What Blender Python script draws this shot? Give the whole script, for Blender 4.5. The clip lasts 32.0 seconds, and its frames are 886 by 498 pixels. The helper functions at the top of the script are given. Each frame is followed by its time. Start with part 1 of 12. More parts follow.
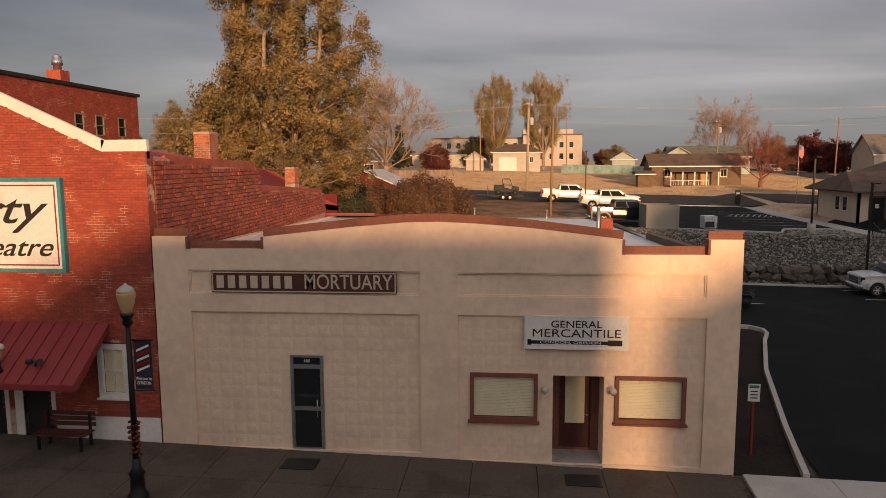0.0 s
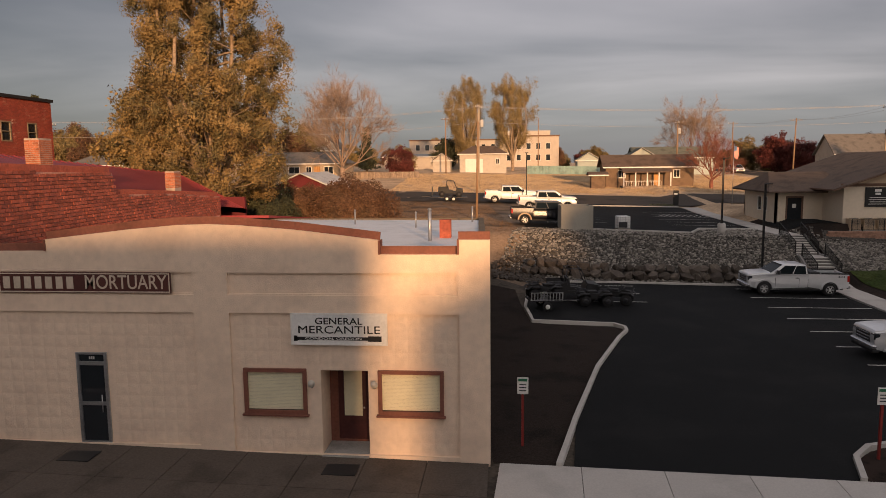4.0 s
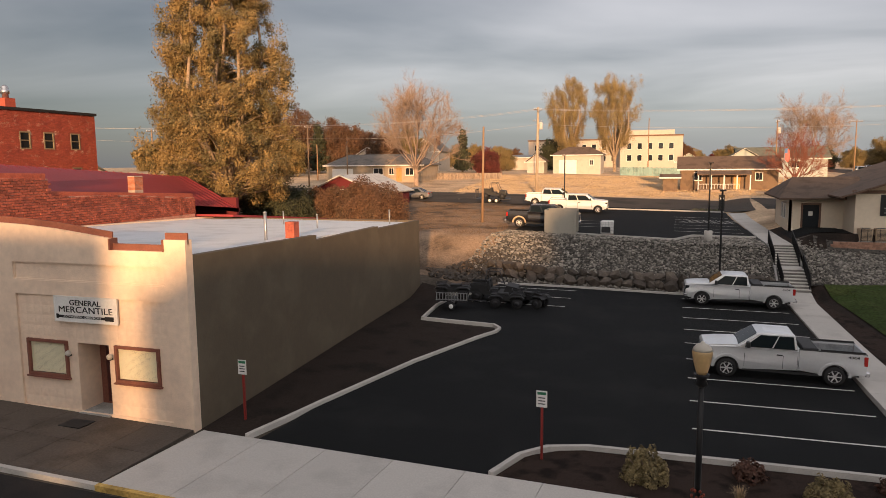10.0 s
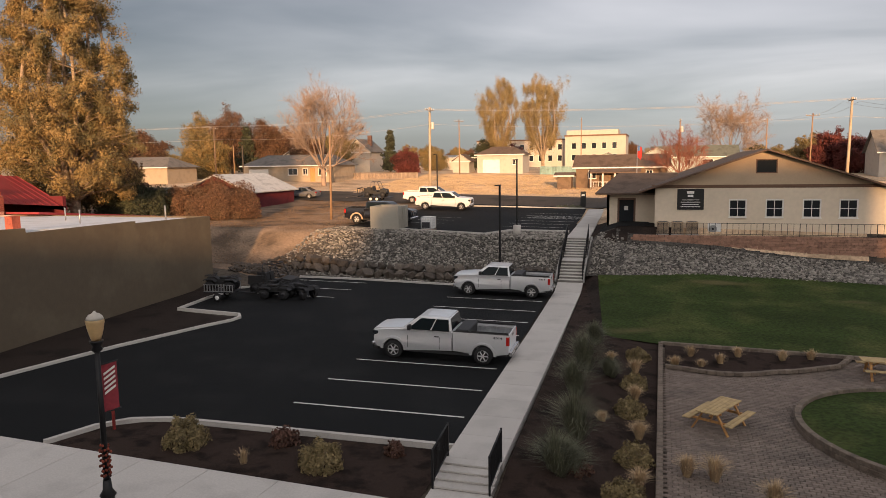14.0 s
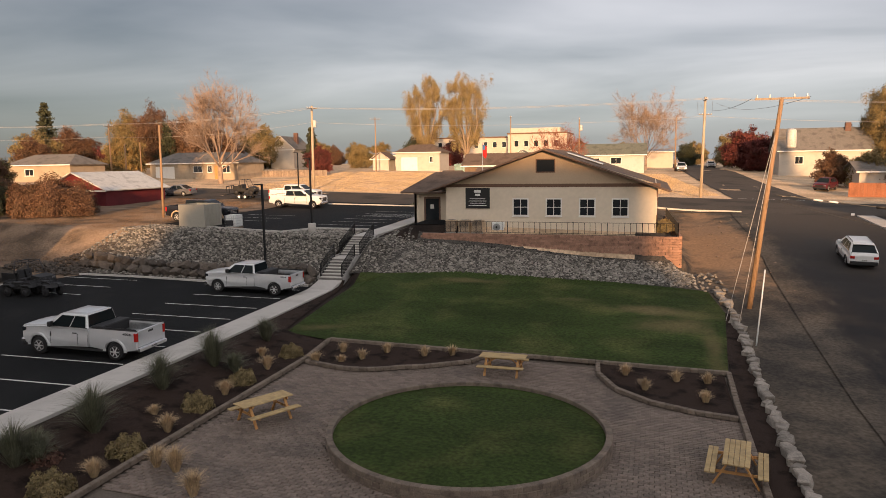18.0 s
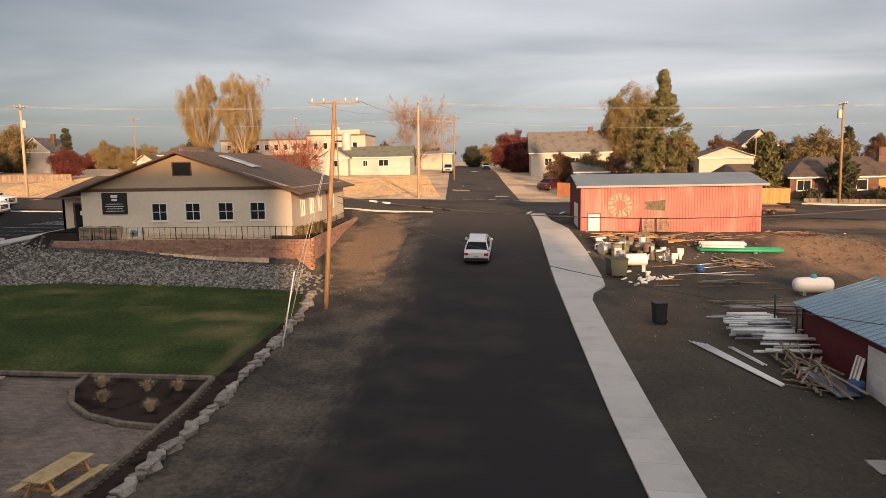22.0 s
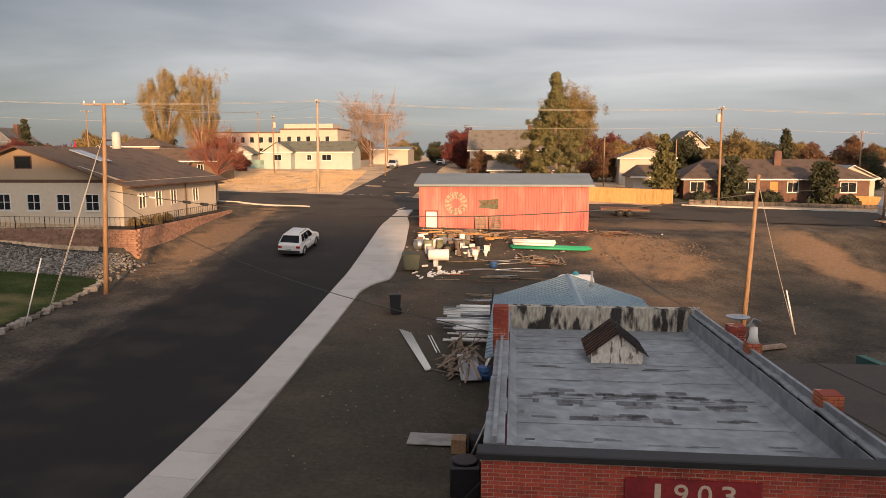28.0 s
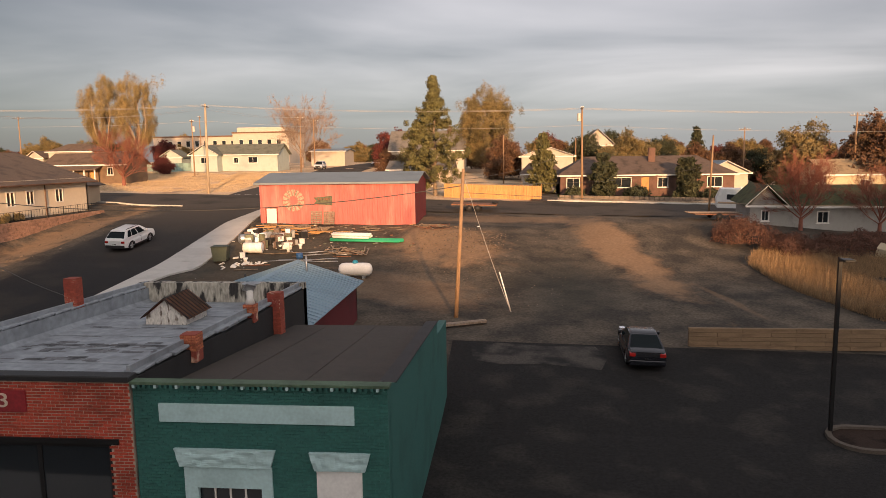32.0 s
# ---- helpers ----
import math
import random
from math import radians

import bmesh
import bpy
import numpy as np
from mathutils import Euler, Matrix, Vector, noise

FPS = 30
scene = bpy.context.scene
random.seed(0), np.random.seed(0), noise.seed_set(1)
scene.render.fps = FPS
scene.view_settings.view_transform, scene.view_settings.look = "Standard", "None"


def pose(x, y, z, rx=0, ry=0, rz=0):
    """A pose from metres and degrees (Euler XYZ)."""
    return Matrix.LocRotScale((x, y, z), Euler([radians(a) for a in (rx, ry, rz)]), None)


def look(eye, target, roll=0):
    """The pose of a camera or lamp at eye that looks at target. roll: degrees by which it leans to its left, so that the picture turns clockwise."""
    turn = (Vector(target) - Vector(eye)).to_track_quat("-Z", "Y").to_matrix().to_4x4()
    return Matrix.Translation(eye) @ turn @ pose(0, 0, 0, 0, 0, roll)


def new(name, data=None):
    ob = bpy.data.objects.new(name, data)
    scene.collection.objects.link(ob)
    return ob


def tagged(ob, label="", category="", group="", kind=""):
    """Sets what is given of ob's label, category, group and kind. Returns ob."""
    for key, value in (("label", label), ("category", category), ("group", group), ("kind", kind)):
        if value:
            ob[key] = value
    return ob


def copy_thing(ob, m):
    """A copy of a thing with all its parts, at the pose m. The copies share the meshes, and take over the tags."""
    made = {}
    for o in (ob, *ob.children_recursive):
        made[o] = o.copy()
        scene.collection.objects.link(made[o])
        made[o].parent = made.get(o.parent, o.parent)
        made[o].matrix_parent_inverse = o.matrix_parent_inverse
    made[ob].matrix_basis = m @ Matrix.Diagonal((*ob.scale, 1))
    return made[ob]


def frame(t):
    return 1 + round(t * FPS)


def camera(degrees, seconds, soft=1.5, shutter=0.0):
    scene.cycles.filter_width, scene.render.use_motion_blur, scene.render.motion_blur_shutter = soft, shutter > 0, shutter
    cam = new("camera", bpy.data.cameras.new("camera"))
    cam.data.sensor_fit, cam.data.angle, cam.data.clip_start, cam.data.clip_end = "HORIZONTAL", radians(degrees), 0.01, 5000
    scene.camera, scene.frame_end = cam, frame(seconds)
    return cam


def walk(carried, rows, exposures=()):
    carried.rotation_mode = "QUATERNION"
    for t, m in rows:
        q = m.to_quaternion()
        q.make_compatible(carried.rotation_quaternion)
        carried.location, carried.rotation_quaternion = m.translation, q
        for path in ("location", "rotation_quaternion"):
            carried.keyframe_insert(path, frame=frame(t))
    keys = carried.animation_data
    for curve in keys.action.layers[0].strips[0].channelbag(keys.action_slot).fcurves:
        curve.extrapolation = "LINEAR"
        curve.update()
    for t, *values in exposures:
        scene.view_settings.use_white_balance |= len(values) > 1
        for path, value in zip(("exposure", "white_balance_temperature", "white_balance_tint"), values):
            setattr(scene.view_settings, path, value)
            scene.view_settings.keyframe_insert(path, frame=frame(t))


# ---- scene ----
cam = camera(64.8, 32.0, soft=0.6)

PATH = [
    (0, (-0.183, 0.620, 8.084), (-0.3721, 2.5954, 7.8359), -0.35),
    (0.5, (0.468, 0.534, 8.110), (0.2809, 2.5091, 7.8607), -0.38),
    (1, (1.182, 0.473, 8.118), (0.9953, 2.4481, 7.8684), -0.41),
    (1.5, (1.944, 0.433, 8.116), (1.7597, 2.4085, 7.8673), -0.46),
    (2, (2.746, 0.412, 8.107), (2.5625, 2.3884, 7.8609), -0.50),
    (2.5, (3.560, 0.396, 8.096), (3.3794, 2.3725, 7.8495), -0.53),
    (3, (4.388, 0.367, 8.085), (4.2062, 2.3431, 7.8392), -0.57),
    (3.5, (5.228, 0.333, 8.090), (5.0464, 2.3102, 7.8463), -0.62),
    (4, (6.080, 0.301, 8.118), (5.8981, 2.2775, 7.8738), -0.63),
    (4.5, (6.954, 0.279, 8.160), (6.7759, 2.2555, 7.9126), -0.60),
    (6.5, (10.785, 0.241, 8.299), (10.5201, 2.2082, 8.0523), -0.50),
    (7, (11.854, 0.177, 8.321), (11.5587, 2.1392, 8.0727), -0.52),
    (7.5, (12.962, 0.094, 8.337), (12.6515, 2.0547, 8.0902), -0.56),
    (8, (14.141, 0.074, 8.355), (13.8320, 2.0345, 8.1099), -0.61),
    (8.5, (15.376, 0.112, 8.381), (15.0692, 2.0731, 8.1333), -0.65),
    (9, (16.754, 0.215, 8.419), (16.4070, 2.1689, 8.1743), -0.65),
    (9.5, (18.317, 0.352, 8.438), (17.8161, 2.2723, 8.1929), -0.60),
    (10, (20.030, 0.504, 8.394), (19.4084, 2.3893, 8.1517), -0.59),
    (10.5, (21.755, 0.696, 8.285), (21.1359, 2.5828, 8.0439), -0.64),
    (11, (23.423, 0.931, 8.152), (22.8060, 2.8186, 7.9145), -0.69),
    (11.5, (24.998, 1.227, 8.039), (24.3859, 3.1167, 7.8034), -0.73),
    (12, (26.556, 1.531, 7.977), (25.9481, 3.4212, 7.7411), -0.78),
    (12.5, (28.132, 1.802, 7.955), (27.5282, 3.6939, 7.7182), -0.83),
    (13, (29.768, 2.056, 7.955), (29.1670, 3.9492, 7.7174), -0.90),
    (13.5, (31.455, 2.370, 7.950), (30.8565, 4.2636, 7.7121), -0.94),
    (14, (33.184, 2.757, 7.943), (32.5904, 4.6521, 7.7042), -0.93),
    (14.5, (34.958, 3.185, 7.939), (34.3728, 5.0821, 7.6993), -0.90),
    (16.5, (42.678, 4.817, 7.981), (42.0965, 6.7146, 7.7362), -0.83),
    (17, (44.510, 5.365, 7.955), (43.9301, 7.2629, 7.7092), -0.83),
    (17.5, (46.305, 5.931, 7.916), (45.7302, 7.8307, 7.6702), -0.82),
    (18, (48.104, 6.462, 7.881), (47.5331, 8.3622, 7.6333), -0.81),
    (18.5, (49.924, 6.953, 7.856), (49.3549, 8.8543, 7.6103), -0.79),
    (19, (51.757, 7.422, 7.831), (51.1938, 9.3248, 7.5845), -0.77),
    (19.5, (53.583, 7.880, 7.797), (53.0240, 9.7842, 7.5516), -0.74),
    (20, (55.378, 8.331, 7.763), (54.8220, 10.2368, 7.5173), -0.75),
    (20.5, (57.210, 8.783, 7.740), (56.6578, 10.6892, 7.4937), -0.79),
    (21, (59.088, 9.194, 7.728), (58.6070, 11.1192, 7.4808), -0.87),
    (21.5, (61.034, 9.512, 7.695), (60.7423, 11.4749, 7.4480), -0.96),
    (22, (63.003, 9.707, 7.676), (62.8477, 11.6851, 7.4276), -1.04),
    (22.5, (64.949, 9.806, 7.659), (64.9124, 11.7906, 7.4101), -1.05),
    (23, (66.818, 9.859, 7.607), (66.8325, 11.8438, 7.3599), -1.04),
    (23.5, (68.554, 9.936, 7.584), (68.5702, 11.9210, 7.3373), -1.01),
    (24, (70.178, 9.968, 7.591), (70.1942, 11.9521, 7.3440), -0.98),
    (24.5, (71.678, 9.944, 7.631), (71.6960, 11.9284, 7.3793), -0.91),
    (25, (73.032, 9.880, 7.678), (73.0506, 11.8635, 7.4201), -0.84),
    (25.5, (74.209, 9.768, 7.726), (74.2334, 11.7513, 7.4680), -0.79),
    (27.5, (77.451, 8.594, 7.914), (77.3393, 10.5738, 7.6511), -0.12),
    (28, (78.110, 7.990, 7.916), (77.9083, 9.9618, 7.6516), -0.10),
    (28.5, (78.781, 7.313, 7.922), (78.5799, 9.2848, 7.6580), -0.11),
    (29, (79.706, 6.684, 7.943), (79.5050, 8.6565, 7.6789), -0.18),
    (29.5, (80.922, 6.130, 7.970), (80.7219, 8.1018, 7.7028), -0.29),
    (30, (82.579, 5.712, 7.966), (82.3794, 7.6839, 7.6991), -0.44),
    (30.5, (84.670, 5.406, 7.920), (84.4691, 7.3784, 7.6535), -0.59),
    (31, (87.111, 5.216, 7.841), (86.9123, 7.1886, 7.5759), -0.73),
    (31.5, (89.879, 5.149, 7.733), (89.6838, 7.1216, 7.4688), -0.81),
    (32, (92.936, 5.226, 7.600), (92.7461, 7.2002, 7.3395), -0.83),
]
walk(cam, [(t, look(eye, target, roll)) for t, eye, target, roll in PATH],
     [(0.0, -0.02, 6650, 12), (4.0, 0.06, 6600, 12), (9.0, 0.53, 6480, 8), (13.0, 0.66, 6420, 8), (22.0, 0.75, 6400, 7.5), (28.0, 0.67, 6520, 9), (32.0, 0.65, 6580, 9.5)])

# ---- light ----
SUN_ELEV, SUN_FROM = 8.0, (0.27, -0.96)
world = bpy.data.worlds.new("sky")
scene.world = world
world.use_nodes = True
wn, wl = world.node_tree.nodes, world.node_tree.links
wn.clear()
w_out = wn.new("ShaderNodeOutputWorld")
w_bg = wn.new("ShaderNodeBackground")
w_sky = wn.new("ShaderNodeTexSky")
w_sky.sky_type = "NISHITA"
w_sky.sun_disc = False
w_sky.sun_elevation = radians(SUN_ELEV)
w_sky.sun_rotation = math.atan2(SUN_FROM[0], SUN_FROM[1])
w_sky.air_density, w_sky.dust_density, w_sky.ozone_density = 1.0, 1.2, 2.0
w_tc = wn.new("ShaderNodeTexCoord")
w_sep = wn.new("ShaderNodeSeparateXYZ")
wl.new(w_tc.outputs["Generated"], w_sep.inputs[0])
# cloud deck: directions laid out on a flat layer overhead, so that bands narrow towards the horizon
w_h = wn.new("ShaderNodeMath"); w_h.operation = "ADD"; w_h.inputs[1].default_value = 0.10
wl.new(w_sep.outputs["Z"], w_h.inputs[0])
w_abs = wn.new("ShaderNodeMath"); w_abs.operation = "MAXIMUM"; w_abs.inputs[1].default_value = 0.04
wl.new(w_h.outputs[0], w_abs.inputs[0])
w_dx = wn.new("ShaderNodeMath"); w_dx.operation = "DIVIDE"
w_dy = wn.new("ShaderNodeMath"); w_dy.operation = "DIVIDE"
wl.new(w_sep.outputs["X"], w_dx.inputs[0]); wl.new(w_abs.outputs[0], w_dx.inputs[1])
wl.new(w_sep.outputs["Y"], w_dy.inputs[0]); wl.new(w_abs.outputs[0], w_dy.inputs[1])
w_com = wn.new("ShaderNodeCombineXYZ")
wl.new(w_dx.outputs[0], w_com.inputs[0]); wl.new(w_dy.outputs[0], w_com.inputs[1])
w_map = wn.new("ShaderNodeMapping"); w_map.inputs["Scale"].default_value = (0.44, 0.62, 1.0)
w_map.inputs["Rotation"].default_value = (0, 0, 0.10)
wl.new(w_com.outputs[0], w_map.inputs[0])
w_n1 = wn.new("ShaderNodeTexNoise"); w_n1.inputs["Scale"].default_value = 0.95; w_n1.inputs["Detail"].default_value = 5; w_n1.inputs["Roughness"].default_value = 0.46
w_n1.inputs["Distortion"].default_value = 0.35
wl.new(w_map.outputs[0], w_n1.inputs["Vector"])
w_r1 = wn.new("ShaderNodeValToRGB")
w_r1.color_ramp.elements[0].position, w_r1.color_ramp.elements[0].color = 0.32, (0.305, 0.287, 0.312, 1)
w_r1.color_ramp.elements[1].position, w_r1.color_ramp.elements[1].color = 0.70, (0.83, 0.765, 0.785, 1)
wl.new(w_n1.outputs["Fac"], w_r1.inputs[0])
# towards the horizon the deck thins out to pale blue
w_hr = wn.new("ShaderNodeMapRange"); w_hr.inputs["From Min"].default_value = 0.025; w_hr.inputs["From Max"].default_value = 0.11
wl.new(w_sep.outputs["Z"], w_hr.inputs["Value"])
w_mix = wn.new("ShaderNodeMix"); w_mix.data_type = "RGBA"
w_mix.inputs["A"].default_value = (0.345, 0.350, 0.385, 1)
wl.new(w_hr.outputs[0], w_mix.inputs["Factor"]); wl.new(w_r1.outputs[0], w_mix.inputs["B"])
w_skm = wn.new("ShaderNodeMix"); w_skm.data_type = "RGBA"; w_skm.blend_type = "ADD"; w_skm.inputs["Factor"].default_value = 1.0
w_scl = wn.new("ShaderNodeVectorMath"); w_scl.operation = "SCALE"; w_scl.inputs["Scale"].default_value = 0.035
wl.new(w_sky.outputs[0], w_scl.inputs[0])
# the deck is dimmer to the west, and glows warm all round the low sun
w_west = wn.new("ShaderNodeMapRange"); w_west.inputs["From Min"].default_value, w_west.inputs["From Max"].default_value = -0.75, 0.15
w_west.inputs["To Min"].default_value, w_west.inputs["To Max"].default_value = 0.50, 1.0
wl.new(w_sep.outputs["X"], w_west.inputs["Value"])
w_dim = wn.new("ShaderNodeVectorMath"); w_dim.operation = "SCALE"
wl.new(w_mix.outputs["Result"], w_dim.inputs[0]); wl.new(w_west.outputs[0], w_dim.inputs["Scale"])
w_dot = wn.new("ShaderNodeVectorMath"); w_dot.operation = "DOT_PRODUCT"; w_dot.inputs[1].default_value = (SUN_FROM[0], SUN_FROM[1], 0.14)
wl.new(w_tc.outputs["Generated"], w_dot.inputs[0])
w_gl = wn.new("ShaderNodeMapRange"); w_gl.interpolation_type = "SMOOTHSTEP"
w_gl.inputs["From Min"].default_value, w_gl.inputs["From Max"].default_value = -0.1, 1.0
wl.new(w_dot.outputs["Value"], w_gl.inputs["Value"])
w_gc = wn.new("ShaderNodeMix"); w_gc.data_type = "RGBA"; w_gc.blend_type = "ADD"
w_gc.inputs["B"].default_value = (0.645, 0.565, 0.50, 1)
wl.new(w_gl.outputs[0], w_gc.inputs["Factor"]); wl.new(w_dim.outputs[0], w_gc.inputs["A"])
wl.new(w_gc.outputs["Result"], w_skm.inputs["A"]); wl.new(w_scl.outputs[0], w_skm.inputs["B"])
wl.new(w_skm.outputs["Result"], w_bg.inputs["Color"])
w_bg.inputs["Strength"].default_value = 0.59
wl.new(w_bg.outputs[0], w_out.inputs[0])

sun = bpy.data.lights.new("sun", "SUN")
sun.energy, sun.angle, sun.color = 5.0, radians(2.0), (1.0, 0.575, 0.285)
sun_ob = new("sun", sun)
sun_ob.matrix_world = look((0, 0, 60), Vector((0, 0, 60)) - Vector((SUN_FROM[0], SUN_FROM[1], math.tan(radians(SUN_ELEV)))))

# ---- materials ----
MATS = {}


def mat(name, col, rough=0.8, metal=0.0, var=0.18, scale=1.2, fine=14.0, bump=0.25, bscale=40.0, col2=None, mix2=(0.5, 0.65), rand=0.0, spec=0.4, stretch=None, alpha=None, trans=0.0, island=0.0):
    """A surface with a base colour, stains at one scale, grain at another and fine relief."""
    if name in MATS:
        return MATS[name]
    m = bpy.data.materials.new(name)
    m.use_nodes = True
    n, l = m.node_tree.nodes, m.node_tree.links
    b = n["Principled BSDF"]
    b.inputs["Roughness"].default_value = rough
    b.inputs["Metallic"].default_value = metal
    b.inputs["Specular IOR Level"].default_value = spec
    geo = n.new("ShaderNodeNewGeometry")
    vec = geo.outputs["Position"]
    if stretch:
        mp = n.new("ShaderNodeMapping"); mp.inputs["Scale"].default_value = stretch
        l.new(vec, mp.inputs[0]); vec = mp.outputs[0]
    n1 = n.new("ShaderNodeTexNoise"); n1.inputs["Scale"].default_value = scale; n1.inputs["Detail"].default_value = 5
    n2 = n.new("ShaderNodeTexNoise"); n2.inputs["Scale"].default_value = fine; n2.inputs["Detail"].default_value = 4
    l.new(vec, n1.inputs["Vector"]); l.new(vec, n2.inputs["Vector"])
    base = n.new("ShaderNodeMix"); base.data_type = "RGBA"
    base.inputs["A"].default_value = (*col, 1)
    base.inputs["B"].default_value = (*(col2 or [c * (1 - var * 1.6) for c in col]), 1)
    mr = n.new("ShaderNodeMapRange"); mr.inputs["From Min"].default_value, mr.inputs["From Max"].default_value = mix2
    l.new(n1.outputs["Fac"], mr.inputs["Value"]); l.new(mr.outputs[0], base.inputs["Factor"])
    hv = n.new("ShaderNodeHueSaturation")
    l.new(base.outputs["Result"], hv.inputs["Color"])
    val = n.new("ShaderNodeMapRange"); val.inputs["To Min"].default_value, val.inputs["To Max"].default_value = 1 - var, 1 + var
    val.inputs["From Min"].default_value, val.inputs["From Max"].default_value = 0.3, 0.7
    l.new(n2.outputs["Fac"], val.inputs["Value"])
    out = val.outputs[0]
    if rand or island:
        src = n.new("ShaderNodeObjectInfo").outputs["Random"] if rand else geo.outputs["Random Per Island"]
        amp = rand or island
        ov = n.new("ShaderNodeMapRange"); ov.inputs["To Min"].default_value, ov.inputs["To Max"].default_value = 1 - amp, 1 + amp
        l.new(src, ov.inputs["Value"])
        mu = n.new("ShaderNodeMath"); mu.operation = "MULTIPLY"
        l.new(out, mu.inputs[0]); l.new(ov.outputs[0], mu.inputs[1]); out = mu.outputs[0]
    l.new(out, hv.inputs["Value"]); l.new(hv.outputs[0], b.inputs["Base Color"])
    if bump:
        n3 = n.new("ShaderNodeTexNoise"); n3.inputs["Scale"].default_value = bscale; n3.inputs["Detail"].default_value = 3
        l.new(vec, n3.inputs["Vector"])
        bp = n.new("ShaderNodeBump"); bp.inputs["Strength"].default_value = bump; bp.inputs["Distance"].default_value = 0.02
        l.new(n3.outputs["Fac"], bp.inputs["Height"]); l.new(bp.outputs[0], b.inputs["Normal"])
        rr = n.new("ShaderNodeMapRange"); rr.inputs["To Min"].default_value, rr.inputs["To Max"].default_value = max(0.02, rough - 0.08), min(1.0, rough + 0.08)
        l.new(n2.outputs["Fac"], rr.inputs["Value"]); l.new(rr.outputs[0], b.inputs["Roughness"])
    if trans:
        b.inputs["Transmission Weight"].default_value = trans
    MATS[name] = m
    return m


STUCCO = mat("painted stucco", (0.77, 0.60, 0.455), 0.85, var=0.06, scale=0.7, fine=5, bump=0.5, bscale=30, col2=(0.70, 0.54, 0.41))
STUCCO_TRIM = mat("rust paint trim", (0.20, 0.075, 0.05), 0.7, var=0.15)
OLIVE = mat("olive wall paint", (0.115, 0.09, 0.06), 0.8, var=0.07, scale=0.5, fine=3, bump=0.3, bscale=12, col2=(0.135, 0.108, 0.072))
WHITE_ROOF = mat("white roof coating", (0.72, 0.74, 0.76), 0.55, var=0.06, scale=0.6, col2=(0.6, 0.62, 0.63))
BRICK_RED = mat("painted red brick", (0.33, 0.070, 0.042), 0.75, var=0.16, scale=0.9, fine=9, bump=0.5, bscale=60, col2=(0.27, 0.052, 0.036), island=0.16, rand=0.0)
BRICK_DARK = mat("worn red brick", (0.31, 0.078, 0.045), 0.85, var=0.25, scale=1.4, fine=12, bump=0.6, bscale=60, col2=(0.24, 0.06, 0.038), island=0.3)
MORTAR_PINK = mat("pale pink mortar", (0.50, 0.24, 0.18), 0.95, var=0.3, fine=20)
BRICK_BARE = mat("orange brick", (0.42, 0.135, 0.065), 0.85, var=0.2, scale=3, fine=20, bump=0.6, bscale=70, island=0.25)
MORTAR = mat("mortar", (0.42, 0.33, 0.27), 0.95, var=0.2, fine=30)
MORTAR_RED = mat("painted mortar", (0.26, 0.06, 0.04), 0.95, var=0.25, fine=30, scale=1.6, col2=(0.55, 0.36, 0.26), mix2=(0.56, 0.62))
RED_WALL = mat("dark red wall paint", (0.115, 0.012, 0.016), 0.75, var=0.15, scale=0.6, bump=0.4, bscale=20)
RED_METAL_ROOF = mat("red metal roofing", (0.26, 0.035, 0.04), 0.5, var=0.08, scale=0.4)
RED_SIDING = mat("red metal siding", (0.465, 0.132, 0.118), 0.6, var=0.10, scale=0.5, fine=3, stretch=(2, 2, 0.4), col2=(0.53, 0.205, 0.175), bump=0.1)
GREY_METAL = mat("grey metal roofing", (0.20, 0.235, 0.26), 0.55, 0.2, var=0.08, scale=0.5, bump=0.1)
TEAL_METAL = mat("blue grey metal roofing", (0.25, 0.35, 0.42), 0.55, 0.2, var=0.08, scale=0.5, bump=0.1)
CREAM = mat("cream lap siding", (0.66, 0.56, 0.43), 0.7, var=0.04, scale=0.4, fine=4, bump=0.1)
TAN = mat("tan siding", (0.46, 0.345, 0.235), 0.75, var=0.05, scale=0.4, bump=0.1)
SHINGLE = mat("brown shingles", (0.125, 0.086, 0.063), 0.9, var=0.2, scale=1.0, fine=10, bump=0.6, bscale=25)
SHINGLE_GREY = mat("grey shingles", (0.16, 0.145, 0.13), 0.9, var=0.2, scale=1.0, fine=8, bump=0.6, bscale=25)
SHINGLE_GREEN = mat("green grey shingles", (0.14, 0.145, 0.115), 0.9, var=0.2, scale=1.0, fine=8, bump=0.6, bscale=25)
TRIM_WHITE = mat("white trim", (0.74, 0.71, 0.66), 0.6, var=0.05, bump=0.05)
TRIM_BROWN = mat("brown trim", (0.14, 0.075, 0.045), 0.65, var=0.1)
GLASS = mat("window glass", (0.018, 0.022, 0.026), 0.06, var=0.02, bump=0, spec=0.6)
BLIND = mat("drawn blind", (0.74, 0.68, 0.47), 0.6, var=0.04, bump=0.05)
ASPHALT = mat("new asphalt", (0.0105, 0.0113, 0.0120), 0.86, var=0.18, scale=0.35, fine=60, bump=0.4, bscale=120, col2=(0.0155, 0.0162, 0.0165), spec=0.12)
ASPHALT_OLD = mat("street asphalt", (0.022, 0.0215, 0.0225), 0.88, var=0.16, scale=0.3, fine=40, bump=0.4, bscale=120, col2=(0.038, 0.034, 0.031), spec=0.12)
# dust, with sun on the upper streets put into the paler brown
ASPHALT_DUSTY = mat("dusty street asphalt", (0.078, 0.066, 0.056), 0.9, var=0.2, scale=0.25, fine=30, bump=0.4, bscale=100, col2=(0.048, 0.042, 0.037), spec=0.12)
ASPHALT_PALE = mat("worn asphalt", (0.07, 0.062, 0.056), 0.9, var=0.2, scale=0.3, fine=40, bump=0.4, bscale=120, col2=(0.05, 0.045, 0.042))
CONCRETE = mat("new concrete", (0.50, 0.475, 0.44), 0.85, var=0.07, scale=0.8, fine=20, bump=0.2, bscale=80, rand=0.06)
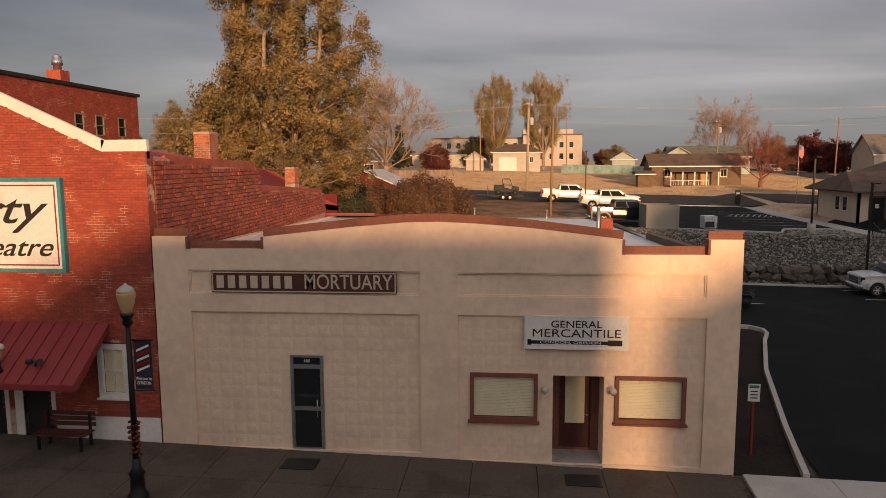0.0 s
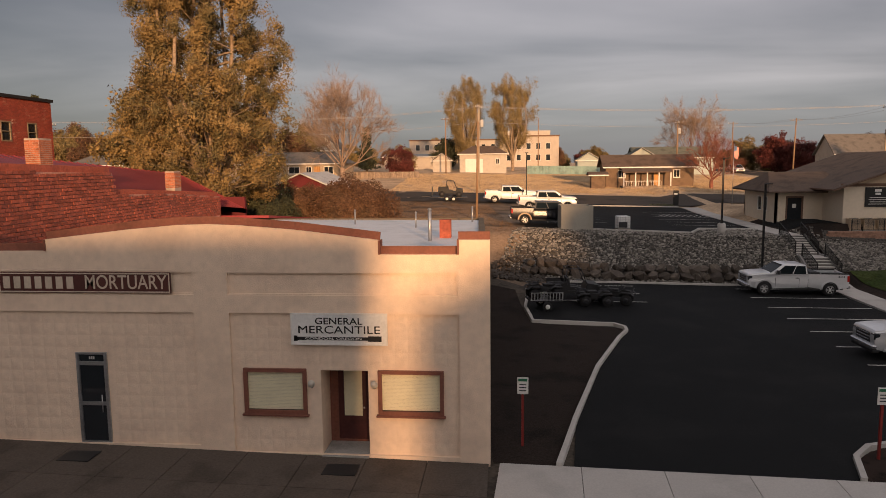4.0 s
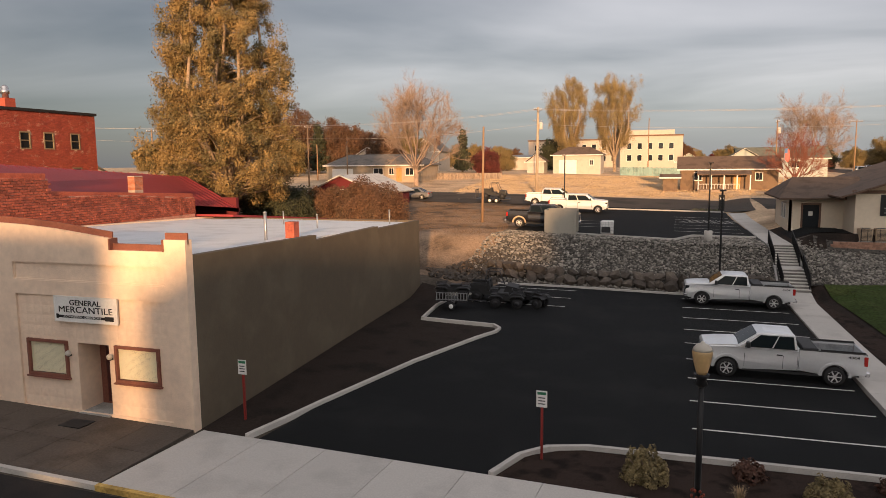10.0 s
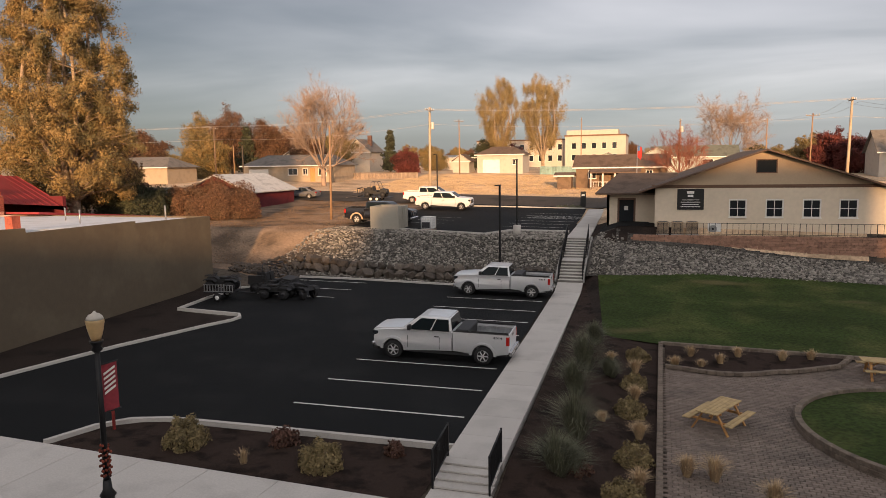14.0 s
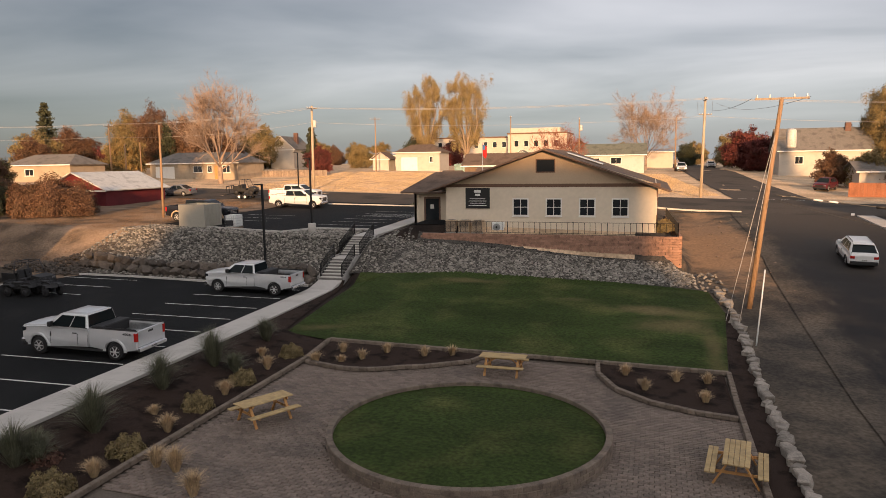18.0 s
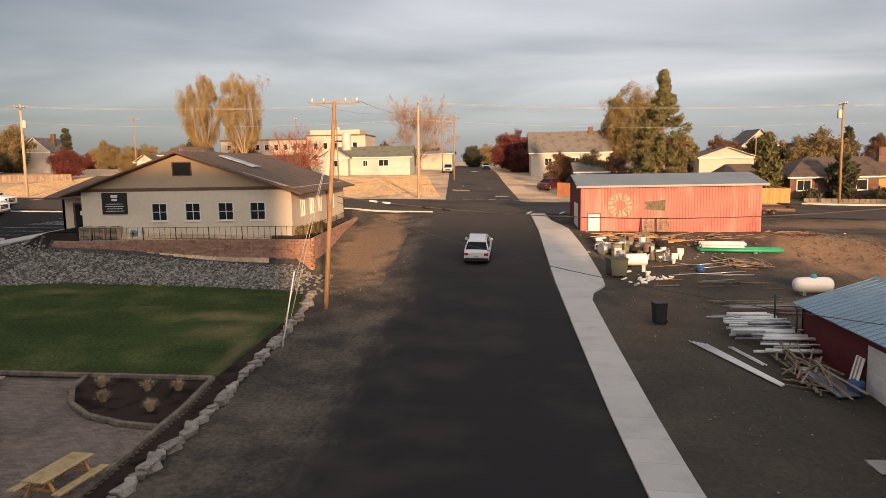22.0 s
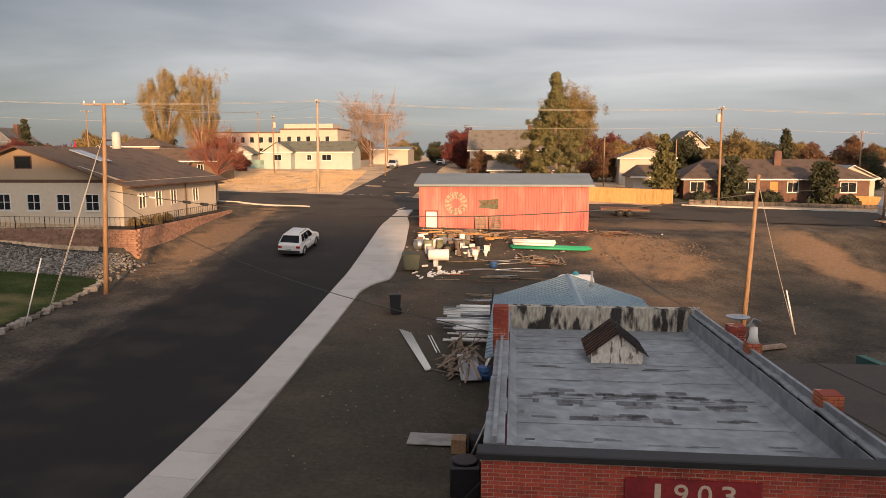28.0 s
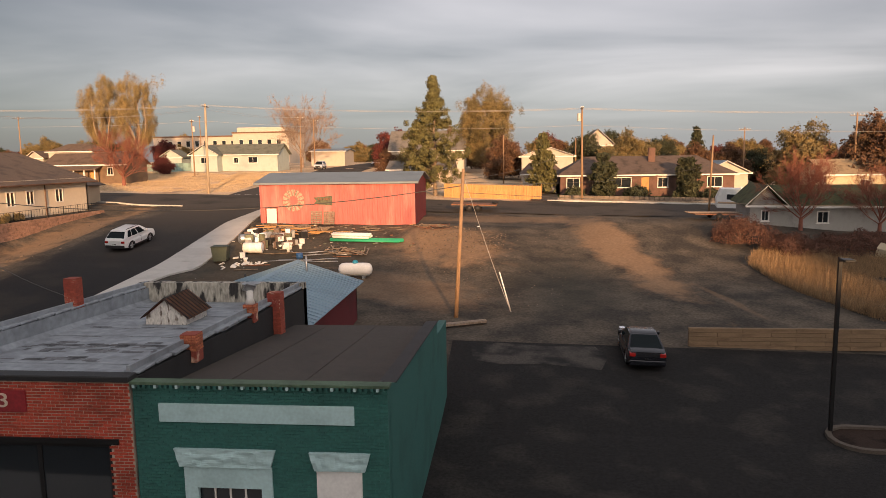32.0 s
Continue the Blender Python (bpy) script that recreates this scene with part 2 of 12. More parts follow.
CONCRETE_OLD = mat("old concrete", (0.105, 0.088, 0.074), 0.9, var=0.16, scale=0.8, fine=16, bump=0.3, bscale=80, rand=0.08, spec=0.12)
CONCRETE_GREY = mat("grey concrete", (0.33, 0.32, 0.30), 0.9, var=0.15, scale=2, fine=20, bump=0.3)
PAINT_LINE = mat("road paint", (0.62, 0.60, 0.56), 0.8, var=0.12, fine=25, bump=0.1)
PAINT_YELLOW = mat("yellow kerb paint", (0.55, 0.36, 0.10), 0.8, var=0.25, fine=12)
DIRT = mat("bare dirt", (0.112, 0.092, 0.071), 0.95, var=0.34, scale=0.42, fine=6, bump=0.7, bscale=22, col2=(0.050, 0.044, 0.038), mix2=(0.36, 0.62), spec=0.12)


def soil_light_drifts(m, spots, colour, rough=0.55):
    """Drifts of other soil and of painted sun or shade, with ragged outlines: spots are (x, y, half length, half width,
    bearing in degrees, strength).
    """
    n, l = m.node_tree.nodes, m.node_tree.links
    b = n["Principled BSDF"]
    geo = n.new("ShaderNodeNewGeometry")
    ns = n.new("ShaderNodeTexNoise"); ns.inputs["Scale"].default_value, ns.inputs["Detail"].default_value, ns.inputs["Roughness"].default_value = 0.35, 8, 0.65
    l.new(geo.outputs["Position"], ns.inputs["Vector"])
    gr = n.new("ShaderNodeTexNoise"); gr.inputs["Scale"].default_value, gr.inputs["Detail"].default_value = 5.0, 4
    l.new(geo.outputs["Position"], gr.inputs["Vector"])
    gm = n.new("ShaderNodeMapRange"); gm.inputs["To Min"].default_value, gm.inputs["To Max"].default_value = 0.55, 1.45
    l.new(gr.outputs["Fac"], gm.inputs["Value"])
    gc = n.new("ShaderNodeHueSaturation"); gc.inputs["Color"].default_value = (*colour, 1); l.new(gm.outputs[0], gc.inputs["Value"])
    for (x, y, a, w, bearing, k) in spots:
        src = b.inputs["Base Color"].links[0].from_socket
        mp = n.new("ShaderNodeMapping"); mp.vector_type = "TEXTURE"
        mp.inputs["Location"].default_value, mp.inputs["Rotation"].default_value, mp.inputs["Scale"].default_value = (x, y, 0), (0, 0, radians(bearing)), (a, w, 1000)
        l.new(geo.outputs["Position"], mp.inputs[0])
        ln = n.new("ShaderNodeVectorMath"); ln.operation = "LENGTH"; l.new(mp.outputs[0], ln.inputs[0])
        ad = n.new("ShaderNodeMath"); ad.operation = "MULTIPLY_ADD"; ad.inputs[1].default_value = 2.4
        l.new(ns.outputs["Fac"], ad.inputs[0]); l.new(ln.outputs["Value"], ad.inputs[2])
        mr = n.new("ShaderNodeMapRange"); mr.interpolation_type = "SMOOTHSTEP"
        mr.inputs["From Min"].default_value, mr.inputs["From Max"].default_value = 2.2 + rough * 0.5, 2.2 - rough * 0.8
        mr.inputs["To Min"].default_value, mr.inputs["To Max"].default_value = 0.0, k
        l.new(ad.outputs[0], mr.inputs["Value"])
        mx = n.new("ShaderNodeMix"); mx.data_type = "RGBA"
        l.new(mr.outputs[0], mx.inputs["Factor"]); l.new(src, mx.inputs["A"]); l.new(gc.outputs[0], mx.inputs["B"])
        l.new(mx.outputs["Result"], b.inputs["Base Color"])


# paler reddish soil; sunlit band and verges are put into its colour
soil_light_drifts(DIRT, ((101.2, 63, 12.5, 2.2, -77, 0.75), (106.6, 49.8, 4.2, 0.35, -74, 0.35), (87.5, 61.5, 6, 4.0, -50, 0.85), (86, 50, 6, 3.0, -30, 0.45), (53.0, 66, 13, 2.6, 92, 0.9), (52, 84, 9, 4, 10, 0.6), (93, 74, 9, 2.5, 5, 0.5), (72, 48, 7, 2.6, 80, 0.3)), (0.268, 0.172, 0.105))
# darker olive soil, with the yard's and lot's shade put into its colour
soil_light_drifts(DIRT, ((73.0, 34, 21, 6.5, 90, 0.85), (74.5, 56, 7, 5, 20, 0.5), (96.5, 53, 6, 3.5, 90, 0.6)), (0.060, 0.054, 0.041), 1.3)
TRAMPLED = mat("trampled brown grass", (0.24, 0.17, 0.118), 0.95, var=0.32, scale=0.35, fine=7, bump=0.8, bscale=20, col2=(0.105, 0.078, 0.056), mix2=(0.40, 0.62), spec=0.12)
# sunlit bank behind the mercantile put into paler spots of soil
soil_light_drifts(TRAMPLED, ((5.6, 54, 4.5, 4.0, 0, 0.4), (3.0, 66, 5, 6, 20, 0.5)), (0.42, 0.29, 0.19))
DRY_GRASS = mat("dry grass ground", (0.62, 0.455, 0.30), 0.95, var=0.28, scale=0.22, fine=5, bump=0.8, bscale=16, col2=(0.36, 0.26, 0.17), mix2=(0.42, 0.66), spec=0.12)
MULCH = mat("bark mulch", (0.036, 0.024, 0.019), 0.95, var=0.4, scale=1.5, fine=30, bump=1.0, bscale=40, spec=0.12)
SOIL = mat("dark soil", (0.030, 0.022, 0.018), 0.95, var=0.35, scale=0.7, fine=16, bump=0.9, bscale=25, col2=(0.018, 0.014, 0.012), spec=0.12)
LAWN = mat("mown lawn", (0.033, 0.050, 0.013), 0.95, var=0.4, scale=0.34, fine=7, bump=0.8, bscale=60, col2=(0.072, 0.082, 0.026), mix2=(0.50, 0.70), spec=0.12)
def mow_marks(m, wide, lift):
    """Uneven mowing marks and paler drifts laid over a lawn's colour."""
    n, l = m.node_tree.nodes, m.node_tree.links
    b = n["Principled BSDF"]
    src = b.inputs["Base Color"].links[0].from_socket
    geo = n.new("ShaderNodeNewGeometry")
    mp = n.new("ShaderNodeMapping"); mp.inputs["Scale"].default_value, mp.inputs["Rotation"].default_value = (0.10, 0.62 / wide, 1.0), (0, 0, 0.12)
    l.new(geo.outputs["Position"], mp.inputs[0])
    wv = n.new("ShaderNodeTexNoise"); wv.inputs["Scale"].default_value, wv.inputs["Detail"].default_value = 1.0, 4
    l.new(mp.outputs[0], wv.inputs["Vector"])
    ns = n.new("ShaderNodeTexNoise"); ns.inputs["Scale"].default_value, ns.inputs["Detail"].default_value = 0.16, 3
    l.new(geo.outputs["Position"], ns.inputs["Vector"])
    mu = n.new("ShaderNodeMath"); mu.operation = "MULTIPLY"
    l.new(wv.outputs["Fac"], mu.inputs[0]); l.new(ns.outputs["Fac"], mu.inputs[1])
    mr = n.new("ShaderNodeMapRange"); mr.inputs["From Min"].default_value, mr.inputs["From Max"].default_value = 0.12, 0.42
    mr.inputs["To Min"].default_value, mr.inputs["To Max"].default_value = 0.78, lift
    l.new(mu.outputs[0], mr.inputs["Value"])
    hv = n.new("ShaderNodeHueSaturation")
    l.new(src, hv.inputs["Color"]); l.new(mr.outputs[0], hv.inputs["Value"]); l.new(hv.outputs[0], b.inputs["Base Color"])


mow_marks(LAWN, 1.0, 1.32)
soil_light_drifts(LAWN, ((48.8, 45.3, 2.6, 0.8, -4, 0.75), (49.4, 43.2, 1.8, 1.2, 10, 0.7), (36.9, 49.4, 1.7, 0.5, 0, 0.45), (43.8, 46.6, 1.2, 0.35, 5, 0.28), (51.0, 40, 0.4, 3.0, 0, 0.45), (32.0, 38.4, 1.2, 0.5, 20, 0.4)), (0.185, 0.145, 0.072), 1.1)


def dust_edge(m, x_mid, spread, dust):
    """Dust trodden over the western edge of a street, with a ragged outline; painted sun pales it uphill."""
    n, l = m.node_tree.nodes, m.node_tree.links
    b = n["Principled BSDF"]
    src = b.inputs["Base Color"].links[0].from_socket
    geo = n.new("ShaderNodeNewGeometry")
    sx = n.new("ShaderNodeSeparateXYZ"); l.new(geo.outputs["Position"], sx.inputs[0])
    mp = n.new("ShaderNodeMapping"); mp.inputs["Scale"].default_value = (0.8, 0.22, 1.0)
    l.new(geo.outputs["Position"], mp.inputs[0])
    ns = n.new("ShaderNodeTexNoise"); ns.inputs["Scale"].default_value, ns.inputs["Detail"].default_value, ns.inputs["Roughness"].default_value = 1.0, 8, 0.62
    l.new(mp.outputs[0], ns.inputs["Vector"])
    amp = n.new("ShaderNodeMath"); amp.operation = "MULTIPLY_ADD"; amp.inputs[1].default_value, amp.inputs[2].default_value = -4.2, 2.1
    l.new(ns.outputs["Fac"], amp.inputs[0])
    ad = n.new("ShaderNodeMath"); ad.operation = "ADD"
    l.new(sx.outputs["X"], ad.inputs[0]); l.new(amp.outputs[0], ad.inputs[1])
    mr = n.new("ShaderNodeMapRange"); mr.interpolation_type = "SMOOTHSTEP"
    mr.inputs["From Min"].default_value, mr.inputs["From Max"].default_value = x_mid - spread, x_mid + spread
    l.new(ad.outputs[0], mr.inputs["Value"])
    so = n.new("ShaderNodeTexNoise"); so.inputs["Scale"].default_value, so.inputs["Detail"].default_value = 0.42, 5
    gr = n.new("ShaderNodeTexNoise"); gr.inputs["Scale"].default_value, gr.inputs["Detail"].default_value = 6.0, 4
    for q in (so, gr):
        l.new(geo.outputs["Position"], q.inputs["Vector"])
    sm = n.new("ShaderNodeMapRange"); sm.inputs["From Min"].default_value, sm.inputs["From Max"].default_value = 0.36, 0.62
    l.new(so.outputs["Fac"], sm.inputs["Value"])
    sc = n.new("ShaderNodeMix"); sc.data_type = "RGBA"
    sc.inputs["A"].default_value, sc.inputs["B"].default_value = (*dust[0], 1), (*dust[1], 1)
    l.new(sm.outputs[0], sc.inputs["Factor"])
    gm = n.new("ShaderNodeMapRange"); gm.inputs["From Min"].default_value, gm.inputs["From Max"].default_value = 0.3, 0.7
    gm.inputs["To Min"].default_value, gm.inputs["To Max"].default_value = 0.66, 1.34
    l.new(gr.outputs["Fac"], gm.inputs["Value"])
    gh = n.new("ShaderNodeHueSaturation"); l.new(sc.outputs["Result"], gh.inputs["Color"]); l.new(gm.outputs[0], gh.inputs["Value"])
    mx = n.new("ShaderNodeMix"); mx.data_type = "RGBA"
    l.new(gh.outputs[0], mx.inputs["A"])
    l.new(mr.outputs[0], mx.inputs["Factor"]); l.new(src, mx.inputs["B"])
    # paler towards the top of the hill: sunlit dust put into the colour
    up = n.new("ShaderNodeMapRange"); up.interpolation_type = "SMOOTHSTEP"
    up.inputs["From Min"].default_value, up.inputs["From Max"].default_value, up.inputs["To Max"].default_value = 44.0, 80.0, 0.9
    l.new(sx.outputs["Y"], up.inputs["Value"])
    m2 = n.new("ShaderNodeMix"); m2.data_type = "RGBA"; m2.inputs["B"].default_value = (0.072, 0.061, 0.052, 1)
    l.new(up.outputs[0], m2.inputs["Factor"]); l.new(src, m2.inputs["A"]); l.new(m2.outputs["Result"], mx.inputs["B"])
    l.new(mx.outputs["Result"], b.inputs["Base Color"])
    return m


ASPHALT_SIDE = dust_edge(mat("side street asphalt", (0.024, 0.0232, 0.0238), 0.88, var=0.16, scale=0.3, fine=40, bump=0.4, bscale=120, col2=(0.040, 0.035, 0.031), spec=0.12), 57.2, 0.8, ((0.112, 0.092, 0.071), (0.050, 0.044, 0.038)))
GRAVEL = mat("grey gravel", (0.085, 0.078, 0.07), 0.95, var=0.5, scale=8, fine=18, bump=1.0, bscale=20, spec=0.12)
STONE = mat("riprap stone", (0.215, 0.198, 0.172), 0.9, var=0.25, scale=5, fine=30, bump=0.5, bscale=50, island=0.72)
BOULDER = mat("basalt boulder", (0.085, 0.07, 0.058), 0.9, var=0.3, scale=3, fine=20, bump=0.7, bscale=25, rand=0.35, col2=(0.12, 0.10, 0.08))
PALE_ROCK = mat("pale border stone", (0.28, 0.25, 0.215), 0.9, var=0.25, scale=3, fine=20, bump=0.6, bscale=25, rand=0.25)
BLOCK = mat("tan wall block", (0.34, 0.195, 0.135), 0.9, var=0.2, scale=3, fine=30, bump=0.7, bscale=60, rand=0.16)
RING_BLOCK = mat("grey brown wall block", (0.175, 0.140, 0.11), 0.9, var=0.2, scale=3, fine=30, bump=0.7, bscale=60, rand=0.16)
PAVER = mat("plaza paver", (0.195, 0.158, 0.134), 0.9, var=0.18, scale=0.5, fine=20, bump=0.4, bscale=60, col2=(0.15, 0.125, 0.108), island=0.17, spec=0.12)
WOOD_POLE = mat("pole timber", (0.30, 0.188, 0.108), 0.85, var=0.2, scale=2, fine=10, stretch=(6, 6, 0.5), bump=0.5)
WOOD_BLEACHED = mat("bleached pole timber", (0.43, 0.34, 0.245), 0.88, var=0.2, scale=2, fine=10, stretch=(6, 6, 0.5), bump=0.5)
WOOD_GREY = mat("weathered timber", (0.26, 0.20, 0.15), 0.9, var=0.25, scale=2, fine=10, stretch=(3, 3, 1), rand=0.2)
WOOD_NEW = mat("new pine timber", (0.44, 0.32, 0.155), 0.75, var=0.15, scale=3, fine=12, rand=0.08)
WOOD_FENCE = mat("cedar fence board", (0.50, 0.27, 0.10), 0.8, var=0.15, scale=2, fine=10, stretch=(4, 4, 0.6), rand=0.12)
BLACK_METAL = mat("black metal", (0.012, 0.012, 0.013), 0.5, 0.3, var=0.1, bump=0.05)
DARK_METAL = mat("dark steel", (0.045, 0.045, 0.05), 0.5, 0.6, var=0.15, bump=0.1)
GALV = mat("galvanised steel", (0.42, 0.43, 0.44), 0.4, 0.8, var=0.15, bump=0.1)
RED_PAINT = mat("red post paint", (0.23, 0.025, 0.02), 0.55, var=0.12, bump=0.05)
RUBBER = mat("tyre rubber", (0.016, 0.016, 0.017), 0.85, var=0.15, bump=0.2)
CHROME = mat("bright metal", (0.62, 0.62, 0.63), 0.22, 0.9, var=0.05, bump=0)
ALLOY = mat("alloy rim", (0.60, 0.60, 0.60), 0.42, 0.35, var=0.05, bump=0)
CAR_GLASS = mat("tinted car glass", (0.010, 0.015, 0.017), 0.05, var=0.02, bump=0, spec=0.12)
SILVER = mat("silver car paint", (0.70, 0.715, 0.725), 0.25, 0.45, var=0.03, bump=0, spec=0.6)
WHITE_PAINT = mat("white car paint", (0.72, 0.72, 0.71), 0.28, var=0.03, bump=0, spec=0.6)
BLACK_PAINT = mat("black car paint", (0.012, 0.013, 0.018), 0.22, var=0.05, bump=0, spec=0.6)
BLACK_PLASTIC = mat("black plastic", (0.02, 0.02, 0.021), 0.6, var=0.1, bump=0.05)
WHITE_PLASTIC = mat("white plastic", (0.74, 0.74, 0.72), 0.45, var=0.06, bump=0.05)
GREEN_PLASTIC = mat("green pipe", (0.03, 0.34, 0.17), 0.45, var=0.1)
BLUE_PLASTIC = mat("blue plastic", (0.03, 0.10, 0.26), 0.5, var=0.1)
PORCELAIN = mat("white porcelain", (0.70, 0.69, 0.66), 0.25, var=0.1, bump=0)
RED_LAMP = mat("red lamp lens", (0.35, 0.015, 0.012), 0.25, var=0.05, bump=0)
WHITE_GLOBE = mat("white lamp glass", (0.62, 0.58, 0.50), 0.3, var=0.05, bump=0, trans=0.3)
AMBER_GLOBE = mat("amber lamp glass", (0.62, 0.43, 0.21), 0.3, var=0.08, bump=0, trans=0.25)
BARK_PALE = mat("pale poplar bark", (0.31, 0.23, 0.155), 0.9, var=0.25, scale=3, fine=16, bump=0.6, bscale=30)
BARK = mat("bark", (0.21, 0.155, 0.105), 0.95, var=0.3, scale=3, fine=16, bump=0.8, bscale=30)
TWIG = mat("bare twigs", (0.31, 0.225, 0.17), 0.95, var=0.25, bump=0)
# dark second tone stands for shade pockets inside the crown
LEAF_GOLD = mat("yellowing leaves", (0.255, 0.172, 0.064), 0.7, var=0.2, scale=0.6, fine=2, bump=0, col2=(0.115, 0.092, 0.036), mix2=(0.42, 0.60), island=0.22)
LEAF_POPLAR = mat("poplar leaves", (0.27, 0.20, 0.088), 0.75, var=0.25, scale=0.4, fine=2, bump=0, col2=(0.17, 0.13, 0.06), island=0.25)
LEAF_OLIVE = mat("olive leaves", (0.21, 0.155, 0.064), 0.75, var=0.25, scale=0.4, fine=2, bump=0, col2=(0.10, 0.085, 0.04), island=0.25)
LEAF_RUST = mat("rust leaves", (0.125, 0.066, 0.036), 0.8, var=0.3, scale=0.4, fine=2, bump=0, col2=(0.10, 0.06, 0.033), island=0.45)
LEAF_WINE = mat("wine red leaves", (0.13, 0.032, 0.026), 0.8, var=0.3, scale=0.4, fine=2, bump=0, island=0.4)
NEEDLE = mat("conifer needles", (0.125, 0.118, 0.046), 0.85, var=0.3, scale=0.8, fine=3, bump=0, island=0.22)
NEEDLE_DARK = mat("dark conifer needles", (0.05, 0.055, 0.028), 0.85, var=0.3, scale=0.8, fine=3, bump=0, island=0.35)
SAGE = mat("sage shrub leaves", (0.135, 0.138, 0.088), 0.85, var=0.25, scale=2, bump=0, island=0.35)
SHRUB_GOLD = mat("golden shrub flowers", (0.22, 0.17, 0.08), 0.85, var=0.25, scale=2, bump=0, island=0.35)
STRAW_BROWN = mat("weathered brown grass", (0.165, 0.100, 0.052), 0.9, var=0.25, scale=2, bump=0, island=0.4)
STRAW_TALL = mat("tall tan grass", (0.30, 0.195, 0.105), 0.9, var=0.25, scale=2, bump=0, island=0.35)
STRAW = mat("straw grass", (0.50, 0.365, 0.215), 0.9, var=0.2, scale=2, bump=0, island=0.3)
WIRE_DARK = mat("dark cable", (0.06, 0.058, 0.055), 0.6, var=0.05, bump=0)
# paler than the dark cable: sun on the high wires put into the colour
WIRE = mat("cable", (0.38, 0.36, 0.34), 0.6, var=0.05, bump=0)
SIGN_BLACK = mat("black sign board", (0.012, 0.012, 0.012), 0.5, var=0.05, bump=0)
SIGN_WHITE = mat("white sign board", (0.72, 0.71, 0.68), 0.6, var=0.06, scale=2, bump=0.05)
SIGN_BROWN = mat("brown sign board", (0.085, 0.025, 0.018), 0.7, var=0.12)
LETTER_CREAM = mat("cream lettering", (0.56, 0.46, 0.36), 0.7, var=0.08, bump=0)
LETTER_BLACK = mat("black lettering", (0.015, 0.014, 0.013), 0.7, var=0.05, bump=0)
TEAL_PAINT = mat("teal painted brick", (0.030, 0.120, 0.106), 0.7, var=0.14, scale=0.8, bump=0.4, island=0.06)
TEAL_PALE = mat("pale teal paint", (0.40, 0.56, 0.57), 0.7, var=0.08, bump=0.1)
ROOF_TAR = mat("silver coated tar roof", (0.265, 0.29, 0.315), 0.62, 0.1, var=0.25, scale=0.5, fine=3, bump=0.3, bscale=10, col2=(0.19, 0.205, 0.225), mix2=(0.48, 0.70))
TAR = mat("black roofing tar", (0.02, 0.02, 0.021), 0.7, var=0.2)
ROLL_ROOF = mat("brown rolled roofing", (0.060, 0.050, 0.043), 0.9, var=0.15, scale=0.5, fine=5, bump=0.4, col2=(0.048, 0.041, 0.036))
PARAPET_OLD = mat("peeling parapet plaster", (0.40, 0.37, 0.31), 0.9, var=0.4, scale=1.5, fine=7, bump=0.5, col2=(0.035, 0.032, 0.03), mix2=(0.50, 0.57), stretch=(1.6, 1.0, 0.45))
RUSTY = mat("rusty sheet", (0.23, 0.105, 0.062), 0.8, 0.2, var=0.35, scale=3, col2=(0.09, 0.06, 0.045))

# ---- ground heights ----
Y_WEST = [-60, 14, 20, 34, 47, 48, 53.5, 75, 97, 120, 150, 220, 900]
Z_WEST = [0.05, 0.05, .05, .25, .38, .5, 3.0, 3.25, 4.2, 5.2, 6.3, 6.8, 4.5]
Y_PARK = [-60, 14, 20, 34, 36.5, 50, 57, 58, 75, 97, 120, 150, 220, 900]
Z_PARK = [.05, .05, -.3, -.15, .1, 1.2, 2.5, 3.8, 3.8, 4.7, 5.4, 6.4, 6.8, 4.5]
Y_ROAD = [-60, 14, 20, 35, 45, 55, 68, 80, 94, 120, 150, 220, 900]
Z_ROAD = [.05, .05, -.2, .0, .7, 1.5, 3.2, 3.9, 4.65, 5.4, 6.4, 6.8, 4.5]
Y_EAST = [-60, 14, 20, 30, 44, 55, 68, 80, 94, 120, 150, 220, 900]
Z_EAST = [.05, .05, -.2, -.2, .6, 1.4, 3.5, 4.0, 4.5, 5.2, 6.2, 6.6, 4.5]


def smooth(a, b, v):
    u = min(1.0, max(0.0, (v - a) / (b - a)))
    return u * u * (3 - 2 * u)


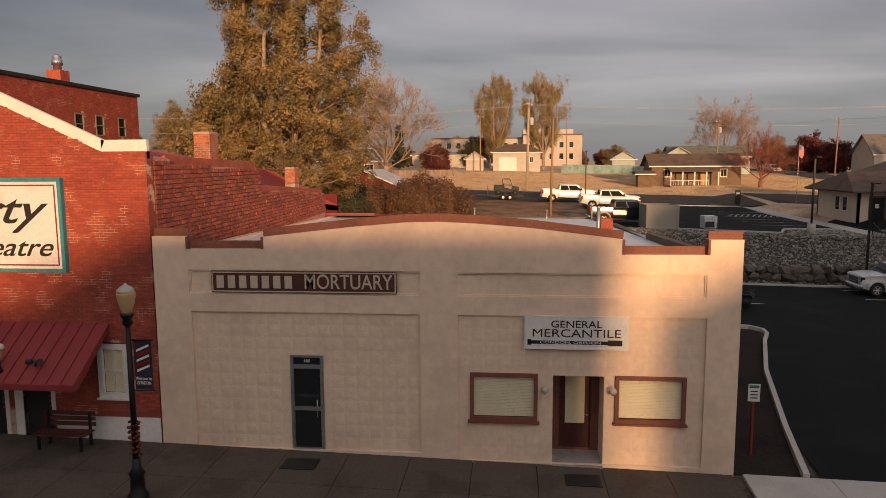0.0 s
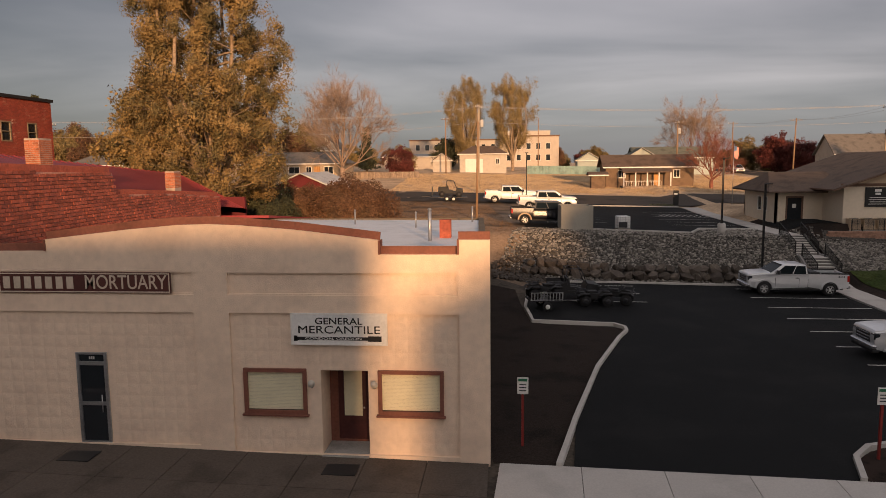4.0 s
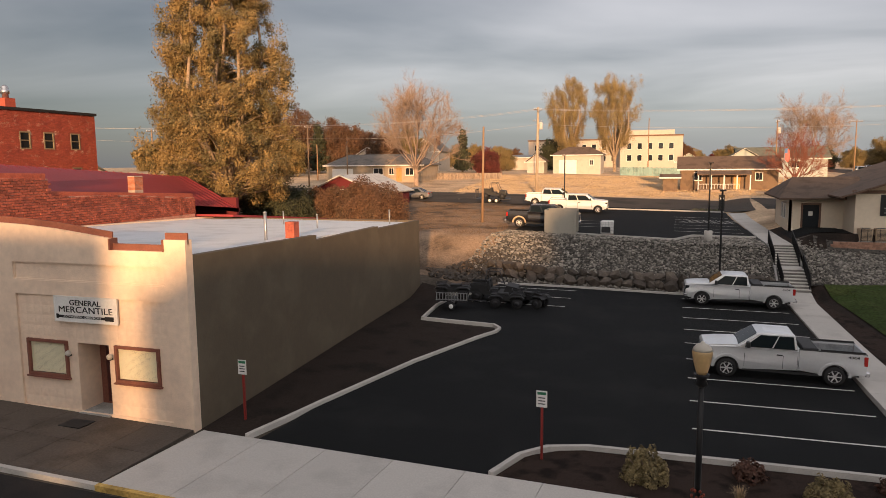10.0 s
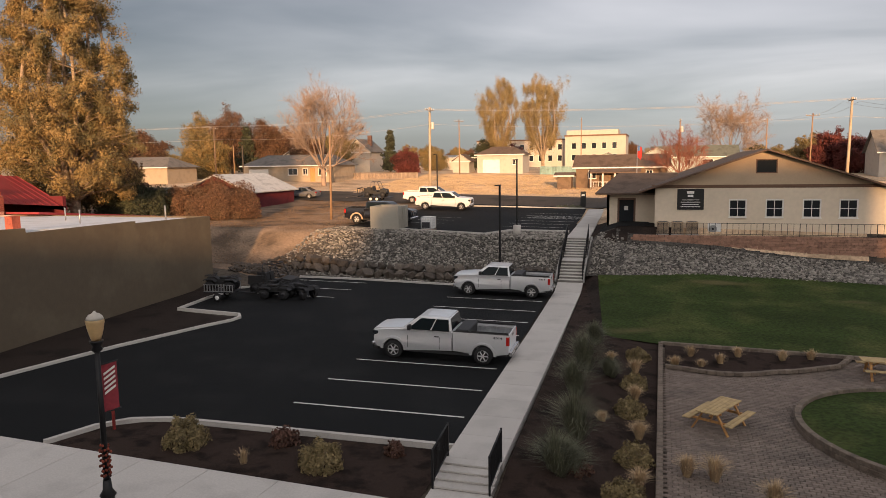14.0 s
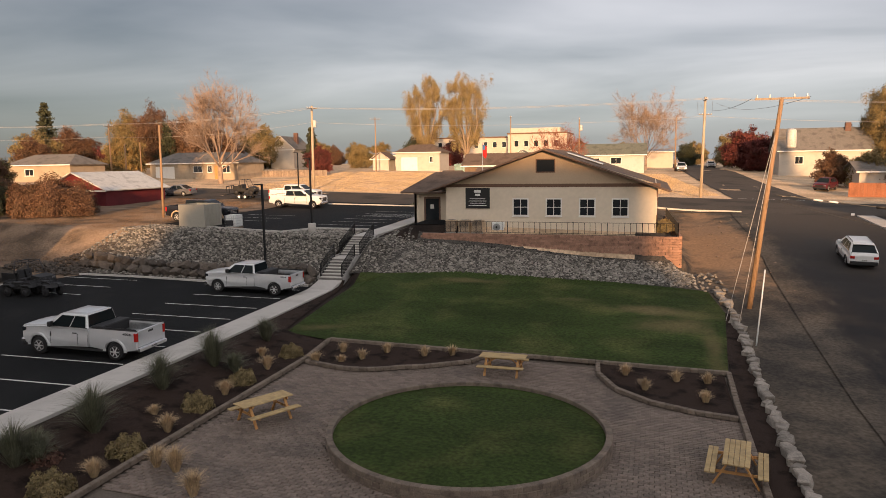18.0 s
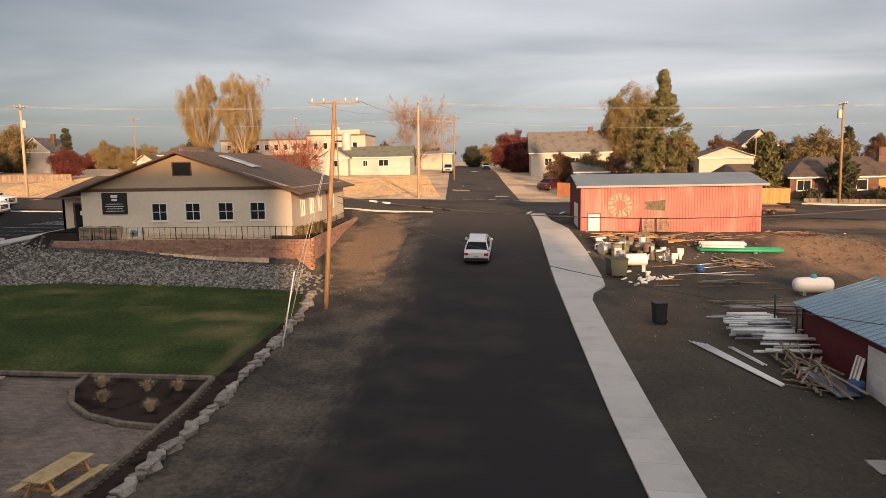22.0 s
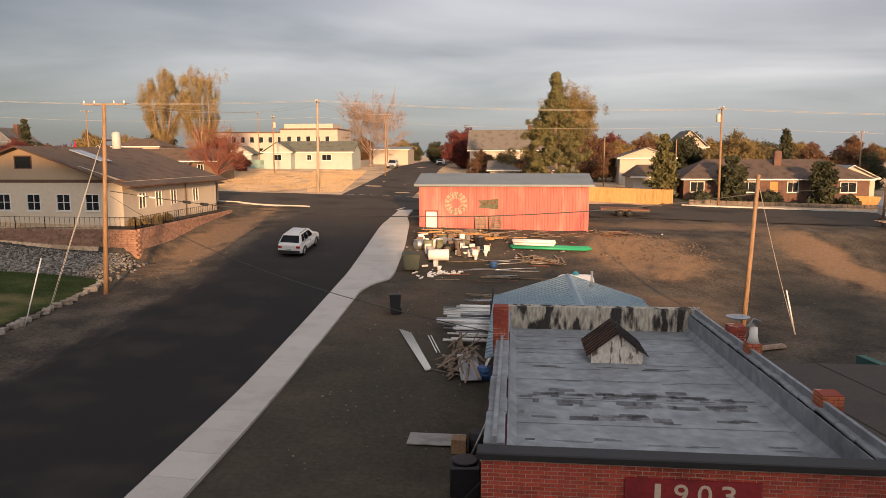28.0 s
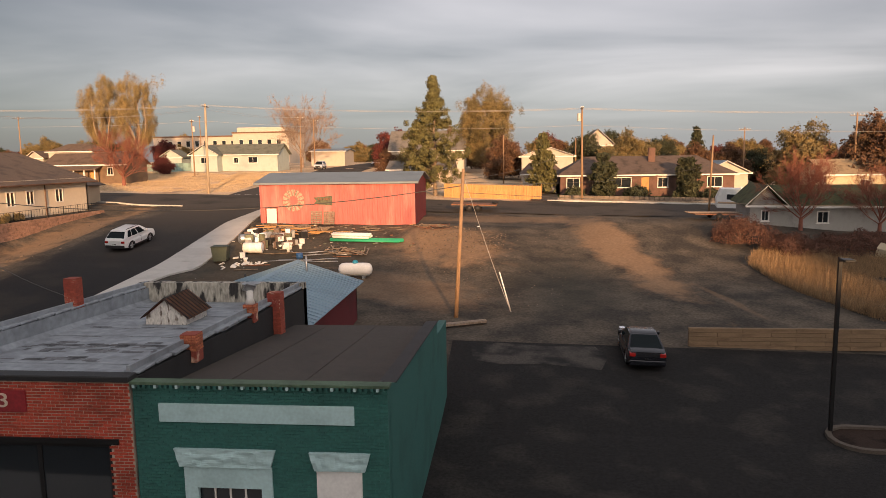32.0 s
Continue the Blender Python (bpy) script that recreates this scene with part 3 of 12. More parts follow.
def ground(x, y):
    """Height of the ground: one fall to the east, and four profiles up the hill."""
    w, m = np.interp(y, Y_WEST, Z_WEST), np.interp(y, Y_PARK, Z_PARK)
    r, e = np.interp(y, Y_ROAD, Z_ROAD), np.interp(y, Y_EAST, Z_EAST)
    s = -0.05 * (min(y, 130) - 19)
    a, b, c = smooth(30., 32.5, x - s), smooth(51.5 - 0.2 * smooth(54, 58, y), 55 - 2.4 * smooth(54, 58, y), x - s), smooth(66, 72, x - s)
    # behind the mercantile the bank starts early
    w += smooth(39.5, 45, y) * (1 - smooth(45, 50, y)) * (1 - smooth(4.2, 8.5, x)) * 0.9
    z = w * (1 - a) + m * a
    z = z * (1 - b) + r * b
    z = z * (1 - c) + e * c
    # the bank dips along the foot of the retaining wall
    z -= 0.62 * smooth(32, 46, x) * (smooth(50.5, 56.5, y) - smooth(57.3, 57.9, y)) * (1 - smooth(50.6, 52.2, x))
    # the verge falls towards the wall on its street side
    z -= 0.62 * smooth(54, 58.5, y) * (1 - smooth(77, 82, y)) * (1 - smooth(51.0, 55.6, x)) * smooth(49.3, 50.2, x)
    # rough terraces of dug earth east of the shed
    if 78 < x < 128 and 46 < y < 82:
        u = (x - 84.5) * 0.876 + (y - 66.0) * 0.482 + 0.9 * math.sin(0.9 * y) * 0.5
        z += 0.50 * smooth(-1.6, 0.6, u) * smooth(50, 57, y) * (1 - smooth(65, 70, y)) * (1 - smooth(91, 99, x))
        k = y - 0.25 * (x - 100)
        z += 0.75 * smooth(97, 102, x) * (1 - smooth(112, 124, x)) * smooth(58, 70, k) * (1 - smooth(70, 78, y))
    return float(z - 0.024 * min(130., max(-40., x)) * (1 - .5 * smooth(95, 200, y)))


# ---- mesh helpers ----
def box(bm, x0, y0, z0, x1, y1, z1, m=None, bevel=0.0):
    vs = [bm.verts.new((x, y, z)) for x in (x0, x1) for y in (y0, y1) for z in (z0, z1)]
    fs = [bm.faces.new([vs[i] for i in q]) for q in ((0, 1, 3, 2), (4, 6, 7, 5), (0, 4, 5, 1), (2, 3, 7, 6), (0, 2, 6, 4), (1, 5, 7, 3))]
    if m is not None:
        bmesh.ops.transform(bm, matrix=m, verts=vs)
    if bevel:
        es = list({e for f in fs for e in f.edges})
        bmesh.ops.bevel(bm, geom=es, offset=bevel, segments=1, affect="EDGES")
    return bm


def beam(bm, p0, p1, w, h):
    """A squared bar from p0 to p1."""
    p0, p1 = Vector(p0), Vector(p1)
    d = p1 - p0
    m = Matrix.Translation(p0) @ d.to_track_quat("Z", "Y").to_matrix().to_4x4()
    return box(bm, -w / 2, -h / 2, 0, w / 2, h / 2, d.length, m)


def rod(bm, p0, p1, r0, r1=None, seg=8, cap=True):
    p0, p1 = Vector(p0), Vector(p1)
    r1 = r0 if r1 is None else r1
    d = p1 - p0
    q = d.to_track_quat("Z", "Y").to_matrix()
    a, b = [], []
    for i in range(seg):
        u = 2 * math.pi * i / seg
        o = q @ Vector((math.cos(u), math.sin(u), 0))
        a.append(bm.verts.new(p0 + o * r0)); b.append(bm.verts.new(p1 + o * max(r1, 0.0005)))
    for i in range(seg):
        f = bm.faces.new((a[i], a[(i + 1) % seg], b[(i + 1) % seg], b[i])); f.smooth = True
    if cap:
        bm.faces.new(a[::-1]); bm.faces.new(b)
    return bm


def prism(bm, pts, axis, a, b):
    """Extrudes an outline of (u, v) pairs along an axis from a to b: x: (y, z), y: (x, z), z: (x, y)."""
    def put(u, v, w):
        return {"x": (w, u, v), "y": (u, w, v), "z": (u, v, w)}[axis]
    A = [bm.verts.new(put(u, v, a)) for u, v in pts]
    Bv = [bm.verts.new(put(u, v, b)) for u, v in pts]
    n = len(pts)
    bm.faces.new(A); bm.faces.new(Bv[::-1])
    for i in range(n):
        bm.faces.new((A[i], Bv[i], Bv[(i + 1) % n], A[(i + 1) % n]))
    bmesh.ops.recalc_face_normals(bm, faces=bm.faces[:])
    return bm


def ball(bm, c, r, seg=12, rings=8, sz=1.0):
    r0 = bmesh.ops.create_uvsphere(bm, u_segments=seg, v_segments=rings, radius=r)["verts"]
    bmesh.ops.transform(bm, matrix=Matrix.Translation(c) @ Matrix.Diagonal((1, 1, sz, 1)), verts=r0)
    for v in r0:
        for f in v.link_faces:
            f.smooth = True
    return bm


def lathe(bm, prof, c=(0, 0, 0), seg=16):
    rows = []
    for r, z in prof:
        rows.append([bm.verts.new((c[0] + r * math.cos(2 * math.pi * i / seg), c[1] + r * math.sin(2 * math.pi * i / seg), c[2] + z)) for i in range(seg)])
    for a, b in zip(rows, rows[1:]):
        for i in range(seg):
            f = bm.faces.new((a[i], a[(i + 1) % seg], b[(i + 1) % seg], b[i])); f.smooth = True
    bm.faces.new(rows[0][::-1]); bm.faces.new(rows[-1])
    return bm


def mesh_of(name, bm, material):
    me = bpy.data.meshes.new(name)
    bm.to_mesh(me); bm.free()
    for m in (material if isinstance(material, (list, tuple)) else [material]):
        me.materials.append(m)
    return me


def part(name, bm, material, parent=None, label="", m=None):
    """Links a bmesh as one mesh object, under a thing where one is given."""
    ob = new(name, mesh_of(name, bm, material))
    if parent is not None:
        ob.parent = parent
    if m is not None:
        ob.matrix_basis = m
    return tagged(ob, label)


def thing(name, label, category, at=None, group="", kind=""):
    ob = new(name)
    ob.empty_display_size = 0.2
    if at is not None:
        ob.matrix_basis = at
    return tagged(ob, label, category, group, kind)


def soften(ob, deg=40):
    """Shades a mesh smooth, but for edges sharper than the angle."""
    ob.data.shade_smooth(); ob.data.set_sharp_from_angle(angle=radians(deg))
    return ob


def nb():
    return bmesh.new()


def from_arrays(name, verts, faces, material, parent=None, label="", smooth=False):
    me = bpy.data.meshes.new(name)
    me.from_pydata(verts, [], faces)
    me.materials.append(material)
    if smooth:
        me.polygons.foreach_set("use_smooth", [True] * len(me.polygons))
    ob = new(name, me)
    if parent is not None:
        ob.parent = parent
    return tagged(ob, label)


def drape(name, outline, dz, material, step=1.0, thick=0.0, hfun=None):
    """A sheet of ground cover cut from an outline and laid over the ground."""
    hf = hfun or ground
    bm = nb()
    f = bm.faces.new([bm.verts.new((x, y, 0)) for x, y in outline])
    xs, ys = [p[0] for p in outline], [p[1] for p in outline]
    for k in range(int(math.floor(min(xs) / step)) + 1, int(math.ceil(max(xs) / step))):
        bmesh.ops.bisect_plane(bm, geom=bm.verts[:] + bm.edges[:] + bm.faces[:], plane_co=(k * step, 0, 0), plane_no=(1, 0, 0))
    for k in range(int(math.floor(min(ys) / step)) + 1, int(math.ceil(max(ys) / step))):
        bmesh.ops.bisect_plane(bm, geom=bm.verts[:] + bm.edges[:] + bm.faces[:], plane_co=(0, k * step, 0), plane_no=(0, 1, 0))
    for v in bm.verts:
        v.co.z = hf(v.co.x, v.co.y) + dz
    bmesh.ops.recalc_face_normals(bm, faces=bm.faces[:])
    if bm.faces[:] and sum(f.normal.z for f in bm.faces) < 0:
        bmesh.ops.reverse_faces(bm, faces=bm.faces[:])
    if thick:
        r = bmesh.ops.extrude_face_region(bm, geom=bm.faces[:])
        for v in r["geom"]:
            if isinstance(v, bmesh.types.BMVert):
                v.co.z += thick
        bmesh.ops.recalc_face_normals(bm, faces=bm.faces[:])
    return part(name, bm, material)


def ribbon(bm, line, w, dz, h, hfun=None):
    """A kerb: a bar of width w and height h that follows a line over the ground."""
    hf = hfun or ground
    pts = []
    for (x0, y0), (x1, y1) in zip(line, line[1:]):
        n = max(1, int(math.hypot(x1 - x0, y1 - y0)))
        pts += [(x0 + (x1 - x0) * i / n, y0 + (y1 - y0) * i / n) for i in range(n)]
    pts.append(line[-1])
    rows = []
    for i, (x, y) in enumerate(pts):
        a, b = pts[max(0, i - 1)], pts[min(len(pts) - 1, i + 1)]
        d = math.hypot(b[0] - a[0], b[1] - a[1]) or 1
        nx, ny = -(b[1] - a[1]) / d * w / 2, (b[0] - a[0]) / d * w / 2
        z = hf(x, y) + dz
        rows.append([bm.verts.new((x + nx, y + ny, z - 0.15)), bm.verts.new((x + nx, y + ny, z + h)), bm.verts.new((x - nx, y - ny, z + h)), bm.verts.new((x - nx, y - ny, z - 0.15))])
    for a, b in zip(rows, rows[1:]):
        for k in range(3):
            bm.faces.new((a[k], b[k], b[k + 1], a[k + 1]))
    bm.faces.new(rows[0]); bm.faces.new(rows[-1][::-1])
    bmesh.ops.recalc_face_normals(bm, faces=bm.faces[:])
    return bm


def arc(cx, cy, r, a0, a1, n=10):
    return [(cx + r * math.cos(radians(a0 + (a1 - a0) * i / n)), cy + r * math.sin(radians(a0 + (a1 - a0) * i / n))) for i in range(n + 1)]


def text_part(name, body, size, m, material, parent=None, label="", depth=0.01, space=1.0, width=None, bold=0.006, slant=0.0):
    """Raised lettering in the built-in font, turned into a mesh. width: the line's full length."""
    cu = bpy.data.curves.new(name, "FONT")
    cu.body, cu.size, cu.extrude, cu.space_character = body, size, depth, space
    cu.offset, cu.shear = bold * size, slant
    cu.align_x, cu.align_y = "CENTER", "CENTER"
    ob = bpy.data.objects.new(name, cu)
    scene.collection.objects.link(ob)
    dg = bpy.context.evaluated_depsgraph_get()
    me = bpy.data.meshes.new_from_object(ob.evaluated_get(dg))
    bpy.data.objects.remove(ob)
    if width:
        xs = [v.co.x for v in me.vertices]
        k = width / (max(xs) - min(xs))
        for v in me.vertices:
            v.co.x *= k
    me.materials.clear(); me.materials.append(material)
    o = new(name, me)
    o.parent = parent
    o.matrix_basis = m
    return tagged(o, label)

# ---- ground sheet ----
def axis_steps(lo, hi, a, b, fine, grow):
    pts, s, v = [], fine, a
    near = list(np.arange(a, b + 0.01, fine))
    left, right = [], []
    v, s = a, fine
    while v > lo:
        s *= grow; v -= s; left.append(v)
    v, s = b, fine
    while v < hi:
        s *= grow; v += s; right.append(v)
    return left[::-1] + near + right


gx = axis_steps(-2500, 2500, -30, 130, 1.0, 1.25)
gy = axis_steps(-400, 4000, 10, 130, 1.0, 1.25)
gverts, gfaces = [], []
for yy in gy:
    for xx in gx:
        bumpy = 0.0
        if yy > 44 and (xx > 70 or xx < 8 or yy > 96) and yy < 200:
            bumpy = 0.10 * noise.noise((xx * 0.25, yy * 0.25, 3.1)) + 0.06 * noise.noise((xx * 0.9, yy * 0.9, 7.7))
        if 26.4 < xx < 28.6 and 47.5 < yy < 55.5:
            bumpy -= 0.7
        gverts.append((xx, yy, ground(xx, yy) - 0.03 + bumpy))
for j in range(len(gy) - 1):
    for i in range(len(gx) - 1):
        k = j * len(gx) + i
        gfaces.append((k, k + 1, k + 1 + len(gx), k + len(gx)))
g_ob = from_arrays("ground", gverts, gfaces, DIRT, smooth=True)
g_ob.data.materials.append(DRY_GRASS)
g_ob.data.materials.append(SOIL)
g_ob.data.materials.append(TRAMPLED)
for p in g_ob.data.polygons:
    c = p.center
    west = c.x < 50 - 0.05 * c.y and c.y > 44
    p.material_index = 3 if west and c.x < 9 and c.y < 86 else 2 if 25 < c.x < 34 and 36 < c.y < 66 else 1 if (c.y > 92 or west or abs(c.x - 45) > 110) else 0
tagged(g_ob, "brown dirt and dry golden grass ground", "ground", kind="structure")

# ---- roads and paved ground ----
def paved(name, outline, dz, material, label, step=1.0):
    return tagged(drape(name, outline, dz, material, step), label, "pavement" if "walk" in label else "road", kind="structure")


paved("road_main", [(-60, 2), (140, 2), (140, 14.2), (-60, 14.2)], -0.01, ASPHALT_OLD, "grey asphalt main street", 2.0)
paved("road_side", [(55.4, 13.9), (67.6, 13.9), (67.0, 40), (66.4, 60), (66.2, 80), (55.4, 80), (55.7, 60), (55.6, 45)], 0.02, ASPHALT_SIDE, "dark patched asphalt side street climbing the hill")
paved("road_upper", [(-140, 84.2), (0, 82.0), (26, 81.4), (60, 79.6), (150, 76.0), (150, 88.2), (98, 89.8), (57, 92.2), (0, 95), (-140, 97)], 0.025, ASPHALT_DUSTY, "grey asphalt upper street", 2.0)
paved("road_north", [(57.0, 91.8), (65.8, 91.2), (62.5, 160), (58, 260), (49, 260), (53, 160)], 0.03, ASPHALT_DUSTY, "grey asphalt street running north", 2.0)
paved("road_east_lot", [(90.5, 14), (128, 14), (128, 40.2), (90.0, 40.2)], 0.02, mat("patchy lot asphalt", (0.019, 0.0182, 0.018), 0.9, var=0.35, scale=0.5, fine=9, bump=0.5, bscale=60, col2=(0.040, 0.036, 0.032), mix2=(0.50, 0.72), spec=0.12), "black asphalt car park beside the teal building")
paved("road_lower_lot", [(7.9, 18.6), (15.4, 18.6), (16.0, 20.4), (17.3, 21.3), (27.4, 22.1), (26.6, 47.4), (14, 47.2), (9.0, 46.6), (7.4, 41.5), (7.2, 38.5), (7.5, 35.2), (11.4, 35.0), (11.9, 34.2), (11.2, 32.4), (9.7, 27.8), (8.3, 22.2)], 0.03, ASPHALT, "smooth black asphalt car park")
paved("road_upper_lot", [(7.6, 57.0), (20.2, 55.2), (21.6, 58.4), (26.3, 59.2), (25.4, 80.6), (24.6, 82.2), (9.0, 82.6), (7.8, 79)], 0.03, ASPHALT, "black asphalt upper car park")
paved("road_pad", [(28.6, 58.4), (32.6, 58.2), (32.2, 62.6), (28.4, 63.2)], 0.03, ASPHALT, "dark asphalt pad beside the office door")

tagged(drape("ground_bed_west", [(5.7, 18.7), (7.4, 18.7), (8.2, 22.2), (9.6, 27.8), (11.2, 32.6), (11.7, 34.4), (7.3, 35.0), (7.0, 38.0), (6.6, 42.5), (4.7, 42.6)], 0.01, SOIL), "dark bare soil strip beside the olive wall", "soil", kind="structure")
tagged(drape("ground_bed_front", [(15.5, 18.6), (27.4, 18.6), (27.4, 21.9), (17.3, 21.2), (16.1, 20.3)], 0.02, MULCH), "brown bark mulch bed along the pavement", "flower bed", kind="structure")
tagged(drape("ground_bed_walk", [(29.3, 18.6), (33.2, 18.6), (33.2, 36.4), (30.4, 37.4), (28.6, 48.6), (28.4, 48.6), (29.0, 30)], 0.015, MULCH, hfun=lambda x, y: ground(x, y) + float(np.interp(y, [18.6, 19.6, 21.5, 36], [0, 0.02, 0.24, 0.03])) * (1 - smooth(29.5, 32.8, x))), "brown bark mulch bed along the concrete path", "flower bed", kind="structure")
tagged(drape("ground_plaza_base", [(33.2, 18.6), (51.4, 18.6), (51.4, 36.6), (33.2, 36.4)], -0.02, mat("jointing sand", (0.135, 0.113, 0.094), 0.95, var=0.25, scale=0.6, fine=20, bump=0.5, bscale=60, spec=0.12)), "sand bed under the paved plaza", "ground", kind="structure")
tagged(drape("ground_strip_east", [(51.5, 18.6), (52.6, 18.6), (52.4, 46), (51.6, 46), (51.4, 36.6)], 0.02, MULCH), "mulch strip along the border stones", "flower bed", kind="structure")
lawn = drape("lawn", [(30.6, 37.2), (33.2, 36.7), (51.3, 36.8), (52.0, 46.0), (51.4, 50.2), (44, 51.0), (36, 51.2), (29.3, 49.6)], 0.03, LAWN)
tagged(lawn, "green mown lawn with dry yellow patches", "lawn", kind="structure")
tagged(drape("ground_riprap_base", [(6.2, 47.2), (26.65, 47.6), (26.4, 58.8), (21.7, 58.3), (20.2, 55.0), (7.4, 56.8)], 0.0, GRAVEL), "grey gravel slope under the loose stone", "ground", kind="structure")
tagged(drape("ground_riprap_base_east", [(28.5, 49.4), (36, 51.0), (44, 50.8), (51.6, 50.0), (51.6, 57.4), (31, 57.6), (28.4, 58.4)], 0.0, GRAVEL), "grey gravel slope under the loose stone", "ground", kind="structure")

# pavement slabs: old dark concrete in front of the mercantile, new pale concrete beyond it
def slab_run(name, x0, x1, y0, y1, step, material, label, skew=0.0):
    root = thing(name, label, "pavement", kind="structure")
    n = int(round((x1 - x0) / step))
    for i in range(n):
        a, b = x0 + (x1 - x0) * i / n + 0.008, x0 + (x1 - x0) * (i + 1) / n - 0.008
        bm = nb()
        vs = []
        for (x, y) in ((a, y0), (b, y0), (b + skew, y1), (a + skew, y1)):
            vs.append((x, y, ground(x, y)))
        t = [bm.verts.new((x, y, z + 0.06)) for x, y, z in vs]
        u = [bm.verts.new((x, y, z - 0.12)) for x, y, z in vs]
        bm.faces.new(t)
        for k in range(4):
            bm.faces.new((u[k], u[(k + 1) % 4], t[(k + 1) % 4], t[k]))
        part("slab", bm, material, root)
    return root


slab_run("pavement_old", -28, 5.6, 16.55, 18.48, 1.65, CONCRETE_OLD, "dark stained concrete pavement slabs")
slab_run("pavement_old_outer", -28, 5.6, 14.5, 16.53, 1.65, CONCRETE_OLD, "dark stained concrete pavement slabs at the kerb")
slab_run("pavement_new", 5.64, 56.2, 14.5, 18.58, 2.2, CONCRETE, "pale new concrete pavement slabs", 0.25)
slab_run("pavement_east", 67.8, 128, 14.5, 17.6, 2.2, CONCRETE, "pale concrete pavement slabs")

# path up the side street, widening at a driveway
side_walk = thing("pavement_side", "pale new concrete path along the side street", "pavement", kind="structure")
for k in range(34):
    ya, yb = 18 + k * 1.8, 18 + (k + 1) * 1.8
    bm = nb()
    row = []
    for y in (ya + 0.008, yb - 0.008):
        xl = np.interp(y, [18, 28, 52, 68, 79], [67.4, 67.15, 66.75, 66.45, 66.3])
        xr = np.interp(y, [18, 28, 51.5, 54.3, 62, 69, 74, 79], [69.0, 68.75, 68.5, 69.95, 69.6, 68.9, 67.9, 67.7])
        row.append((xl, xr, y))
    t = [bm.verts.new((x, y, ground(x, y) + 0.09)) for x, y in ((row[0][0], row[0][2]), (row[0][1], row[0][2]), (row[1][1], row[1][2]), (row[1][0], row[1][2]))]
    u = [bm.verts.new((v.co.x, v.co.y, v.co.z - 0.2)) for v in t]
    bm.faces.new(t)
    for q in range(4):
        bm.faces.new((u[q], u[(q + 1) % 4], t[(q + 1) % 4], t[q]))
    part("slab", bm, CONCRETE, side_walk)

# kerbs
def kerb(name, line, label, w=0.16, dz=0.02, h=0.13, material=CONCRETE):
    bm = ribbon(nb(), line, w, dz, h)
    return tagged(part(name, bm, material), label, "kerb", kind="structure")


kerb("kerb_bed_west", [(7.5, 18.6), (8.3, 22.2), (9.7, 27.8), (11.25, 32.4), (11.8, 33.7), (11.85, 34.4), (11.4, 35.0), (7.4, 35.15), (7.1, 38.4), (7.3, 41.4), (8.6, 42.6)], "pale concrete kerb round the soil bed")
kerb("kerb_bed_front", [(15.4, 18.6), (15.9, 20.1), (16.6, 20.9), (17.8, 21.35), (21.9, 21.7), (27.35, 22.1)], "pale concrete kerb round the mulch bed")
kerb("kerb_lot_back", [(8.8, 46.5), (13.1, 46.9), (20, 47.0), (26.4, 47.5)], "pale concrete kerb below the stone slope")
kerb("kerb_upper_lot", [(12.4, 56.2), (20.2, 55.1), (21.6, 58.3), (26.2, 59.0)], "pale concrete kerb at the edge of the upper car park")
kerb("kerb_upper_lot_north", [(9.0, 79.6), (14, 80.2), (25.2, 80.5)], "pale concrete kerb along the upper street")
kerb("kerb_main", [(-28, 14.4), (5.6, 14.4), (56, 14.4)], "concrete kerb along the main street", h=0.10)
kerb("kerb_yellow", [(5.7, 14.38), (12.0, 14.38)], "faded yellow painted kerb", h=0.11, material=PAINT_YELLOW)
kerb("kerb_corner", [(45.0, 82.0), (56.5, 80.2)], "concrete kerb stone at the street corner", h=0.12)
kerb("kerb_house", [(97.6, 92.2), (130, 90.0)], "low concrete kerb in front of the brick house", h=0.12)

# parking lines
def line_mark(name, x0, y0, x1, y1, w=0.10, dz=0.036):
    bm = nb()
    d = math.hypot(x1 - x0, y1 - y0)
    nx, ny = -(y1 - y0) / d * w / 2, (x1 - x0) / d * w / 2
    n = max(1, int(d))
    rows = []
    for i in range(n + 1):
        x, y = x0 + (x1 - x0) * i / n, y0 + (y1 - y0) * i / n
        rows.append([bm.verts.new((x + s * nx, y + s * ny, ground(x, y) + dz)) for s in (1, -1)])
    for a, b in zip(rows, rows[1:]):
        bm.faces.new((a[0], a[1], b[1], b[0]))
    bmesh.ops.recalc_face_normals(bm, faces=bm.faces[:])
    if sum(f.normal.z for f in bm.faces) < 0:
        bmesh.ops.reverse_faces(bm, faces=bm.faces[:])
    ob = part(name, bm, PAINT_LINE)
    return tagged(ob, "white painted parking line on black asphalt", "road marking", "parking lines", "structure")


for i in range(9):
    y = 24.1 + 2.73 * i
    if y < 46:
        line_mark("parking_line", 20.85 - 0.02 * i, y - 0.02, 27.0 - 0.07 * i, y + 0.46)
for i in range(3):
    line_mark("parking_line", 8.2 + 0.1 * i, 40.5 + 2.5 * i, 14.2, 40.9 + 2.5 * i)
for i in range(6):
    line_mark("parking_line", 20.2, 61.5 + 2.7 * i, 25.6, 61.8 + 2.7 * i)
for i in range(9):
    line_mark("parking_line", 20.8 + 0.55 * i, 69.9, 21.9 + 0.55 * i, 72.4)
for i in range(3):
    line_mark("parking_line", 9.5, 62 + 2.7 * i, 14.8, 62.2 + 2.7 * i)
line_mark("parking_line", 105.5, 30.0, 110.5, 27.0)
for i in range(6):
    line_mark("crossing_line", 57.5 + 1.5 * i, 92.6, 58.4 + 1.5 * i, 92.55, 0.3, 0.05)
line_mark("crossing_line", 66.0, 79.4, 66.5, 81.4, 0.3, 0.05)
line_mark("crossing_line", 69.2, 79.2, 69.8, 81.2, 0.3, 0.05)

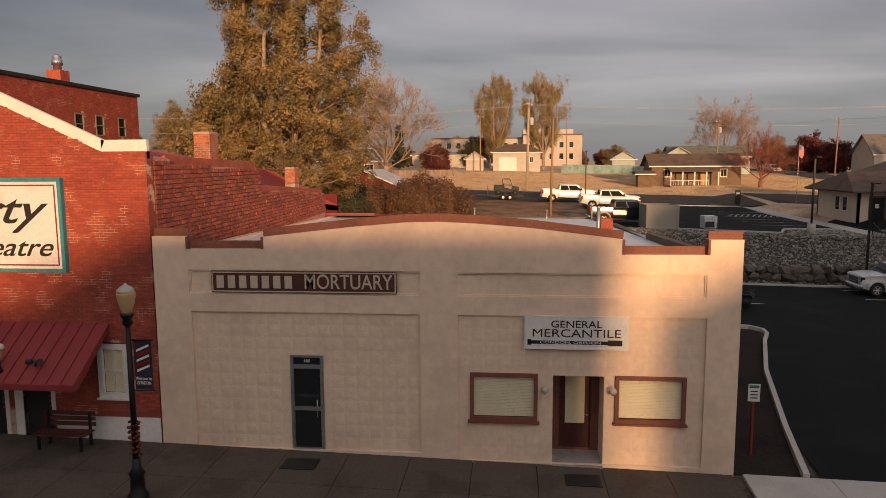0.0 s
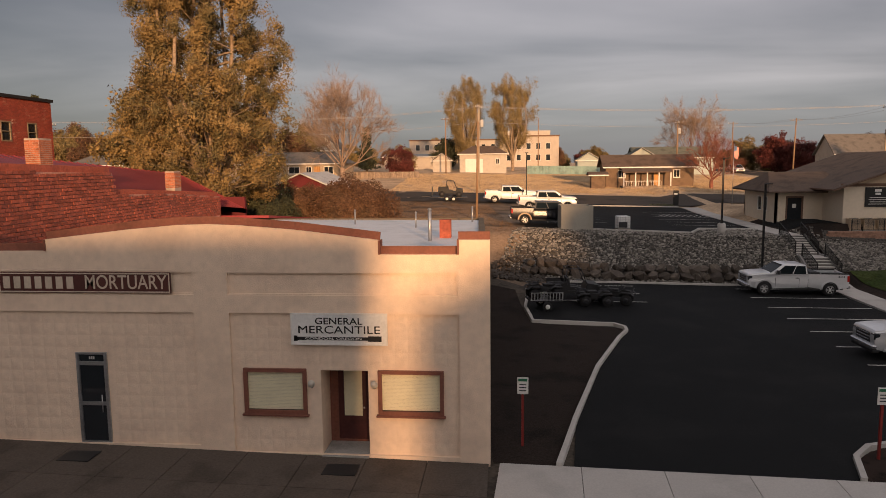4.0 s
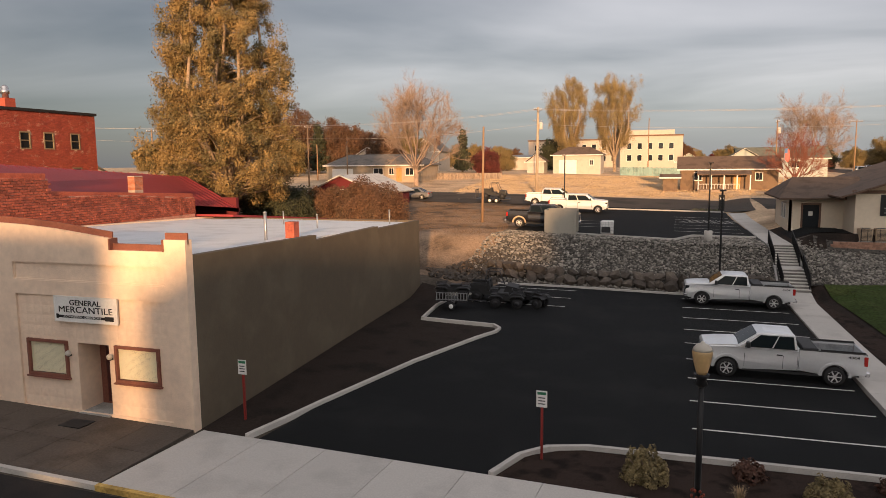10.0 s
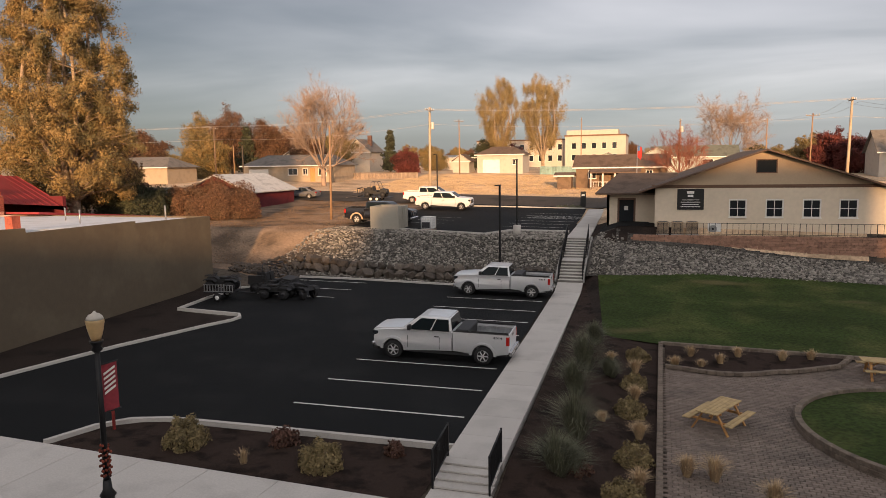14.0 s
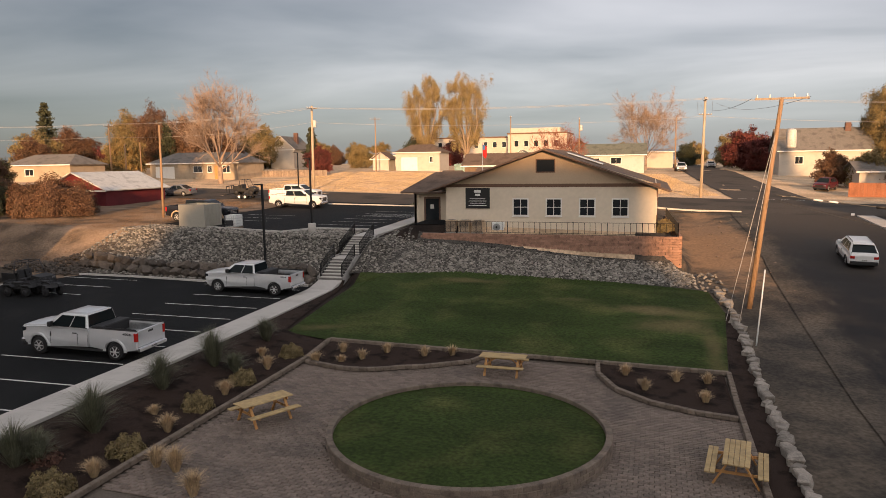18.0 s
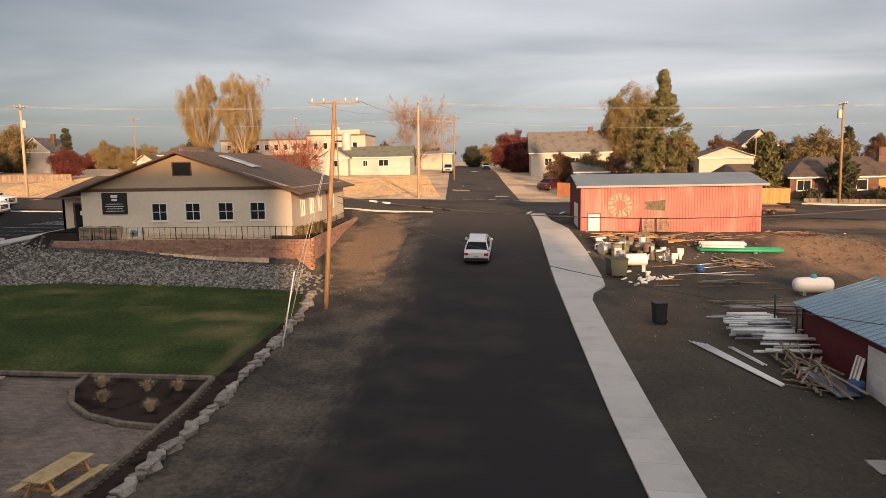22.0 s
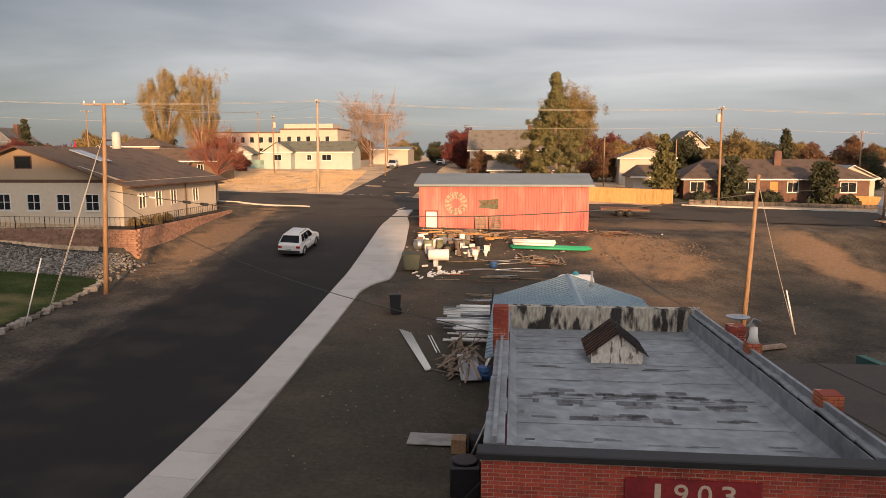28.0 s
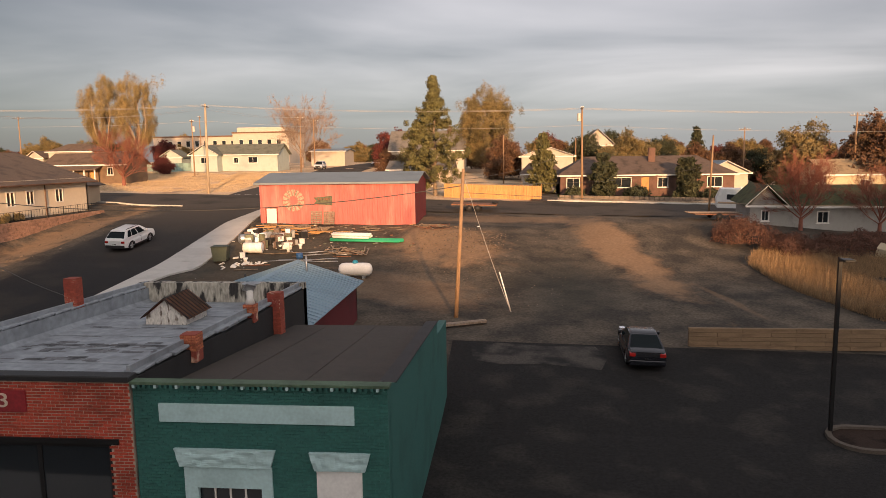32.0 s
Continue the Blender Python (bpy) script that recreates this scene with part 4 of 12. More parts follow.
# concrete path with its stairs
# shade on the step fronts is put into this darker concrete
RISER = mat("shade-toned concrete risers", (0.20, 0.19, 0.175), 0.9, var=0.15, scale=2, fine=20, bump=0.3)
path = thing("pavement_path", "pale concrete path between the car park and the park", "path", kind="structure")
def path_x(y):
    return np.interp(y, [18, 48.8, 80], [27.55, 26.75, 25.65])


def path_slab(y0, y1, z0, z1, name="slab"):
    if name == "step":
        part("tread", box(nb(), path_x(y0) + 0.01, y0 - 0.03, z0 - 0.045, path_x(y0) + 1.64, y1, z0 + 0.004), CONCRETE, path)
    bm = nb()
    t = [bm.verts.new(p) for p in ((path_x(y0), y0, z0), (path_x(y0) + 1.65, y0, z0), (path_x(y1) + 1.65, y1, z1), (path_x(y1), y1, z1))]
    u = [bm.verts.new((v.co.x, v.co.y, v.co.z - 0.28)) for v in t]
    bm.faces.new(t)
    for q in range(4):
        bm.faces.new((u[q], u[(q + 1) % 4], t[(q + 1) % 4], t[q]))
    return part(name, bm, RISER if name == "step" else CONCRETE, path)


def path_z(y):
    return ground(28.0 - 0.03 * (y - 20), y) + np.interp(y, [21.5, 36], [0.30, 0.08])


zf = ground(28.3, 18.6) + 0.06
for i in range(4):
    path_slab(19.5 + 0.36 * i, 19.86 + 0.36 * i, zf + (path_z(21.0) - zf) * (i + 1) / 4, zf + (path_z(21.0) - zf) * (i + 1) / 4, "step")
path_slab(18.6, 19.49, zf, zf)
y = 20.95
while y < 48.4:
    y1 = min(48.5, y + 1.72)
    path_slab(y + 0.006, y1 - 0.006, path_z(y), path_z(y1)); y = y1
z0, z1 = path_z(48.5), ground(27, 58.9) + 0.06
zm = z0 + (z1 - z0) * 0.5
for i in range(7):
    path_slab(48.5 + 0.34 * i, 48.84 + 0.34 * i, z0 + (zm - z0) * (i + 1) / 7, z0 + (zm - z0) * (i + 1) / 7, "step")
path_slab(50.88, 52.08, zm, zm)
for i in range(8):
    path_slab(52.08 + 0.34 * i, 52.42 + 0.34 * i, zm + (z1 - zm) * (i + 1) / 8, zm + (z1 - zm) * (i + 1) / 8, "step")
for dx in (-0.13, 1.66):
    part("cheek_wall", prism(nb(), [(48.6, z0 - 0.4), (48.6, z0 + 0.12), (50.9, zm + 0.10), (52.1, zm + 0.10), (54.8, z1 + 0.08), (54.8, z1 - 0.9)], "x", path_x(51.5) + dx, path_x(51.5) + dx + 0.12), CONCRETE_GREY, path, "concrete cheek wall of the steps")
y = 54.82
while y < 80.4:
    y1 = min(80.4, y + 1.9)
    path_slab(y + 0.006, y1 - 0.006, ground(27, max(y, 58.9)) + 0.06, ground(27, max(y1, 58.9)) + 0.06); y = y1


def railing(name, pts, label, h=0.95, gap=0.11, mat_=BLACK_METAL, group="", rails=(0.12, 0.95), r=0.028):
    root = thing(name, label, "railing", group=group)
    for a, b in zip(pts, pts[1:]):
        a, b = Vector(a), Vector(b)
        for rz in rails:
            part("rail", rod(nb(), a + Vector((0, 0, rz)), b + Vector((0, 0, rz)), r, seg=6), mat_, root)
        n = max(1, int((b - a).length / gap)) if gap else 0
        for i in range(1, n):
            p = a.lerp(b, i / n)
            part("baluster", rod(nb(), p + Vector((0, 0, rails[0])), p + Vector((0, 0, rails[-1])), 0.016, seg=4, cap=False), mat_, root)
    for p in pts:
        part("post", box(nb(), p[0] - 0.025, p[1] - 0.025, p[2] - 0.1, p[0] + 0.025, p[1] + 0.025, p[2] + rails[-1] + 0.03), mat_, root)
    return root


for s in (0.05, 1.6):
    railing("stair_railing", [(path_x(48.6) + s, 48.6, z0 + 0.05), (path_x(51) + s, 51.0, zm)], "black steel railing with thin balusters on concrete steps", group="stair railings")
    railing("stair_railing", [(path_x(52.0) + s, 52.0, zm), (path_x(54.9) + s, 54.9, z1)], "black steel railing with thin balusters on concrete steps", group="stair railings")
    railing("stair_railing", [(path_x(19.5) + s, 19.45, zf + 0.1), (path_x(21) + s, 21.0, path_z(21.0))], "black steel railing beside the front steps", group="front railings")

# ---- loose stone on the slopes ----
ICO_V, ICO_F = [], []
_b = nb(); bmesh.ops.create_icosphere(_b, subdivisions=1, radius=1.0)
_b.verts.ensure_lookup_table()
ICO_V = np.array([v.co[:] for v in _b.verts]); ICO_F = [[v.index for v in f.verts] for f in _b.faces]
_b.free()


def in_poly(x, y, poly):
    c = False
    for (x0, y0), (x1, y1) in zip(poly, poly[1:] + poly[:1]):
        if (y0 > y) != (y1 > y) and x < (x1 - x0) * (y - y0) / (y1 - y0) + x0:
            c = not c
    return c


def rock_verts(rng, r, flat=0.7, tilt=0.45):
    v = ICO_V.copy()
    v *= (1 + 0.32 * (rng.random((len(v), 1)) - 0.5) * 2)
    v *= np.array([r * (0.8 + 0.6 * rng.random()), r * (0.7 + 0.5 * rng.random()), r * flat * (0.7 + 0.5 * rng.random())])
    a, b = rng.random() * 6.28, rng.normal(0, tilt)
    c, s = math.cos(a), math.sin(a)
    v = v @ np.array([[1, 0, 0], [0, math.cos(b), math.sin(b)], [0, -math.sin(b), math.cos(b)]])
    return v @ np.array([[c, s, 0], [-s, c, 0], [0, 0, 1]])


def stone_field(name, poly, spacing, rmin, rmax, label, seed, material=STONE, hfun=None, cat="stones", loose=1.0):
    rng = np.random.default_rng(seed)
    verts, faces, k = [], [], 0
    xs, ys = [p[0] for p in poly], [p[1] for p in poly]
    y = min(ys)
    while y < max(ys):
        x = min(xs)
        while x < max(xs):
            px, py = x + (rng.random() - 0.5) * spacing * loose, y + (rng.random() - 0.5) * spacing * loose
            if in_poly(px, py, poly):
                r = rmin + (rmax - rmin) * rng.random() ** 1.6
                v = rock_verts(rng, r) + np.array([px, py, (hfun or ground)(px, py) + r * 0.25])
                verts += v.tolist(); faces += [[i + k for i in f] for f in ICO_F]; k += len(v)
            x += spacing
        y += spacing
    ob = from_arrays(name, verts, faces, material)
    return tagged(ob, label, cat, kind="stuff")


RIP_W = [(5.6, 49.5), (9, 47.4), (26.6, 47.7), (26.35, 55.0), (25.9, 58.6), (21.9, 58.0), (20.3, 54.9), (12.6, 56.0), (7.2, 56.9)]
RIP_E = [(28.7, 49.6), (36, 51.0), (44, 50.8), (50.9, 50.6), (50.6, 56.9), (31, 57.1), (28.6, 58.0)]
stone_field("riprap", RIP_W, 0.158, 0.05, 0.135, "loose grey broken stone covering the bank below the upper car park", 5)
stone_field("riprap", RIP_E, 0.155, 0.05, 0.13, "loose grey broken stone covering the bank below the retaining wall", 6)
stone_field("riprap", [(5.0, 43.4), (8.8, 46.8), (9, 50.5), (7.4, 51.6), (4.6, 49.0), (3.8, 46)], 0.27, 0.09, 0.22, "loose brown stones behind the olive wall", 7, BOULDER)
stone_field("rubble", [(50.8, 50.6), (52.3, 48.6), (52.6, 50.5), (52.2, 54.5), (51.0, 57.6)], 0.52, 0.08, 0.20, "grey rubble beside the retaining wall", 8, PALE_ROCK)

# rough boulder wall at the foot of the western bank
bw = thing("boulder_wall", "stacked dark basalt boulders at the foot of the bank", "stone wall", kind="structure")
rng = np.random.default_rng(12)
bmeshes = []
for i in range(9):
    me = bpy.data.meshes.new("boulder")
    me.from_pydata((rock_verts(rng, 0.42, 0.85)).tolist(), [], ICO_F)
    me.materials.append(BOULDER)
    bmeshes.append(me)
for row in range(2):
    x = 7.4 + 0.3 * row
    while x < 26.2:
        y = np.interp(x, [7, 14, 26], [48.4, 47.9, 48.2]) + 0.38 * row
        ob = new("boulder", bmeshes[int(rng.integers(9))])
        ob.parent = bw
        s = 0.85 + 0.45 * rng.random()
        ob.matrix_basis = pose(x, y, ground(x, y) + 0.24 + 0.30 * row, rng.random() * 40, rng.random() * 40, rng.random() * 360) @ Matrix.Diagonal((s, s, s, 1))
        x += 0.55 + 0.3 * rng.random()

# pale stones along the edge of the park
bs = thing("border_stones", "row of pale quarry stones edging the park", "stone edging", kind="structure")
slabs = []
for i in range(8):
    bm = box(nb(), -0.42, -0.30, -0.26, 0.42, 0.30, 0.26)
    for v in bm.verts:
        v.co += Vector(((rng.random() - 0.5) * 0.28, (rng.random() - 0.5) * 0.22, (rng.random() - 0.5) * 0.10))
    bmesh.ops.bevel(bm, geom=bm.edges[:], offset=0.06, segments=1, affect="EDGES")
    slabs.append(mesh_of("stone", bm, PALE_ROCK))
x, y = 52.5, 19.0
while y < 50.5:
    ob = new("stone", slabs[int(rng.integers(8))])
    ob.parent = bs
    s = 0.42 + 0.34 * rng.random()
    px = np.interp(y, [19, 27, 46, 50.5], [52.6, 52.45, 52.4, 51.9])
    ob.matrix_basis = pose(px + 0.12 * (rng.random() - 0.5), y, ground(px, y) + 0.10, rng.random() * 12 - 6, rng.random() * 12 - 6, 90 + rng.normal(0, 22)) @ Matrix.Diagonal((s * 1.1, s, s * 0.85, 1))
    y += 0.42 + 0.25 * rng.random()

# ---- buildings ----
def wall_grid(bm, axis, at, thick, u0, u1, z0, z1, holes):
    """A wall with openings: u runs along x (axis y) or y (axis x); at is its outer face and thick goes inwards."""
    us = sorted({u0, u1, *[h[0] for h in holes], *[h[1] for h in holes]})
    zs = sorted({z0, z1, *[h[2] for h in holes], *[h[3] for h in holes]})
    us, zs = [u for u in us if u0 <= u <= u1], [z for z in zs if z0 <= z <= z1]
    for a, b in zip(us, us[1:]):
        for c, d in zip(zs, zs[1:]):
            um, zm_ = (a + b) / 2, (c + d) / 2
            if any(h[0] < um < h[1] and h[2] < zm_ < h[3] for h in holes):
                continue
            if axis == "y":
                box(bm, a, min(at, at + thick), c, b, max(at, at + thick), d)
            else:
                box(bm, min(at, at + thick), a, c, max(at, at + thick), b, d)
    bmesh.ops.remove_doubles(bm, verts=bm.verts[:], dist=0.0005)
    return bm


def window(parent, name, x0, x1, z0, z1, y, depth=0.10, frame=0.07, fmat=TRIM_WHITE, gmat=GLASS, bars=(1, 1), proud=0.02, sill=True, label=""):
    """A window in a wall that faces -y, as parts: frame, glazing bars, panes."""
    w = part(name, wall_grid(nb(), "y", y - proud, depth, x0, x1, z0, z1, [(x0 + frame, x1 - frame, z0 + frame, z1 - frame)]), fmat, parent, label)
    nx, nz = bars
    for i in range(nx):
        for j in range(nz):
            a = x0 + frame + (x1 - x0 - 2 * frame) * i / nx
            b = x0 + frame + (x1 - x0 - 2 * frame) * (i + 1) / nx
            c = z0 + frame + (z1 - z0 - 2 * frame) * j / nz
            d = z0 + frame + (z1 - z0 - 2 * frame) * (j + 1) / nz
            part("pane", box(nb(), a + 0.012, y + 0.045, c + 0.012, b - 0.012, y + 0.055, d - 0.012), gmat, w)
            if i:
                part("glazing_bar", box(nb(), a - 0.02, y + 0.0, c, a + 0.02, y + 0.05, d), fmat, w)
            if j:
                part("glazing_bar", box(nb(), a, y + 0.002, c - 0.02, b, y + 0.048, c + 0.02), fmat, w)
    if sill:
        part("sill", box(nb(), x0 - 0.05, y - proud - 0.05, z0 - 0.05, x1 + 0.05, y + 0.02, z0), fmat, w)
    return w


def bricks(root, name, axis, at, u0, u1, z0, z1, material, label="", bl=0.215, bh=0.072, holes=(), depth=0.012, out=-1, limit=0, skip=None, gap=0.011):
    """Courses of single bricks, laid proud of a wall, joined into one part."""
    verts, faces = [], []
    n = int((z1 - z0) / bh)
    for j in range(n):
        za, zb = z0 + j * bh + gap / 2, z0 + (j + 1) * bh - gap / 2
        u = u0 - (bl / 2 if j % 2 else 0)
        while u < u1:
            a, b = max(u0, u + gap / 2), min(u1, u + bl - gap / 2)
            u += bl
            if b - a < 0.03 or any(h[0] < (a + b) / 2 < h[1] and h[2] < (za + zb) / 2 < h[3] for h in holes):
                continue
            if skip and skip((a + b) / 2, (za + zb) / 2):
                continue
            k = len(verts)
            e = 0.006
            dd = depth * (0.7 + 0.6 * random.random())
            for (uu, zz, d) in ((a, za, 0), (b, za, 0), (b, zb, 0), (a, zb, 0), (a + e, za + e, dd), (b - e, za + e, dd), (b - e, zb - e, dd), (a + e, zb - e, dd)):
                verts.append((uu, at + out * d, zz) if axis == "y" else (at + out * d, uu, zz))
            for f in ((4, 5, 6, 7), (0, 1, 5, 4), (1, 2, 6, 5), (2, 3, 7, 6), (3, 0, 4, 7)):
                faces.append([k + i for i in f])
    ob = from_arrays(name, verts, faces, material, root, label)
    ob["kind"] = "stuff"
    return ob


def flat_thing(name, bm, material, label, category, group=""):
    return tagged(part(name, bm, material), label, category, group)


# mercantile: beige stucco front, olive side wall, white roof
merc = thing("mercantile_building", "single-storey commercial building with beige stucco front and white roof", "building")
FY = 18.5
door_holes = [(-6.08, -5.17, 0.02, 2.92), (-1.2, 0.58, 1.24, 2.54), (0.98, 2.3, -0.3, 2.5), (2.58, 4.38, 1.27, 2.53)]
part("front_wall", wall_grid(nb(), "y", FY + 0.08, 0.25, -9.78, 5.64, -0.45, 5.7, door_holes), STUCCO, merc)
# frame of pilasters and bands, proud of the recessed panels
frame_holes = [(-8.78, -2.52, 0.28, 4.10), (-8.80, -2.50, 4.60, 5.24), (-1.52, 4.82, 0.12, 4.10), (-1.54, 4.78, 4.60, 5.22)]
part("pilaster_frame", wall_grid(nb(), "y", FY, 0.08, -9.78, 5.64, -0.45, 5.7, frame_holes), STUCCO, merc)
for (a, b, c, d) in frame_holes[1:2] + frame_holes[3:]:
    part("panel_lip", wall_grid(nb(), "y", FY + 0.035, 0.045, a, b, c, d, [(a + 0.04, b - 0.04, c + 0.04, d - 0.04)]), STUCCO, merc)
top = [(-9.78, 5.7), (-9.78, 6.14), (-8.8, 6.14), (-8.8, 5.80), (-6.72, 5.81), (-6.72, 6.13), (-4.3, 6.40), (-2.9, 6.52), (-2.0, 6.54), (-1.1, 6.50), (0.4, 6.38), (2.7, 6.10), (2.7, 5.72), (4.8, 5.72), (4.8, 6.11), (5.64, 6.11), (5.64, 5.7)]
part("parapet", prism(nb(), top, "y", FY, FY + 0.32), STUCCO, merc)
for a, b in zip(top[1:-2], top[2:-1]):
    bm = nb()
    d = Vector((b[0] - a[0], 0, b[1] - a[1])).normalized()
    if abs(d.x) < 0.5:
        box(bm, a[0] - 0.03, FY - 0.03, min(a[1], b[1]) + 0.002, a[0] + 0.03, FY + 0.33, max(a[1], b[1]) - 0.002)
        part("coping", bm, STUCCO_TRIM, merc, "rust painted coping")
        continue
    beam(bm, (a[0], FY + 0.15, a[1] + (0.03 if abs(d.x) > 0.5 else 0)), (b[0], FY + 0.15, b[1] + (0.03 if abs(d.x) > 0.5 else 0)), 0.06 if abs(d.x) > 0.5 else 0.36, 0.36 if abs(d.x) > 0.5 else 0.06)
    part("coping", bm, STUCCO_TRIM, merc, "rust painted coping")
# pressed block facing in the two lower panels
rngb = random.Random(4)
def block_face(bm, a, b, c, d, y):
    vs = [bm.verts.new(p) for p in ((a, y, c), (b, y, c), (b, y, d), (a, y, d))]
    m = 0.11
    r = 0.008 + 0.006 * rngb.random()
    ins = [bm.verts.new(p) for p in ((a + m, y - r, c + m), (b - m, y - r * 0.8, c + m), (b - m, y - r, d - m), (a + m, y - r * 0.7, d - m))]
    bm.faces.new(ins)
    for k in range(4):
        bm.faces.new((vs[k], vs[(k + 1) % 4], ins[(k + 1) % 4], ins[k]))
for (pa, pb, pc, pd), hl in ((frame_holes[0], door_holes[:1]), (frame_holes[2], door_holes[1:])):
    nrow = 11
    for j in range(nrow):
        c, d = pc + (pd - pc) * j / nrow + 0.002, pc + (pd - pc) * (j + 1) / nrow - 0.002
        ncol = 18
        for i in range(ncol):
            a, b = pa + (pb - pa) * i / ncol + 0.002, pa + (pb - pa) * (i + 1) / ncol - 0.002
            if any(h[0] - 0.1 < b and h[1] + 0.1 > a and h[2] - 0.1 < d and h[3] + 0.1 > c for h in hl):
                continue
            bm = nb(); block_face(bm, a, b, c, d, FY + 0.079)
            part("block", bm, STUCCO, merc)
# back and sides
SIDE = [(18.78, 5.62), (19.2, 5.58), (27.6, 5.36), (27.6, 5.14), (35.0, 5.08), (35.0, 4.96), (42.2, 4.84), (42.2, -0.4), (18.78, -0.4)]
def side_x(y):
    return 5.64 - 0.040 * (y - 18.5)
bm = prism(nb(), SIDE, "x", 0, -0.3)
for v in bm.verts:
    v.co.x += side_x(v.co.y)
part("side_wall", bm, OLIVE, merc, "olive painted side wall")
bm = prism(nb(), [(18.8, 5.62), (42.2, 4.9), (42.2, -0.2), (18.8, -0.2)], "x", 0, 0.3)
for v in bm.verts:
    v.co.x += -9.78 - 0.048 * (v.co.y - 18.5)
part("side_wall", bm, STUCCO, merc)
bm = nb(); box(bm, -10.6, 42.0, 0.3, side_x(42) - 0.3, 42.28, 4.84); part("back_wall", bm, OLIVE, merc)
bm = nb()
f = [bm.verts.new(p) for p in ((-9.5, 18.8, 5.42), (5.34, 18.8, 5.34), (5.34 - 0.3, 27.6, 5.24), (4.68, 35, 4.95), (4.40, 42.0, 4.72), (-10.6, 42.0, 4.80), (-9.9, 27.6, 5.3))]
bm.faces.new(f)
r = bmesh.ops.extrude_face_region(bm, geom=bm.faces[:])
for v in r["geom"]:
    if isinstance(v, bmesh.types.BMVert):
        v.co.z -= 0.2
bmesh.ops.recalc_face_normals(bm, faces=bm.faces[:])
part("roof", bm, WHITE_ROOF, merc, "white coated flat roof")
for (x, y, r_, h) in ((3.12, 27.0, 0.07, 1.15), (1.6, 34.5, 0.04, 0.5), (-2.0, 37.0, 0.04, 0.45), (4.2, 38.5, 0.05, 0.5)):
    v = part("vent_pipe", rod(nb(), (x, y, 4.9), (x, y, 5.2 + h), r_), GALV, merc)
    part("cap", rod(nb(), (x, y, 5.2 + h), (x, y, 5.26 + h), r_ * 1.5, r_ * 0.6), GALV, v)
part("roof_chimney", box(nb(), 3.38, 28.2, 4.9, 3.83, 28.65, 5.85), BRICK_DARK, merc, "short red brick chimney")
# windows with blinds
for (a, b, c, d) in (door_holes[1], door_holes[3]):
    w = window(merc, "window", a, b, c, d, FY + 0.06, frame=0.10, fmat=STUCCO_TRIM, gmat=GLASS, proud=0.06)
    for i in range(26):
        z = c + 0.12 + (d - c - 0.24) * i / 26
        part("blind_slat", box(nb(), a + 0.1, FY + 0.098, z, b - 0.1, FY + 0.104, z + 0.036), BLIND, w)
    for o in [o for o in w.children if o.name.startswith("pane")]:
        bpy.data.objects.remove(o)
# recessed entrance
ent = part("entrance", wall_grid(nb(), "y", FY + 1.02, 0.08, 0.9, 2.4, -0.2, 2.6, [(1.22, 2.08, 0.16, 2.36)]), STUCCO_TRIM, merc)
for s in ((0.90, 0.98), (2.30, 2.38)):
    part("reveal", box(nb(), s[0], FY + 0.33, -0.2, s[1], FY + 1.02, 2.5), STUCCO, ent)
part("ceiling_board", box(nb(), 0.98, FY + 0.33, 2.5, 2.3, FY + 1.02, 2.56), STUCCO, ent)
part("threshold", box(nb(), 0.98, FY - 0.08, -0.3, 2.3, FY + 1.02, 0.10, bevel=0.01), CONCRETE_GREY, ent)
dr = part("door", wall_grid(nb(), "y", FY + 1.04, 0.05, 1.22, 2.08, 0.16, 2.36, [(1.38, 1.92, 0.85, 2.22)]), mat("maroon door paint", (0.07, 0.018, 0.016), 0.5), merc, "dark red half-glazed door")
part("door_blind", box(nb(), 1.38, FY + 1.07, 0.85, 1.92, FY + 1.08, 2.22), BLIND, dr)
part("door_handle", ball(nb(), (1.98, FY + 1.0, 1.12), 0.035), CHROME, dr)
for x in (0.76, 2.50):
    wl_ = part("wall_lamp", rod(nb(), (x, FY, 2.08), (x, FY - 0.1, 2.08), 0.04), BLACK_METAL, merc)
    part("globe", ball(nb(), (x, FY - 0.12, 2.17), 0.10), WHITE_GLOBE, wl_)
# aluminium glass door
gd = part("glass_door", wall_grid(nb(), "y", FY + 0.02, 0.1, -6.08, -5.17, 0.12, 2.92, [(-5.99, -5.26, 0.32, 1.38), (-5.99, -5.26, 1.48, 2.55), (-6.0, -5.25, 2.66, 2.86)]), GALV, merc, "aluminium framed glass door")
for (c, d) in ((0.32, 1.38), (1.48, 2.55), (2.66, 2.86)):
    part("pane", box(nb(), -5.99, FY + 0.06, c, -5.26, FY + 0.07, d), GLASS, gd)
part("door_handle", rod(nb(), (-5.34, FY - 0.03, 1.2), (-5.34, FY - 0.03, 1.7), 0.015), GALV, gd)
for i, x in enumerate((-5.68, -5.62, -5.56)):
    part("number_bar", box(nb(), x - 0.02, FY + 0.05, 2.72, x + 0.02, FY + 0.058, 2.80), PAINT_LINE, gd)

s = thing("name_sign", "brown board with pale old-style letters on the beige front", "sign")
part("board", box(nb(), -8.15, FY - 0.045, 4.64, -3.12, FY - 0.002, 5.22), SIGN_BROWN, s)
part("border", wall_grid(nb(), "y", FY - 0.055, 0.02, -8.13, -3.14, 4.66, 5.20, [(-8.10, -3.17, 4.69, 5.17)]), LETTER_CREAM, s)
text_part("lettering", "MORTUARY", 0.55, pose(-4.42, FY - 0.047, 4.93, 90), LETTER_CREAM, s, "pale lettering", width=2.36)
for i in range(7):
    x = -8.0 + 0.312 * i
    part("name_bar", box(nb(), x, FY - 0.062, 4.76, x + 0.20, FY - 0.047, 5.10, bevel=0.004), LETTER_CREAM, s, "plain pale bar")
